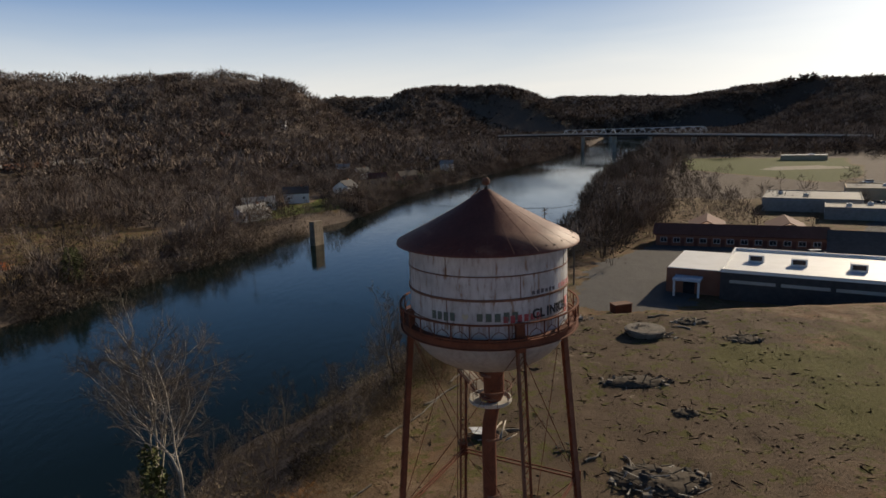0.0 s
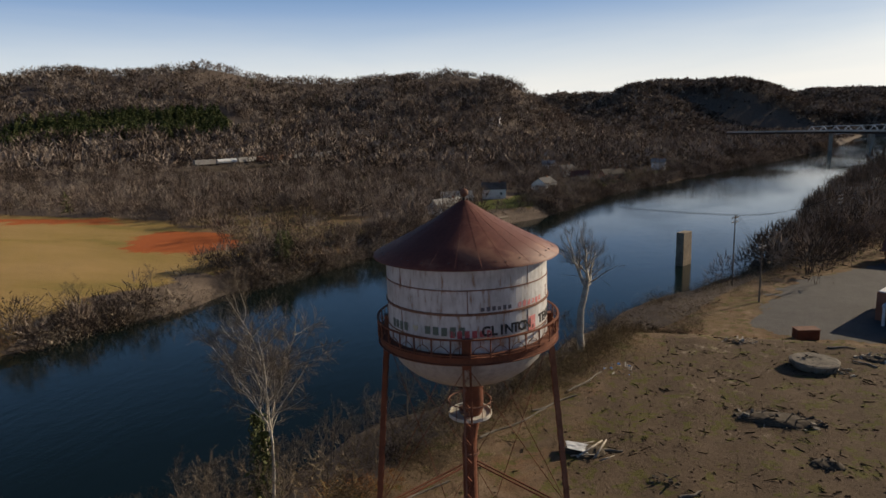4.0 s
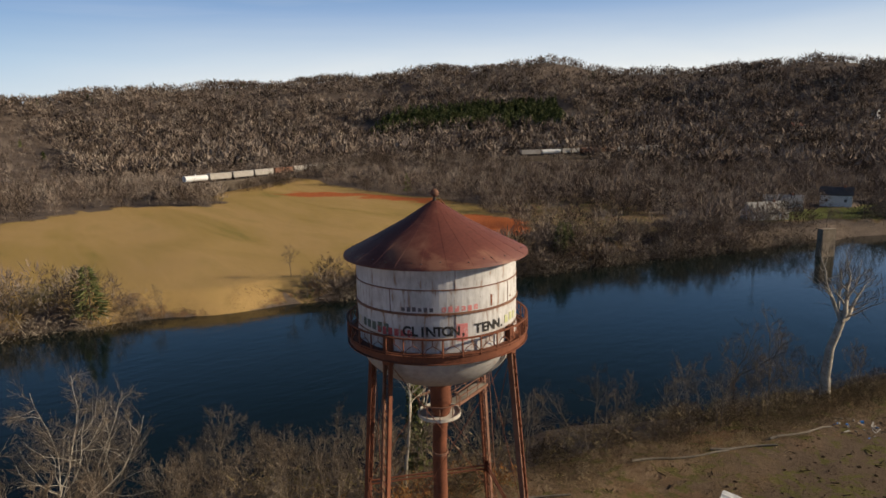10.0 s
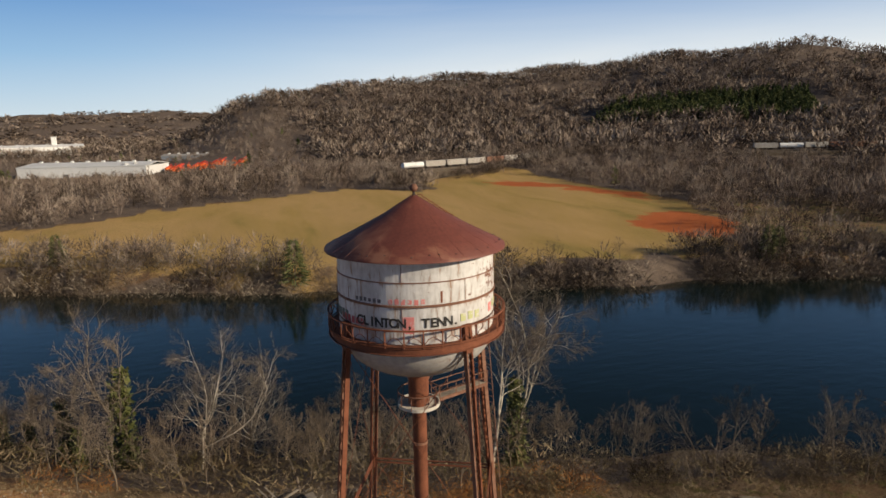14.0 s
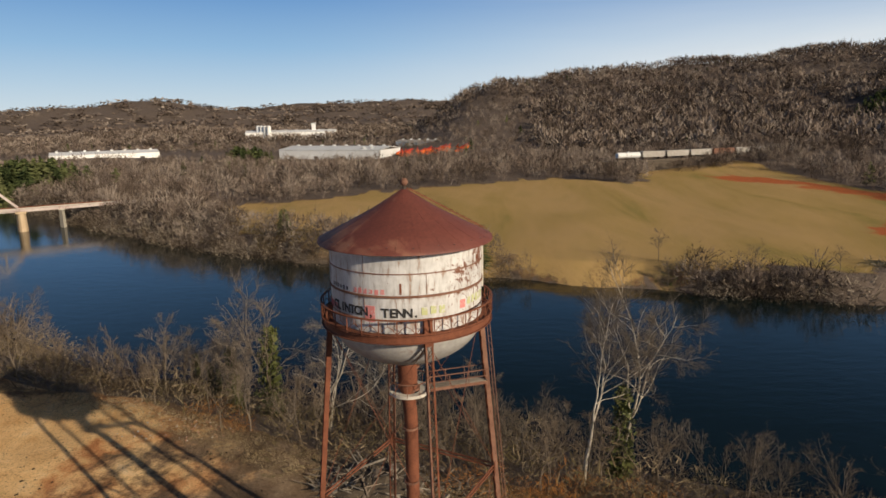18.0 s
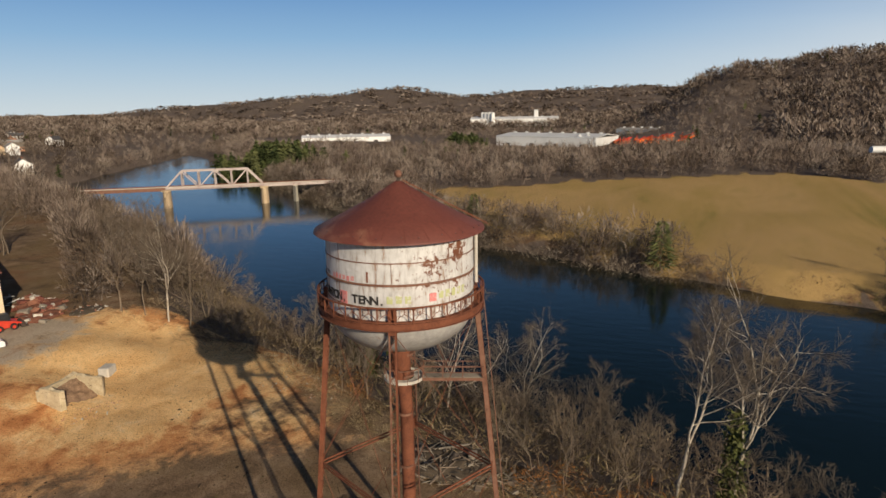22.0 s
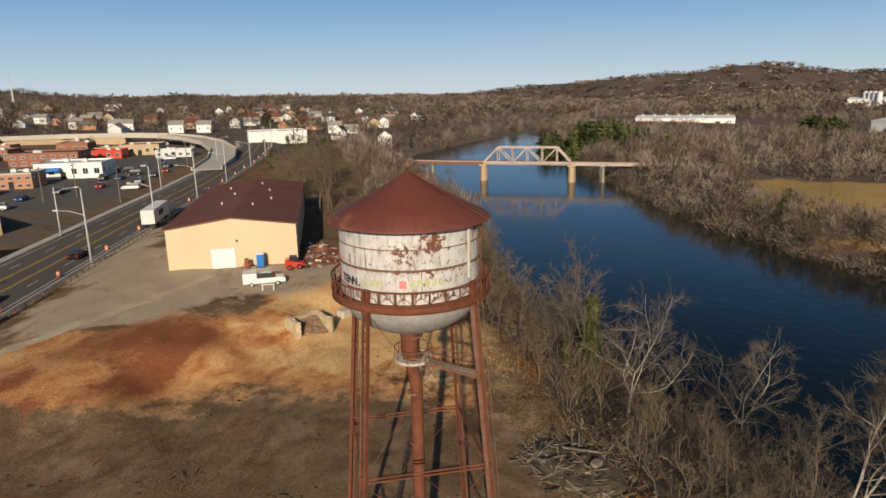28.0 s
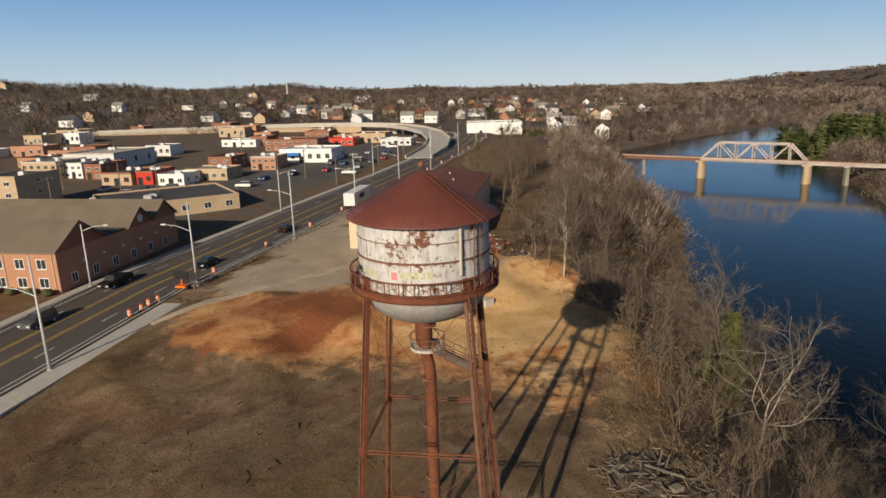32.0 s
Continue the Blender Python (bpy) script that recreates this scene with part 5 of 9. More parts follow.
# darks lifted and brights cut: softer texture, and haze put into the colour
M_FARWOOD = island_material("far_hazed_woods", [(0.056, 0.043, 0.034), (0.104, 0.079, 0.064), (0.160, 0.123, 0.100), (0.21, 0.161, 0.132), (0.28, 0.23, 0.192)])
M_DARKWOOD = island_material("town_and_backlit_woods", [(0.050, 0.038, 0.030), (0.088, 0.067, 0.052), (0.125, 0.097, 0.077), (0.21, 0.17, 0.138)])
M_BRUSHI = island_material("tangled_dry_brush", [(0.045, 0.032, 0.020), (0.105, 0.074, 0.046), (0.18, 0.130, 0.082), (0.115, 0.095, 0.038), (0.29, 0.225, 0.145)], 0.11)
M_FARBRUSH = island_material("grey_far_brush", [(0.052, 0.039, 0.029), (0.105, 0.081, 0.060), (0.165, 0.131, 0.100), (0.28, 0.235, 0.185)], 0.08)
M_DRYGRASS = island_material("tall_dry_grass", [(0.24, 0.165, 0.08), (0.40, 0.30, 0.165), (0.52, 0.42, 0.26)], 0.2)
M_FAREVER = island_material("far_evergreens", [(0.042, 0.056, 0.024), (0.078, 0.094, 0.038), (0.125, 0.135, 0.060)])

TREE_P = [sliver_proto(34, s, "tree") for s in range(6)]
TREE_MID = [sliver_proto(110, 40 + s, "tree") for s in range(6)]
BRUSH_P = [sliver_proto(90, 60 + s, "brush") for s in range(5)]
TUFT_P = [sliver_proto(45, 70 + s, "brush") for s in range(4)]
EVER_P = [sliver_proto(90, 80 + s, "ever") for s in range(4)]
TREE_FAR = [sliver_proto(18, 140 + s, "tree") for s in range(6)]

TOWN = [(70, -60), (26, -75), (-20, -128), (-60, -190), (-120, -290), (-180, -330), (-150, -420), (60, -420), (260, -300), (300, -60)]
NORTHTOWN = [(14, 66), (90, 60), (260, 120), (330, 520), (210, 520), (150, 420), (96, 290), (52, 170), (40, 150)]
PLANT = [(-440, -170), (-445, -20), (-580, 0), (-600, -180), (-640, -410), (-470, -420), (-480, -300)]
WAREHOUSE_AREA = [(-34, -60), (20, -60), (26, -90), (-30, -136), (-50, -130)]


def open_land(x, y):
    o = inside(x, y, TOWN) | inside(x, y, NORTHTOWN) | inside(x, y, PLANT) | inside(x, y, WAREHOUSE_AREA)
    for p in LAWNS:
        o = o | inside(x, y, p)
    return o | inside(x, y, FIELD) | inside(x, y, CLAY1) | inside(x, y, CLAY2) | inside(x, y, [(-150, 100), (-180, 195), (-95, 190), (-80, 110)])


def sector(n, d0, d1, a0, a1, seed, power=1.0):
    R = np.random.RandomState(seed)
    a = np.radians(R.uniform(a0, a1, n))
    d = np.sqrt(R.uniform(d0 ** 2, d1 ** 2, n))
    return -np.sin(a) * d, np.cos(a) * d


def dry(x, y, m):
    return (x > near_x(y) + m) | (x < far_x(y) - m)


def wood(x, y, name, protos, lo, hi, material, label, seed, asp=(0.75, 1.1), sink=0.1):
    R = np.random.RandomState(seed + 1)
    z = ground_z(x, y)
    h = R.uniform(lo, hi, len(x))
    scatter(name, protos, np.stack([x, y, z - 0.3 - sink * h], -1), h, R.uniform(*asp, len(x)), material, label, "woods", seed)


def in_rail(x, y):
    return inside(x, y, [(-318, 80), (-345, 150), (-395, 222), (-432, 330), (-440, 470), (-425, 650), (-408, 650), (-422, 470), (-415, 330), (-378, 215), (-330, 145), (-305, 80)])


# valley floor and lower slopes
x, y = sector(11000, 120, 430, -38, 142, 101)
keep = dry(x, y, 6) & ~open_land(x, y) & ~in_rail(x, y) & ((x < far_x(y)) | (np.abs(x - near_x(y)) < 30 + 0.03 * y)) & (wav(x, y, 45, 60) > -0.75)
keep &= ~((x < far_x(y)) & (x > far_x(y) - 17) & (y > -70) & (y < 112))
keep &= ~((x < -250) & (y < 40) & (np.random.RandomState(3).uniform(0, 1, len(x)) < 0.35))
wood(x[keep], y[keep], "valley_woods", TREE_MID, 6, 11.5, M_FARWOOD, "bare brown winter woods on the valley floor", 1)
x, y = sector(15000, 430, 820, -38, 150, 102)
keep = dry(x, y, 8) & ~open_land(x, y) & ~in_rail(x, y) & (wav(x, y, 70, 61) > -0.8) & ((x < far_x(y)) | (wav(x, y, 60, 65) > 0.0))
PASTURE = [(-570, 285), (-490, 372), (-470, 365), (-535, 270)]
PINES = [(-650, 325), (-590, 320), (-430, 470), (-430, 540), (-500, 545)]
keep &= ~inside(x, y, PINES)
keep &= ~inside(x, y, PASTURE)
south_ = keep & (y < 60)
wood(x[south_], y[south_], "valley_woods", TREE_P, 4, 8, M_FARWOOD, "low bare scrub woods round the plant", 21)
keep &= ~south_
wood(x[keep], y[keep], "slope_woods", TREE_P, 10, 16, M_FARWOOD, "bare brown winter woods on the lower slopes", 2, (1.0, 1.5))
x, y = sector(17000, 820, 1500, -38, 150, 103)
keep = dry(x, y, 8) & ~inside(x, y, PASTURE) & ~inside(x, y, PINES)
wood(x[keep], y[keep], "hill_woods", TREE_P, 9, 14.5, M_FARWOOD, "bare brown winter woods on the hills", 3, (1.3, 2.1))
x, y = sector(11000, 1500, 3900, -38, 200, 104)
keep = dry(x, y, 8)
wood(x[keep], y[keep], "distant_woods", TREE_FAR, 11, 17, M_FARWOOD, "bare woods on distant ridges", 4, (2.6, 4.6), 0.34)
x, y = sector(6500, 1500, 2900, -42, 16, 108)
keep = dry(x, y, 8)
wood(x[keep], y[keep], "north_ridge_woods", TREE_FAR, 11, 17, M_FARWOOD, "bare woods on the far northern ridges", 38, (2.4, 4.2), 0.34)
x, y = sector(15000, 1000, 2300, -24, 16, 109)
keep = dry(x, y, 8)
wood(x[keep], y[keep], "north_slope_woods", TREE_FAR, 10, 15, M_FARWOOD, "bare woods on the slopes beyond the river bend", 42, (1.6, 2.6), 0.2)
# the town's trees
x, y = sector(12000, 160, 1700, 142, 222, 105)
keep = dry(x, y, 6) & (~inside(x, y, TOWN) | (wav(x, y, 60, 66) > 0.62)) & (np.hypot(x, y) > 300)
wood(x[keep], y[keep], "town_trees", TREE_P, 5.5, 10.5, M_DARKWOOD, "bare trees between the houses of the town", 5, (0.9, 1.4))
# evergreens: a planted stand on the hill foot and scattered cedars
R0 = np.random.RandomState(9)
u_, v_ = R0.uniform(0, 1, 900), R0.uniform(-1, 1, 900)
px_, py_ = -590 + 140 * u_ - 40 * v_, 365 + 140 * u_ + 45 * v_ * (1 - 0.3 * u_)
wood(px_, py_, "pine_stand", EVER_P, 10, 15, M_FAREVER, "dark green stand of planted pines", 6, (1.0, 1.5))
x, y = sector(900, 150, 1100, -30, 200, 106)
keep = dry(x, y, 6) & ~open_land(x, y) & ~in_rail(x, y) & (wav(x, y, 120, 67) > 0.15)
wood(x[keep], y[keep], "cedars", EVER_P, 5, 11, M_FAREVER, "scattered dark green cedars in the woods", 7, (1.0, 1.6))
R0 = np.random.RandomState(12)
cx, cy = R0.normal(-274, 11, 150), R0.normal(-216, 15, 150)
wood(cx, cy, "pine_clump", EVER_P, 10, 18, M_FAREVER, "clump of green pines beside the railway bridge", 8, (1.0, 1.5))
cx, cy = R0.normal(-428, 9, 50), R0.normal(-158, 9, 50)
wood(cx, cy, "pine_clump", EVER_P, 10, 16, M_FAREVER, "clump of green pines beside the plant", 14, (1.3, 2.0))
# woods along the north bank and between the northern buildings
R0 = np.random.RandomState(33)
y = R0.uniform(140, 620, 900)
x = near_x(y) + 2 + np.abs(R0.normal(0, 1, 900)) * (6 + 0.03 * y)
keep = ~inside(x, y, LOTS[0]) & ~inside(x, y, LAWNS[1])
# the dark palette puts these trees' backlit shade into their colour
wood(x[keep], y[keep], "north_bank_woods", TREE_MID, 5, 10.5, M_DARKWOOD, "bare brown trees along the north bank", 31)
x, y = R0.uniform(60, 420, 900), R0.uniform(165, 700, 900)
keep = (x > near_x(y) + 20) & ~inside(x, y, LAWNS[1]) & ~inside(x, y, LOTS[1]) & (wav(x, y, 90, 68) > -0.1)
wood(x[keep], y[keep], "north_town_trees", TREE_MID, 5, 10, M_DARKWOOD, "bare trees between the northern buildings", 32)
x, y = sector(5000, 600, 1500, -42, -12, 107)
keep = dry(x, y, 8)
wood(x[keep], y[keep], "north_hill_woods", TREE_P, 10, 16, M_FARWOOD, "bare woods on the hills beyond the highway bridge", 33, (1.1, 1.7))
y = R0.uniform(-900, -255, 700)
x = np.where(R0.uniform(0, 1, 700) < 0.6, near_x(y) + 3 + np.abs(R0.normal(0, 16, 700)), far_x(y) - 3 - np.abs(R0.normal(0, 16, 700)))
keep = ~inside(x, y, [(-40, -200), (-100, -330), (-125, -330), (-140, -300), (-110, -270), (-70, -230)])
wood(x[keep], y[keep], "downstream_woods", TREE_MID, 6, 11, M_FARWOOD, "bare trees along both banks beyond the railway bridge", 40)
y = R0.uniform(-262, -62, 520)
x = near_x(y) + 8 + R0.uniform(0, 1, 520) * np.maximum(top_x(y) - near_x(y), 17)
keep = ~inside(x, y, [(-26, -64), (20, -60), (26, -90), (-20, -130), (-50, -114)]) & (0.894 * x - 0.449 * y - bend(-(0.449 * x + 0.894 * y)) < 40)
wood(x[keep], y[keep], "grove_woods", TREE_MID, 5, 9.5, M_FARWOOD, "dense bare grove between the warehouse and the river", 39, (0.6, 0.9))
# brush: far bank, near bank
R0 = np.random.RandomState(13)
y = R0.uniform(-260, 330, 3600)
x = far_x(y) + 1.8 - np.abs(R0.normal(0, 5.5, 3600))
keep = R0.uniform(0, 1, 3600) < np.where((y > 76) & (y < 98), 0.35, np.where(((y > 196) & (y < 238)) | (y > 276), 0.16, np.where((y > 15) & (y < 47), 0.10, np.where(wav(x, y, 16, 74) > -0.5, 0.97, 0.35))))
scatter("far_bank_brush", [sliver_proto(75, 90 + k, "brush", 1.9) for k in range(5)], np.stack([x, y, ground_z(x, y) - 0.2], -1)[keep], ((1.6 + 4.6 * R0.uniform(0, 1, 3600) ** 2.2) * np.where((y > 12) & (y < 50), 0.6, np.where(np.abs(y + 15) < 28, 0.85, 1.1)))[keep], R0.uniform(0.7, 1.2, 3600)[keep], M_FARBRUSH, "tangled grey-brown brush along the far bank", "brush", 15)
y = R0.uniform(-150, 150, 3300)
u = R0.uniform(0.0, 1.02, 3300)
x = near_x(y) + (top_x(y) - near_x(y)) * u
sz = (0.9 + 4.2 * R0.uniform(0, 1, 3300) ** 2.4) * np.where(u > 0.88, 0.5, 1) * np.where(y > 18, 0.62, 1.0)
scatter("near_bank_brush", BRUSH_P, np.stack([x, y, ground_z(x, y) - 0.15], -1), sz, R0.uniform(0.8, 1.5, 3300), M_BRUSHI, "tangled dry brown brush on the river bank", "brush", 16)
y = R0.uniform(10, 64, 420)
x = top_x(y) + R0.normal(-4.0, 2.4, 420)
scatter("bank_thicket", BRUSH_P, np.stack([x, y, ground_z(x, y) - 0.15], -1), R0.uniform(1.0, 2.6, 420), R0.uniform(0.7, 1.2, 420), M_BRUSHI, "brown vine-covered thicket at the top of the bank", "brush", 37)
y = np.where(R0.uniform(0, 1, 2600) < 0.7, R0.uniform(-40, 14, 2600), R0.uniform(14, 60, 2600))
x = top_x(y) + R0.normal(-0.6, 1.6, 2600)
scatter("dry_grass", TUFT_P, np.stack([x, y, ground_z(x, y) - 0.05], -1), R0.uniform(0.3, 0.85, 2600), R0.uniform(0.8, 1.5, 2600), M_DRYGRASS, "tufts of tall straw-coloured grass along the bank edge", "grass", 17)
y = R0.uniform(-30, 26, 140)
x = top_x(y) - R0.uniform(2.0, 7, 140)
keep = (np.abs(y - 10) < 9) | (np.abs(y + 22) < 4)
scatter("russet_bushes", BRUSH_P, np.stack([x, y, ground_z(x, y)], -1)[keep], R0.uniform(1.2, 2.3, 140)[keep], R0.uniform(0.8, 1.2, 140)[keep], M_REDBUSH, "low bushes with russet orange leaves", "bushes", 18)
y = R0.uniform(-270, 10, 420)
x = far_x(y) - R0.uniform(1, 24, 420)
wood(x, y, "far_bank_trees", TREE_MID, 4.5, 8.5, M_FARWOOD, "low bare trees along the far bank", 34)
y = np.concatenate([R0.uniform(47, 74, 40), R0.uniform(96, 172, 260), R0.uniform(242, 330, 160)])
x = far_x(y) - R0.uniform(0, 1, 460) * np.where(y < 80, 6, 17)
wood(x, y, "far_bank_trees", TREE_MID, 3.6, 8.0, M_FARWOOD, "low bare trees hanging over the far bank", 41, (0.8, 1.2))
x, y = R0.uniform(-200, -95, 420), R0.uniform(105, 250, 420)
keep = inside(x, y, MEADOW) & (wav(x, y, 40, 72) > -0.3) & (x + 0.4 * y < -48)
wood(x[keep], y[keep], "meadow_trees", TREE_MID, 5, 10, M_FARWOOD, "bare trees on the meadow beside the clay", 36)
y = R0.uniform(238, 860, 1500)
x = far_x(y) + 2 - np.abs(R0.normal(0, 7, 1500))
wood(x, y, "far_bank_trees", TREE_MID, 3.5, 8.5, M_FARWOOD, "dark bare trees down to the water upstream", 43, (0.8, 1.3))
x, y = R0.uniform(45, 130, 260), R0.uniform(150, 320, 260)
keep = (x > near_x(y) + 12) & ~inside(x, y, LOTS[0]) & ~inside(x, y, LAWNS[1]) & ~inside(x, y, LOTS[1]) & (x < near_x(y) + 62)
wood(x[keep], y[keep], "north_town_trees", TREE_MID, 5, 9, M_DARKWOOD, "bare trees beside the northern buildings", 44)
# a thicket between the field and the railway
f_ = R0.uniform(0, 1, 260)
x = np.interp(f_, [0, 0.3, 0.6, 1], [-302, -314, -332, -372]) + R0.normal(0, 3.5, 260)
y = np.interp(f_, [0, 0.3, 0.6, 1], [66, 98, 144, 236]) + R0.normal(0, 4, 260)
keep = (f_ < 0.22) | (f_ > 0.36)
wood(x[keep], y[keep], "railway_thicket", TREE_MID, 5.0, 9.5, M_FARWOOD, "bare thicket in front of the railway", 35)
# small bare trees standing out of the far-bank brush
rf_ = random.Random(17)
for k in range(22):
    y = rf_.uniform(-150, 260)
    x = float(far_x(y)) - rf_.uniform(2, 11)
    plant_tree(rf_.choice(TANNY + GREY[:1]), x, y, rf_.uniform(0.45, 0.75), rf_.uniform(0, 360), "small bare grey tree on the far river bank")
# single evergreens on the far bank
for k, (cx_, cy_, h_) in enumerate(((-121.5, 3.2, 11), (-97, 114, 9), (-99, 119, 7), (-152, -52, 8))):
    t = thing("cedar", pose(cx_, cy_, gz(cx_, cy_)), "dark green cedar tree on the far bank", "tree")
    p = sliver_proto(700, 200 + k, "ever")
    p = p.copy(); p[:, :2] = p[:, 2:3] + (p[:, :2] - p[:, 2:3]) * 0.5 + (p[:, :2] - p[:, :2].mean(1, keepdims=True)) * -0.2
    o = finish("crown", np_mesh("crown", (p * h_).reshape(-1, 3) * np.array([1.3, 1.3, 1]), np.arange(2100).reshape(-1, 3), M_EVER), None, t)
    part("trunk", tube(bmesh.new(), (0, 0, -0.3), (0, 0, h_ * 0.8), 0.18, 0.04, 6), M_BARK, t)

# ---- main road, its furniture, the overpass ----
RD, RN = Vector((-0.449, -0.894, 0)), Vector((0.894, -0.449, 0))
GRID = -26.65


def on_road(s, n, dz=0.0):
    p = RD * s + RN * (n + float(bend(s)))
    return Vector((p.x, p.y, gz(p.x, p.y) + dz))


def ribbon(bm, pts, half, thick=0.12):
    """A slab that follows a line of points."""
    rows = []
    for k, p in enumerate(pts):
        d = (pts[min(k + 1, len(pts) - 1)] - pts[max(k - 1, 0)]); d.z = 0
        side = Vector((-d.y, d.x, 0)).normalized() * half
        rows.append([bm.verts.new(q) for q in (p - side, p + side, p + side - Vector((0, 0, thick)), p - side - Vector((0, 0, thick)))])
    for a, b in zip(rows, rows[1:]):
        for k in range(4):
            bm.faces.new((a[k], a[(k + 1) % 4], b[(k + 1) % 4], b[k]))
    bm.faces.new(rows[0]); bm.faces.new(rows[-1][::-1])
    bmesh.ops.recalc_face_normals(bm, faces=bm.faces)
    return bm


def road_z(s):
    return 0.55 + 0.012 * min(max(s - 20, 0), 200)


def along(s, n, z=0.0):
    p = RD * s + RN * (n + float(bend(s)))
    return Vector((p.x, p.y, road_z(s) + z))


SS = [s for s in range(-60, 331, 10)]
road = tagged(part("road", ribbon(bmesh.new(), [along(s, 53.4, 0.08) for s in SS], 7.2, 0.3), M_ASPH2, None), "grey-brown asphalt five-lane road", "road", kind="structure")
CURVE = [Vector(p) for p in ((-52, -200, 3.0), (-66, -226, 3.8), (-75, -250, 5.2), (-79, -276, 6.6), (-78, -303, 7.4), (-72, -328, 7.8), (-58, -346, 8.0), (-30, -362, 8.2), (20, -372, 8.2), (90, -380, 8.2))]
tagged(part("overpass_deck", ribbon(bmesh.new(), CURVE, 5.2, 0.9), M_CONC2, None), "pale concrete curved road overpass", "overpass", kind="structure")
for sgn in (-1, 1):
    line = []
    for k, p in enumerate(CURVE):
        d = CURVE[min(k + 1, len(CURVE) - 1)] - CURVE[max(k - 1, 0)]
        side = Vector((-d.y, d.x, 0)).normalized() * 5.0 * sgn
        line.append(p + side + Vector((0, 0, 0.9)))
    tagged(part("overpass_wall", ribbon(bmesh.new(), line, 0.2, 1.2), M_CONC2, None), "pale concrete overpass parapet", "parapet", kind="structure")
tagged(part("overpass_abutment", ribbon(bmesh.new(), [p - Vector((0, 0, 0.92)) for p in CURVE[6:]], 4.6, 8.0), M_TAN, None), "tan retaining wall under the overpass approach", "retaining wall", kind="structure")
for p in CURVE[2:6]:
    t = thing("overpass_pier", pose(p.x, p.y, 0), "pale concrete overpass pier", "pier", "overpass piers")
    part("column", boxm(-1, -1, -3, 1, 1, p.z - 1.6), M_CONC2, t)
    part("cap", boxm(-4.2, -1.2, p.z - 1.6, 4.2, 1.2, p.z - 0.92), M_CONC2, t)


def marking(name, s0, s1, n, w, m):
    part(name, ribbon(bmesh.new(), [along(s, n, 0.095) for s in np.linspace(s0, s1, max(2, int((s1 - s0) / 10) + 1))], w / 2, 0.008), m, road)


for n in (51.6, 51.95, 54.9, 55.25):
    marking("centre_line", -60, 330, n, 0.13, M_YELLOW)
for n in (47.0, 59.8):
    marking("edge_line", -60, 330, n, 0.14, M_LINE)
for k in range(26):
    for n in (49.4, 57.4):
        marking("lane_dash", -40 + k * 11, -37 + k * 11, n, 0.14, M_LINE)
for n0, n1, s0, s1, lab in ((42.6, 45.4, -60, 49, "pale worn concrete pavement by the road"), (61.2, 62.6, -60, 330, "narrow concrete pavement beside the brick buildings")):
    tagged(part("pavement", ribbon(bmesh.new(), [along(s, (n0 + n1) / 2, 0.16) for s in range(s0, s1 + 1, 8)], (n1 - n0) / 2, 0.35), M_CONC2, None), lab, "pavement", kind="structure")
for n, s0, s1 in ((46.0, -60, 330), (60.8, -60, 330)):
    tagged(part("kerb", ribbon(bmesh.new(), [along(s, n, 0.2) for s in range(s0, s1 + 1, 10)], 0.12, 0.4), M_CONC2, None), "pale concrete kerb", "kerb", kind="structure")
gr = thing("guardrail", pose(0, 0, 0), "grey steel roadside guardrail on posts", "guardrail")
rail = bmesh.new()
for z in (0.52, 0.68):
    ribbon(rail, [along(s, 44.6 - 0.05, z + 0.08) for s in range(50, 231, 6)], 0.03, 0.15)
part("rail", rail, M_GALV, gr)
pm = boxm(-0.07, -0.07, -0.5, 0.07, 0.07, 0.75)
post = part("post", pm, M_WOODPOLE, gr)
post.matrix_local = Matrix.Translation(along(50, 44.45))
for k in range(1, 90):
    o = new("post", post.data); o.parent = gr
    o.matrix_local = Matrix.Translation(along(50 + 2 * k, 44.45))


def street_lamp(s, n, side, h=12.4, arm_z=8.3):
    p = along(s, n)
    t = thing("street_lamp", pose(p.x, p.y, p.z - 0.1, 0, 0, GRID + (0 if side > 0 else 180)), "tall grey tapered steel street lamp pole beside the road", "street lamp", "street lamps along the road")
    part("pole", tube(bmesh.new(), (0, 0, 0), (0, 0, h), 0.17, 0.09, 10), M_GALV, t, smooth=True)
    part("base", tube(bmesh.new(), (0, 0, 0), (0, 0, 0.35), 0.3, 0.28, 12), M_CONC2, t)
    a = bmesh.new()
    tube(a, (0.05, 0, arm_z), (2.0, 0, arm_z + 0.7), 0.06, 0.05, 8); tube(a, (2.0, 0, arm_z + 0.7), (3.9, 0, arm_z + 0.9), 0.05, 0.045, 8)
    part("arm", a, M_GALV, t)
    part("lamp_head", boxm(3.7, -0.17, arm_z + 0.82, 4.5, 0.17, arm_z + 1.02, bevel=0.05), M_GREYW, t)
    part("cap", tube(bmesh.new(), (0, 0, h), (0, 0, h + 0.15), 0.11, 0.07, 10), M_GALV, t)


for s in (23.5, 52, 81, 110, 139, 168, 205, 245, 290):
    street_lamp(s, 45.3, 1)
for s in (50, 105, 160, 225):
    street_lamp(s, 61.0, -1, 9.5, 8.6)


def barrel(p):
    t = thing("traffic_barrel", Matrix.Translation(p), "orange and white traffic barrel on the road", "traffic barrel", "traffic barrels along the road works")
    part("drum", tube(bmesh.new(), (0, 0, 0.05), (0, 0, 0.95), 0.27, 0.22, 12), M_ORANGE, t)
    part("base", tube(bmesh.new(), (0, 0, 0), (0, 0, 0.06), 0.36, 0.34, 12), M_TYRE, t)
    for z in (0.3, 0.62):
        part("stripe", tube(bmesh.new(), (0, 0, z), (0, 0, z + 0.14), 0.268, 0.262, 12, False), M_LINE, t)
    return t


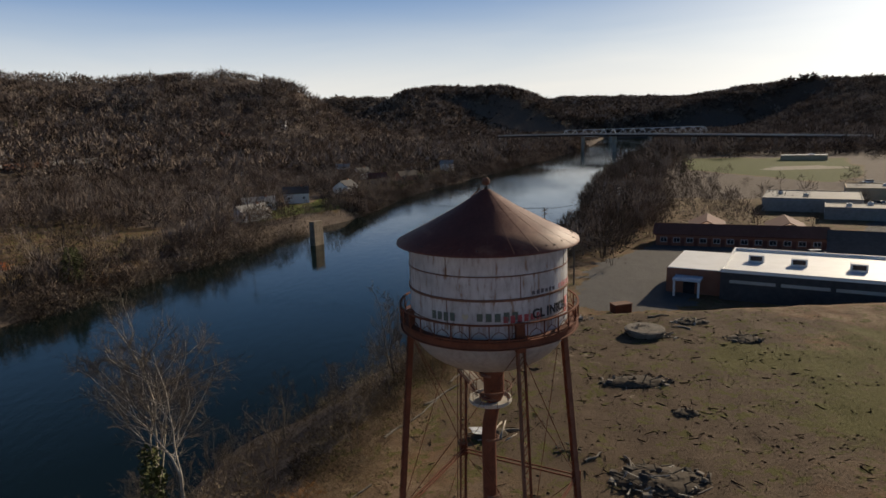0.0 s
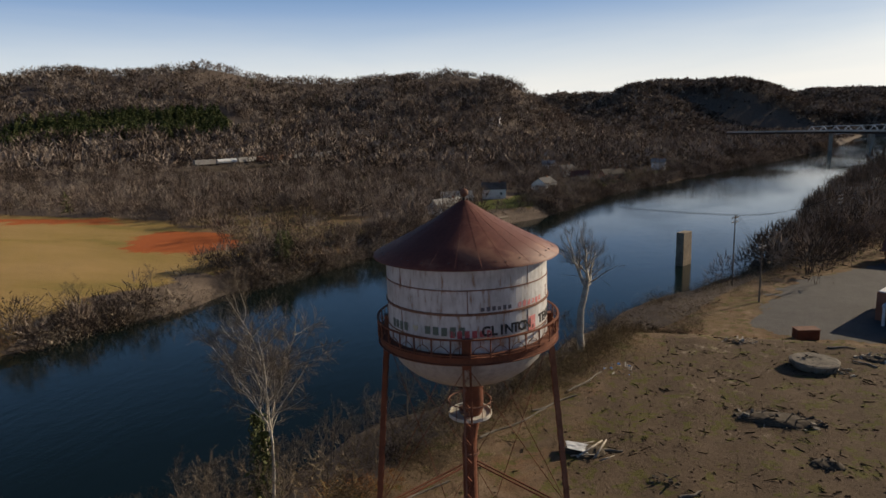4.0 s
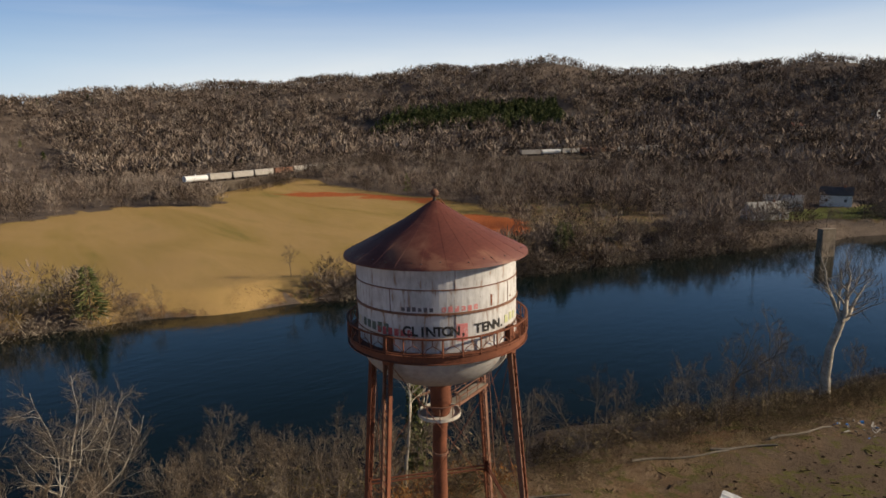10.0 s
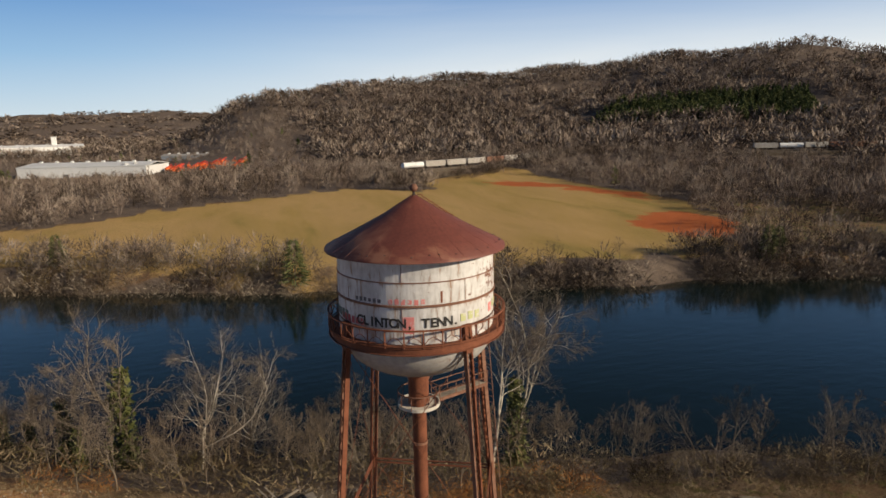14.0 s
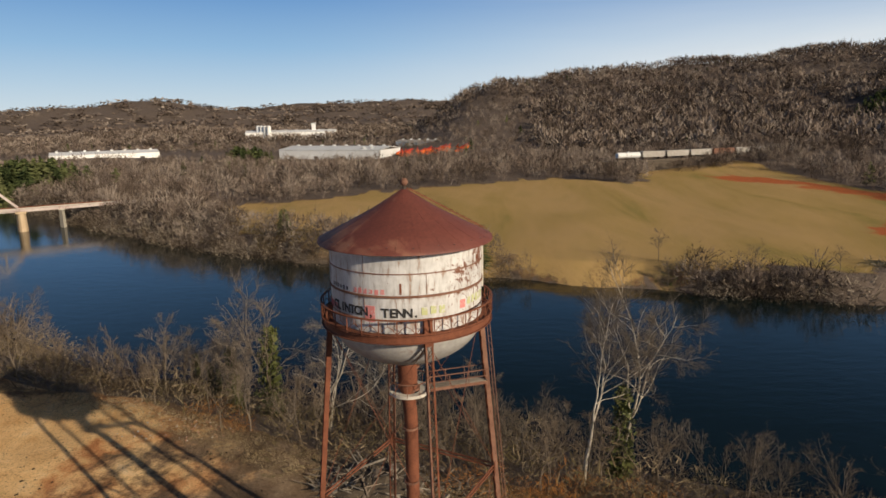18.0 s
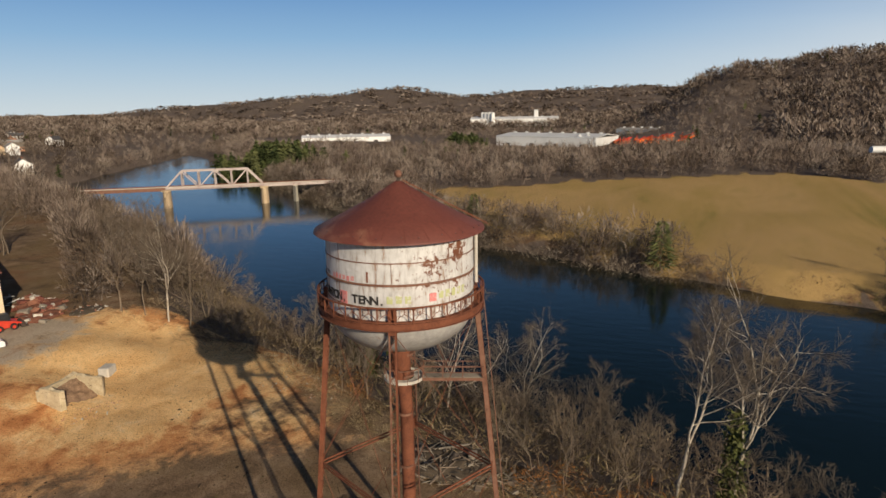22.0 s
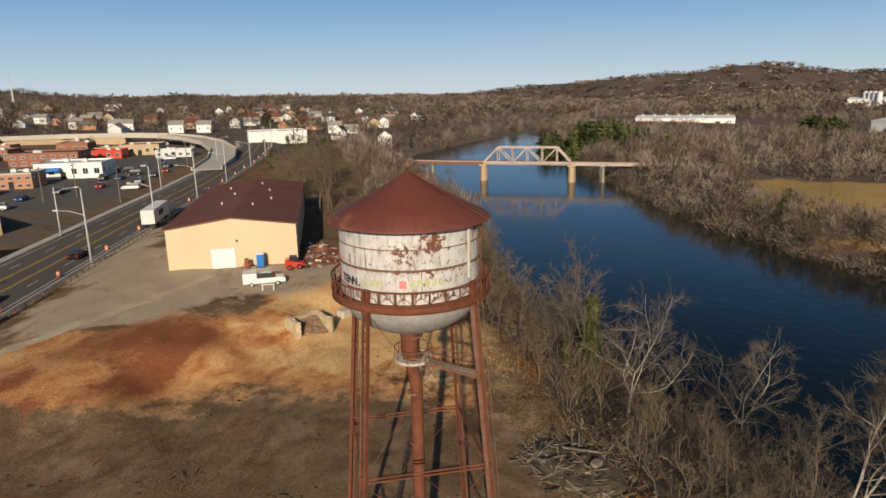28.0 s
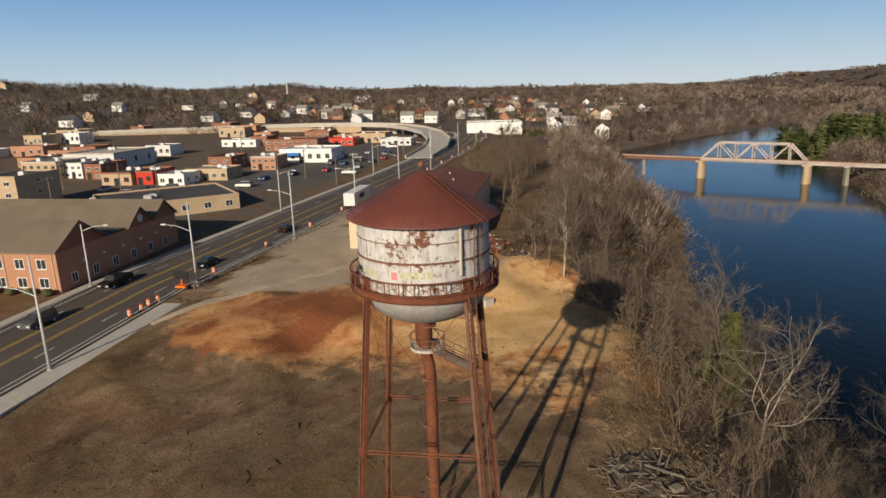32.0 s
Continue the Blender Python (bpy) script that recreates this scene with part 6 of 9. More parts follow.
b0 = barrel(along(39, 46.9, 0.08))
for k in range(15):
    copy_thing(b0, Matrix.Translation(along(58 + 16 * k, 46.6 + 0.4 * (k % 2), 0.08)))
for d in ((41, 46.6), (43, 46.9), (44.5, 46.5)):
    copy_thing(b0, Matrix.Translation(along(*d, 0.08)))
p = along(50, 46.2, 0.06)
t = thing("message_sign", pose(p.x, p.y, p.z, 0, 0, GRID), "orange trailer with a dark message board by the road", "road sign")
part("board", boxm(-1.1, -0.08, 1.5, 1.1, 0.08, 2.7), M_BLACK, t)
part("mast", boxm(-0.08, -0.06, 0.5, 0.08, 0.06, 1.6), M_ORANGE, t)
part("trailer", boxm(-0.8, -0.6, 0.35, 0.8, 0.6, 0.65, bevel=0.04), M_ORANGE, t)
for s in (-1, 1):
    part("wheel", tube(bmesh.new(), (s * 0.85, 0, 0.3), (s * 1.0, 0, 0.3), 0.3, n=14), M_TYRE, t)


# ---- vehicles ----
PAINT = {k: mat("car_paint_" + k, c, tuple(min(1, v * 1.1 + 0.004) for v in c), 0.5, 0.25, 0.0, 0) for k, c in
         {"white": (0.72, 0.72, 0.71), "black": (0.012, 0.012, 0.013), "red": (0.35, 0.02, 0.02), "silver": (0.42, 0.43, 0.44), "blue": (0.03, 0.07, 0.22), "grey": (0.10, 0.105, 0.11), "tan": (0.35, 0.28, 0.2)}.items()}
M_LAMP_R = mat("red_tail_lens", (0.4, 0.01, 0.01), (0.45, 0.02, 0.02), 1, 0.3, 0, 0)
M_LAMP_W = mat("clear_lamp_lens", (0.7, 0.7, 0.68), (0.75, 0.75, 0.73), 1, 0.2, 0, 0)


def extrude_profile(prof, w, inset=0.0):
    """A body from a side profile in x, z; the top is narrower by inset on each side."""
    bm = bmesh.new()
    zs = [z for _, z in prof]
    lo, hi = min(zs), max(zs)
    f = lambda z: w / 2 - inset * (z - lo) / (hi - lo)
    a = [bm.verts.new((x, -f(z), z)) for x, z in prof]
    b = [bm.verts.new((x, f(z), z)) for x, z in prof]
    n = len(prof)
    bm.faces.new(a[::-1]); bm.faces.new(b)
    for k in range(n):
        bm.faces.new((a[k], a[(k + 1) % n], b[(k + 1) % n], b[k]))
    bmesh.ops.recalc_face_normals(bm, faces=bm.faces)
    bmesh.ops.bevel(bm, geom=list(bm.edges), offset=0.04, segments=1, affect="EDGES")
    return bm


def car(name, paint, label, group, kind="sedan"):
    t = thing(name, pose(0, 0, 0), label, "car" if kind != "pickup" else "pickup truck", group)
    P = PAINT[paint]
    if kind == "sedan":
        L, body = 4.6, [(-2.3, 0.3), (2.3, 0.3), (2.3, 0.62), (1.95, 0.82), (0.95, 0.95), (-1.55, 0.98), (-2.3, 0.9)]
        cab = [(-1.75, 0.94), (1.1, 0.94), (0.35, 1.42), (-1.05, 1.44)]
    elif kind == "suv":
        L, body = 4.8, [(-2.35, 0.35), (2.35, 0.35), (2.35, 0.8), (2.1, 1.0), (1.2, 1.1), (-2.3, 1.12)]
        cab = [(-2.3, 1.08), (1.3, 1.08), (0.7, 1.74), (-2.1, 1.76)]
    else:
        L, body = 5.8, [(-2.9, 0.45), (2.9, 0.45), (2.9, 0.95), (2.7, 1.1), (1.5, 1.18), (-2.9, 1.18)]
        cab = [(-0.9, 1.14), (1.65, 1.14), (1.1, 1.84), (-0.7, 1.86)]
    b = part("body", extrude_profile(body, 1.85, 0.06), P, t)
    part("cabin", extrude_profile(cab, 1.7, 0.2), M_GLASS, t, "dark tinted glass cabin")
    x0, x1, zt = cab[3][0], cab[2][0], cab[2][1]
    part("roof", boxm(x0 + 0.06, -0.62, zt - 0.05, x1 - 0.06, 0.62, zt + 0.03, bevel=0.03), P, t)
    for s in (-1, 1):
        for x in (-L * 0.3, L * 0.31):
            w = part("wheel", tube(bmesh.new(), (x, s * 0.72, 0.33), (x, s * 0.94, 0.33), 0.33, n=16), M_TYRE, t)
            part("rim", tube(bmesh.new(), (x, s * 0.935, 0.33), (x, s * 0.955, 0.33), 0.2, n=10), M_GALV, w)
        part("headlight", boxm(L / 2 - 0.12, s * 0.62 - 0.2, 0.62, L / 2 + 0.01, s * 0.62 + 0.2, 0.78), M_LAMP_W, t)
        part("taillight", boxm(-L / 2 - 0.01, s * 0.66 - 0.16, 0.7, -L / 2 + 0.08, s * 0.66 + 0.16, 0.88), M_LAMP_R, t)
    if kind == "pickup":
        part("bed_well", boxm(-2.75, -0.75, 0.9, -1.05, 0.75, 1.19), M_BLACK, t)
    return t


def park(t, x, y, turn, dz=0.0):
    t.matrix_world = pose(x, y, gz(x, y) + dz, 0, 0, turn)


def turn_of(d):
    return math.degrees(math.atan2(d.y, d.x))


for kind, col, s, n, back, lab in (("pickup", "black", 51, 57.6, 1, "black pickup truck driving on the road"), ("suv", "grey", 35, 56.6, 1, "dark grey car driving on the road"), ("sedan", "black", 61.5, 50.2, 1, "black car driving on the road"), ("sedan", "black", 86, 49.6, 0, "black car driving on the road")):
    c = car("car" if kind != "pickup" else "pickup_truck", col, lab, "cars on the road", kind)
    q = along(s, n, 0.085)
    c.matrix_world = pose(q.x, q.y, q.z, 0, 0, turn_of(RD) + (180 if back else 0))
models = [car("car", c, "%s parked car in the town" % l, "cars parked in the town", k) for c, l, k in (("white", "white", "suv"), ("silver", "silver", "sedan"), ("red", "dark red", "sedan"), ("black", "black", "suv"), ("blue", "dark blue", "sedan"), ("grey", "grey", "pickup"))]
SPOTS = [(-22, -172), (-27, -185), (-40, -205), (-30, -215), (-46, -232), (-20, -200), (10, -160), (16, -156), (22, -152), (28, -149), (34, -147), (14, -131.5), (17, -130.6), (20.5, -129.6), (24.5, -128.6), (30, -165), (24, -168), (36, -163), (41, -160), (47, -157), (52, -142), (56, -139), (60, -152), (-5, -178), (66, -135), (48, -172), (30, -186), (18, -190), (-24, -196), (-34, -196), (-52, -246), (-38, -226), (-16, -182), (-30, -205), (4, -172), (-44, -218)]
for k, (x, y) in enumerate(SPOTS):
    m = models[k % 6]
    q = pose(x, y, gz(x, y) + 0.02, 0, 0, GRID + (90 if k % 3 else 0) + (k * 13 % 7))
    if k < 6:
        m.matrix_world = q
    else:
        copy_thing(m, q)
for k, (x, y) in enumerate([(76, 124), (82, 121), (90, 140), (120, 205), (150, 232), (172, 280), (178, 286), (140, 210)]):
    copy_thing(models[(k * 5) % 6], pose(x, y, gz(x, y) + 0.02, 0, 0, 30 * k))

# parked lorry
p = Vector((-12.8, -112.6, 0)); p.z = gz(p.x, p.y)
lorry = thing("semi_trailer", pose(p.x, p.y, p.z, 0, 0, turn_of(RD)), "long white box trailer with its tractor on the gravel", "truck")
part("box", boxm(-0.2, -1.28, 1.15, 12.5, 1.28, 4.0, bevel=0.03), M_WHITE, lorry)
part("rear_door", boxm(-0.24, -1.2, 1.2, -0.2, 1.2, 3.95), M_GREYW, lorry)
for s in (-1, 1):
    part("side_panel", boxm(3.5, s * 1.285 - 0.006, 2.2, 7.5, s * 1.285 + 0.006, 3.3), M_ROOFDK, lorry, "dark rectangular marking on the side")
    for x in (1.2, 2.5, 10.2, 15.2):
        part("wheel", tube(bmesh.new(), (x, s * 0.75, 0.52), (x, s * 1.25, 0.52), 0.52, n=16), M_TYRE, lorry)
part("tractor", extrude_profile([(12.8, 0.6), (17.6, 0.6), (17.6, 1.7), (16.6, 1.9), (16.0, 3.2), (13.2, 3.7), (12.9, 3.6)], 2.4, 0.1), PAINT["white"], lorry)
part("windscreen", boxm(16.05, -0.95, 2.05, 16.5, 0.95, 2.95, bevel=0.1), M_GLASS, lorry)
part("chassis", boxm(0, -0.5, 0.75, 16, 0.5, 1.12), M_BLACK, lorry)

# ---- buildings ----
def window(parent, x, y, z, w, h, axis, out, m_frame=None, sill=False):
    """A window in a wall that runs along x or y: frame, pane and sill, standing out along `out`."""
    m_frame = m_frame or M_WHITE
    f, g = bmesh.new(), bmesh.new()

    def put(bm, u0, v0, u1, v1, d0, d1):
        if axis == "x":
            box(bm, x + u0, y + out * d0, z + v0, x + u1, y + out * d1, z + v1)
        else:
            box(bm, x + out * d0, y + u0, z + v0, x + out * d1, y + u1, z + v1)

    e = 0.09
    for a in ((-w / 2, -h / 2, -w / 2 + e, h / 2), (w / 2 - e, -h / 2, w / 2, h / 2), (-w / 2 + e, h / 2 - e, w / 2 - e, h / 2), (-w / 2 + e, -h / 2, w / 2 - e, -h / 2 + e), (-0.03, -h / 2 + e, 0.03, h / 2 - e)):
        put(f, *a, -0.05, 0.07)
    put(g, -w / 2 + e, -h / 2 + e, w / 2 - e, h / 2 - e, -0.04, 0.015)
    fo = part("window", f, m_frame, parent)
    part("pane", g, M_GLASS, fo)
    if sill:
        s = bmesh.new()
        put(s, -w / 2 - 0.1, -h / 2 - 0.12, w / 2 + 0.1, -h / 2, -0.02, 0.14)
        part("sill", s, M_CONC2, fo)


def door(parent, x, y, z, w, h, axis, out, m=None):
    b = bmesh.new()
    if axis == "x":
        box(b, x - w / 2, y - 0.05, z, x + w / 2, y + out * 0.06, z + h)
    else:
        box(b, x - 0.05, y - w / 2, z, x + out * 0.06, y + w / 2, z + h)
    d = part("door", b, m or M_GLASS, parent)
    return d


def flat_building(name, x, y, turn, w, d, h, wall, roof, label, rows=1, cols=4, side_cols=2, trim=None, parapet=0.5, units=2, cat="building", group="buildings of the town", seed=0):
    """A flat-roofed block, its front towards +y of its own axes; origin at the middle of the front foot."""
    R = random.Random(seed or int(abs(x * 7 + y * 3)))
    h = h * 0.76
    t = thing(name, pose(x, y, gz(x, y) - 0.1, 0, 0, turn), label, cat, group)
    part("wall", boxm(-w / 2, -d, -1.5, w / 2, 0, h), wall, t)
    part("roof", boxm(-w / 2 + 0.25, -d + 0.25, h, w / 2 - 0.25, -0.25, h + 0.06), roof, t)
    pr = bmesh.new()
    for a in ((-w / 2 - 0.05, -0.25, w / 2 + 0.05, 0.05), (-w / 2 - 0.05, -d - 0.05, w / 2 + 0.05, -d + 0.25), (-w / 2 - 0.05, -d + 0.25, -w / 2 + 0.25, -0.25), (w / 2 - 0.25, -d + 0.25, w / 2 + 0.05, -0.25)):
        box(pr, a[0], a[1], h + 0.003, a[2], a[3], h + parapet)
    part("parapet", pr, trim or wall, t)
    st = h / rows
    for r in range(rows):
        for k in range(cols):
            u = -w / 2 + w * (k + 0.5) / cols
            if r == 0 and k == cols // 2:
                door(t, u, 0, 0.1, min(1.6, w / cols * 0.6), 2.15, "x", 1)
            else:
                window(t, u, 0, st * r + st * 0.52, min(1.7, w / cols * 0.55), st * 0.42, "x", 1, trim)
        for k in range(side_cols):
            v = -d * (k + 0.5) / side_cols
            for s in (-1, 1):
                window(t, s * w / 2, v, st * r + st * 0.55, min(1.4, d / side_cols * 0.4), st * 0.36, "y", s, trim)
    for k in range(units):
        ux, uy = R.uniform(-w * 0.35, w * 0.35), R.uniform(-d * 0.8, -d * 0.2)
        u = part("roof_unit", boxm(ux - 0.8, uy - 0.6, h + 0.06, ux + 0.8, uy + 0.6, h + 1.0, bevel=0.05), M_GREYW, t)
        part("vent", boxm(ux - 0.4, uy - 0.3, h + 1.0, ux + 0.4, uy + 0.3, h + 1.15), M_GALV, u)
    return t


def house(x, y, turn, w, d, h, wall, roof, label, two=False):
    t = thing("house", pose(x, y, gz(x, y) - 0.2, 0, 0, turn), label, "house", "houses")
    gw = bmesh.new()
    ends = [[gw.verts.new((e * w / 2, yy, zz)) for yy, zz in ((-d / 2, -1.5), (d / 2, -1.5), (d / 2, h), (0, h + d * 0.34), (-d / 2, h))] for e in (-1, 1)]
    gw.faces.new(ends[0][::-1]); gw.faces.new(ends[1])
    for k in range(5):
        gw.faces.new((ends[0][k], ends[0][(k + 1) % 5], ends[1][(k + 1) % 5], ends[1][k]))
    part("wall", gw, wall, t)
    r = part("roof", gable(bmesh.new(), -w / 2, -d / 2, w / 2, d / 2, h - 0.1, h + d * 0.36), roof, t)
    part("chimney", boxm(w * 0.22, -0.4, h, w * 0.22 + 0.7, 0.3, h + d * 0.36 + 0.8), M_BRICK, r)
    for s in (-1, 1):
        for u in (-0.3, 0.3):
            window(t, w * u, s * d / 2, h * 0.55, 1.1, 1.3, "x", s)
    door(t, 0, d / 2, 0.2, 1.0, 2.1, "x", 1, M_WHITE)
    return t


# warehouse on the site
wh = thing("warehouse", pose(-24.6, -68.2, 1.35, 0, 0, GRID), "cream sheet-metal warehouse with low brown gable roof", "warehouse")
W, D, H = 19.4, 47.0, 6.7
part("wall", boxm(0, -D, -2, W, 0, H), M_CREAM, wh)
gw = bmesh.new()
a, b = ([gw.verts.new((u, yy, v)) for u, v in ((0, H), (W, H), (W / 2, H + 1.35))] for yy in (0, -D))
gw.faces.new(a); gw.faces.new(b[::-1])
for k in range(3):
    gw.faces.new((a[k], b[k], b[(k + 1) % 3], a[(k + 1) % 3]))
part("gable", gw, M_CREAM, wh)
rf = part("roof", gable(bmesh.new(), 0, -D, W, 0, H - 0.02, H + 1.38, 0.35, 0.18, "y"), M_BROWNROOF, wh, "weathered brown metal roof")
for k in range(24):
    for s in (0, 1):
        yy = -D + 0.6 + k * (D - 1.2) / 23
        sb = bmesh.new()
        beam(sb, (-0.3 if s == 0 else W + 0.3, yy, H + 0.16 - 0.03), (W / 2, yy, H + 1.38 + 0.17), 0.05, 0.05)
        part("roof_rib", sb, M_BROWNROOF, rf)
for u, v in ((5, -20), (6, -30), (7.5, -12), (12, -25), (8, -38), (14, -35), (13, -15)):
    zz = H + 1.38 * (1 - abs(u - W / 2) / (W / 2)) + 0.15
    vt = part("roof_vent", tube(bmesh.new(), (u, v, zz - 0.1), (u, v, zz + 0.3), 0.13, n=10), M_GREYW, rf)
    part("cap", tube(bmesh.new(), (u, v, zz + 0.3), (u, v, zz + 0.42), 0.22, 0.12, n=10), M_GREYW, vt)
for k in range(38):
    part("wall_rib", boxm(0.25 + k * (W - 0.5) / 37, 0.0, 0.0, 0.29 + k * (W - 0.5) / 37, 0.03, H - 0.05), M_CREAM, wh)
gd = part("roller_door", boxm(9.6, 0, 0.1, 12.9, 0.06, 3.2), M_WHITE, wh, "white roll-up door")
for k in range(8):
    part("slat", boxm(9.7, 0.06, 0.2 + k * 0.37, 12.8, 0.085, 0.5 + k * 0.37), M_WHITE, gd)
part("door_frame", box(box(boxm(9.4, 0, 0, 9.6, 0.1, 3.4), 12.9, 0, 0, 13.1, 0.1, 3.4), 9.6, 0, 3.2, 12.9, 0.1, 3.4), M_GREYW, wh)
part("wall_light", boxm(8.9, 0, 4.4, 9.2, 0.3, 4.6), M_BLACK, wh)

# long brick building with gables beside the road
bb = thing("brick_building", pose(*(RD * 47 + RN * 63.4).to_2d(), 0.75, 0, 0, GRID), "red brick building with several brown shingle gables beside the road", "building")
# own axes: x away from the road, y against the road's run
part("wall", boxm(0, -30, -1.5, 34, 0, 6.0), M_BRICK2, bb, "orange brick wall")
for y1, y0, h in ((0, -10.5, 3.6), (-16.5, -23.0, 3.0), (-23.2, -30, 3.0)):
    part("roof", gable(bmesh.new(), 0, y0, 34, y1, 6.0, 6.0 + h, 0.35, 0.25, "x"), M_SHINGLE, bb)
    gw = bmesh.new()
    a, b = ([gw.verts.new((xx, yy, zz)) for yy, zz in ((y0, 6.0), (y1, 6.0), ((y0 + y1) / 2, 6.0 + h))] for xx in (0.02, 34.0))
    gw.faces.new(a[::-1]); gw.faces.new(b)
    for k in range(3):
        gw.faces.new((a[k], a[(k + 1) % 3], b[(k + 1) % 3], b[k]))
    part("gable_wall", gw, M_BRICK, bb)
part("flat_roof", boxm(0.3, -16.5, 6.0, 33.7, -10.9, 6.25), M_ROOFDK, bb)
part("round_vent", tube(bmesh.new(), (-0.03, -19.75, 7.2), (0.05, -19.75, 7.2), 0.7, n=20), M_GREYW, bb)
for u in (12, 20, 27):
    part("roof_unit", boxm(u, -15, 6.25, u + 2.2, -13, 7.2, bevel=0.08), M_GREYW, bb)
for k in range(9):
    window(bb, 2.5 + k * 3.6, 0, 1.6, 1.6, 1.5, "x", 1, None, True)
    window(bb, 2.5 + k * 3.6, 0, 4.4, 1.6, 1.5, "x", 1, None, True)
for k in range(6):
    window(bb, 0, -3 - k * 4.6, 1.7, 1.3, 1.6, "y", -1)
    part("wall_lamp", boxm(-0.25, -5.3 - k * 4.6, 3.6, 0, -5.0 - k * 4.6, 3.9), M_WHITE, bb)
for k in range(5):
    part("downpipe", boxm(0.6 + k * 8, 0, 0, 0.75 + k * 8, 0.12, 6), M_TAN, bb)
for k in range(7):
    q = RD * (45.6) + RN * (64.5 + 3 * k)
    sh = thing("shrub", pose(q.x, q.y, gz(q.x, q.y)), "clipped dark green shrub by the brick wall", "shrub", "shrubs by the brick building")
    bm = bmesh.new(); bmesh.ops.create_icosphere(bm, subdivisions=3, radius=0.75, matrix=Matrix.Diagonal((1, 1, 0.75, 1)) @ Matrix.Translation((0, 0, 0.7)))
    for v in bm.verts:
        v.co *= 1 + 0.22 * noise.noise(v.co * 4 + Vector((k, 0, 0)))
    part("leaves", bm, M_EVER, sh)

G = GRID
flat_building("shop_building", 25.0, -123.8, 15, 29, 23, 4.5, M_TAN, M_ROOFDK, "low tan masonry shop with dark flat roof", 1, 6, 3, None, 0.45, 2)
flat_building("old_block", 66, -147, G, 10, 14, 11, M_TAN, M_ROOFDK, "tall plain tan masonry block with dark side", 3, 2, 1, None, 0.5, 1)
flat_building("civic_building", 73, -206, G, 13, 14, 7.2, M_TAN, M_ROOFGR, "tan stone civic building with arched front", 2, 5, 3, M_CONC2)
flat_building("shopfront", 63, -205, G, 6.6, 14, 6.2, M_WHITE, M_ROOFGR, "narrow white two-storey shopfront", 2, 3, 2, M_GREYW)
flat_building("shopfront", 56, -199, G, 6.0, 13, 6.0, M_BRICK, M_ROOFDK, "narrow red brick two-storey shopfront", 2, 2, 2)
flat_building("hall", 62, -224, G, 20, 24, 7.5, M_GREYW, M_CONC2, "large pale hall with whitish low roof", 1, 5, 3, M_CONC2)
flat_building("shop_building", 46.5, -182, G, 10, 14, 4.6, M_TAN, M_ROOFDK, "yellow-tan low shop with dark roof", 1, 3, 3, M_BRICK)
flat_building("shopfront", 38.5, -180, G, 5.6, 12, 4.8, M_REDP, M_ROOFDK, "low red shopfront with dark roof", 1, 2, 2, M_BRICK)
flat_building("filling_station", 30.5, -174, G, 8.4, 9, 4.0, M_WHITE, M_ROOFGR, "low white station building with canopy", 1, 3, 2)
flat_building("shop_building", 21, -180, G, 14, 10, 4.2, M_TAN, M_ROOFGR, "long low tan masonry building", 1, 5, 2)
flat_building("shop_building", 17.5, -203, G, 8.5, 12, 5.6, M_BRICK, M_ROOFDK, "square red brick building", 2, 2, 2)
flat_building("office_building", 3.4, -196, G, 9, 10, 5.6, M_BRICK2, M_ROOFGR, "two-storey brick and tan office", 2, 4, 3, M_CONC2)
wb = flat_building("shop_building", -12, -210, G, 20, 14, 6.0, M_WHITE, M_GREYW, "long white store with white roof", 1, 6, 3, M_WHITE)
part("canopy", boxm(2, 0.1, 2.7, 10, 2.2, 3.7, bevel=0.05), M_BLUEP, wb, "bright blue canopy")
flat_building("shop_building", -10, -255, G, 24, 14, 6.2, M_BRICK, M_ROOFDK, "long dark red brick store block", 2, 7, 3)
flat_building("shop_building", -33, -270, G, 13, 10, 4.2, M_REDP, M_ROOFDK, "low red painted store", 1, 4, 2)
flat_building("shop_building", -48, -277, G, 16, 14, 5.6, M_TAN, M_BROWNROOF, "low store with dark brown roof", 1, 5, 3)
flat_building("shop_building", -56, -255, G, 14, 8, 3.6, M_GREYW, M_GREYW, "low white building with pale panels", 1, 5, 2)
flat_building("depot", -122, -302, G + 8, 30, 20, 8.0, M_WHITE, M_GREYW, "large windowless white block building", 1, 2, 1, M_WHITE, 0.4, 3)
rt = random.Random(5)
k = 0
while k < 26:
    x, y = rt.uniform(-70, 170), rt.uniform(-390, -225)
    if not bool(inside(np.array([x]), np.array([y]), TOWN)[0]) or (x < 30 and y > -262) or x + 0.5 * (y + 250) < -75:
        continue
    flat_building("shop_building", x, y, G, rt.uniform(8, 18), rt.uniform(8, 14), rt.choice((4, 4.5, 5.5, 6.5)), rt.choice((M_BRICK, M_TAN, M_WHITE, M_BRICK2, M_GREYW)), rt.choice((M_ROOFDK, M_ROOFGR, M_ROOFDK)), "low flat-roofed building in the town centre", 1, 4, 0, None, 0.4, 1)
    k += 1
HOUSES = [house(-600 - 20 * k, -900, 0, w, d, h, wl, rf_, lab) for k, (w, d, h, wl, rf_, lab) in enumerate((
    (11, 8, 4.5, M_WHITE, M_ROOFDK, "white clapboard house with dark roof"), (12, 8, 3.2, M_BRICK2, M_SHINGLE, "low brick house with brown roof"), (9, 7, 5.2, M_WHITE, M_ROOFGR, "white two-storey house with grey roof"),
    (13, 8, 3.0, M_GREYW, M_ROOFGR, "low grey-white house with pale roof"), (10, 8, 4.2, M_TAN, M_BROWNROOF, "tan house with brown roof")))]
R1 = random.Random(31)
n_h = 0
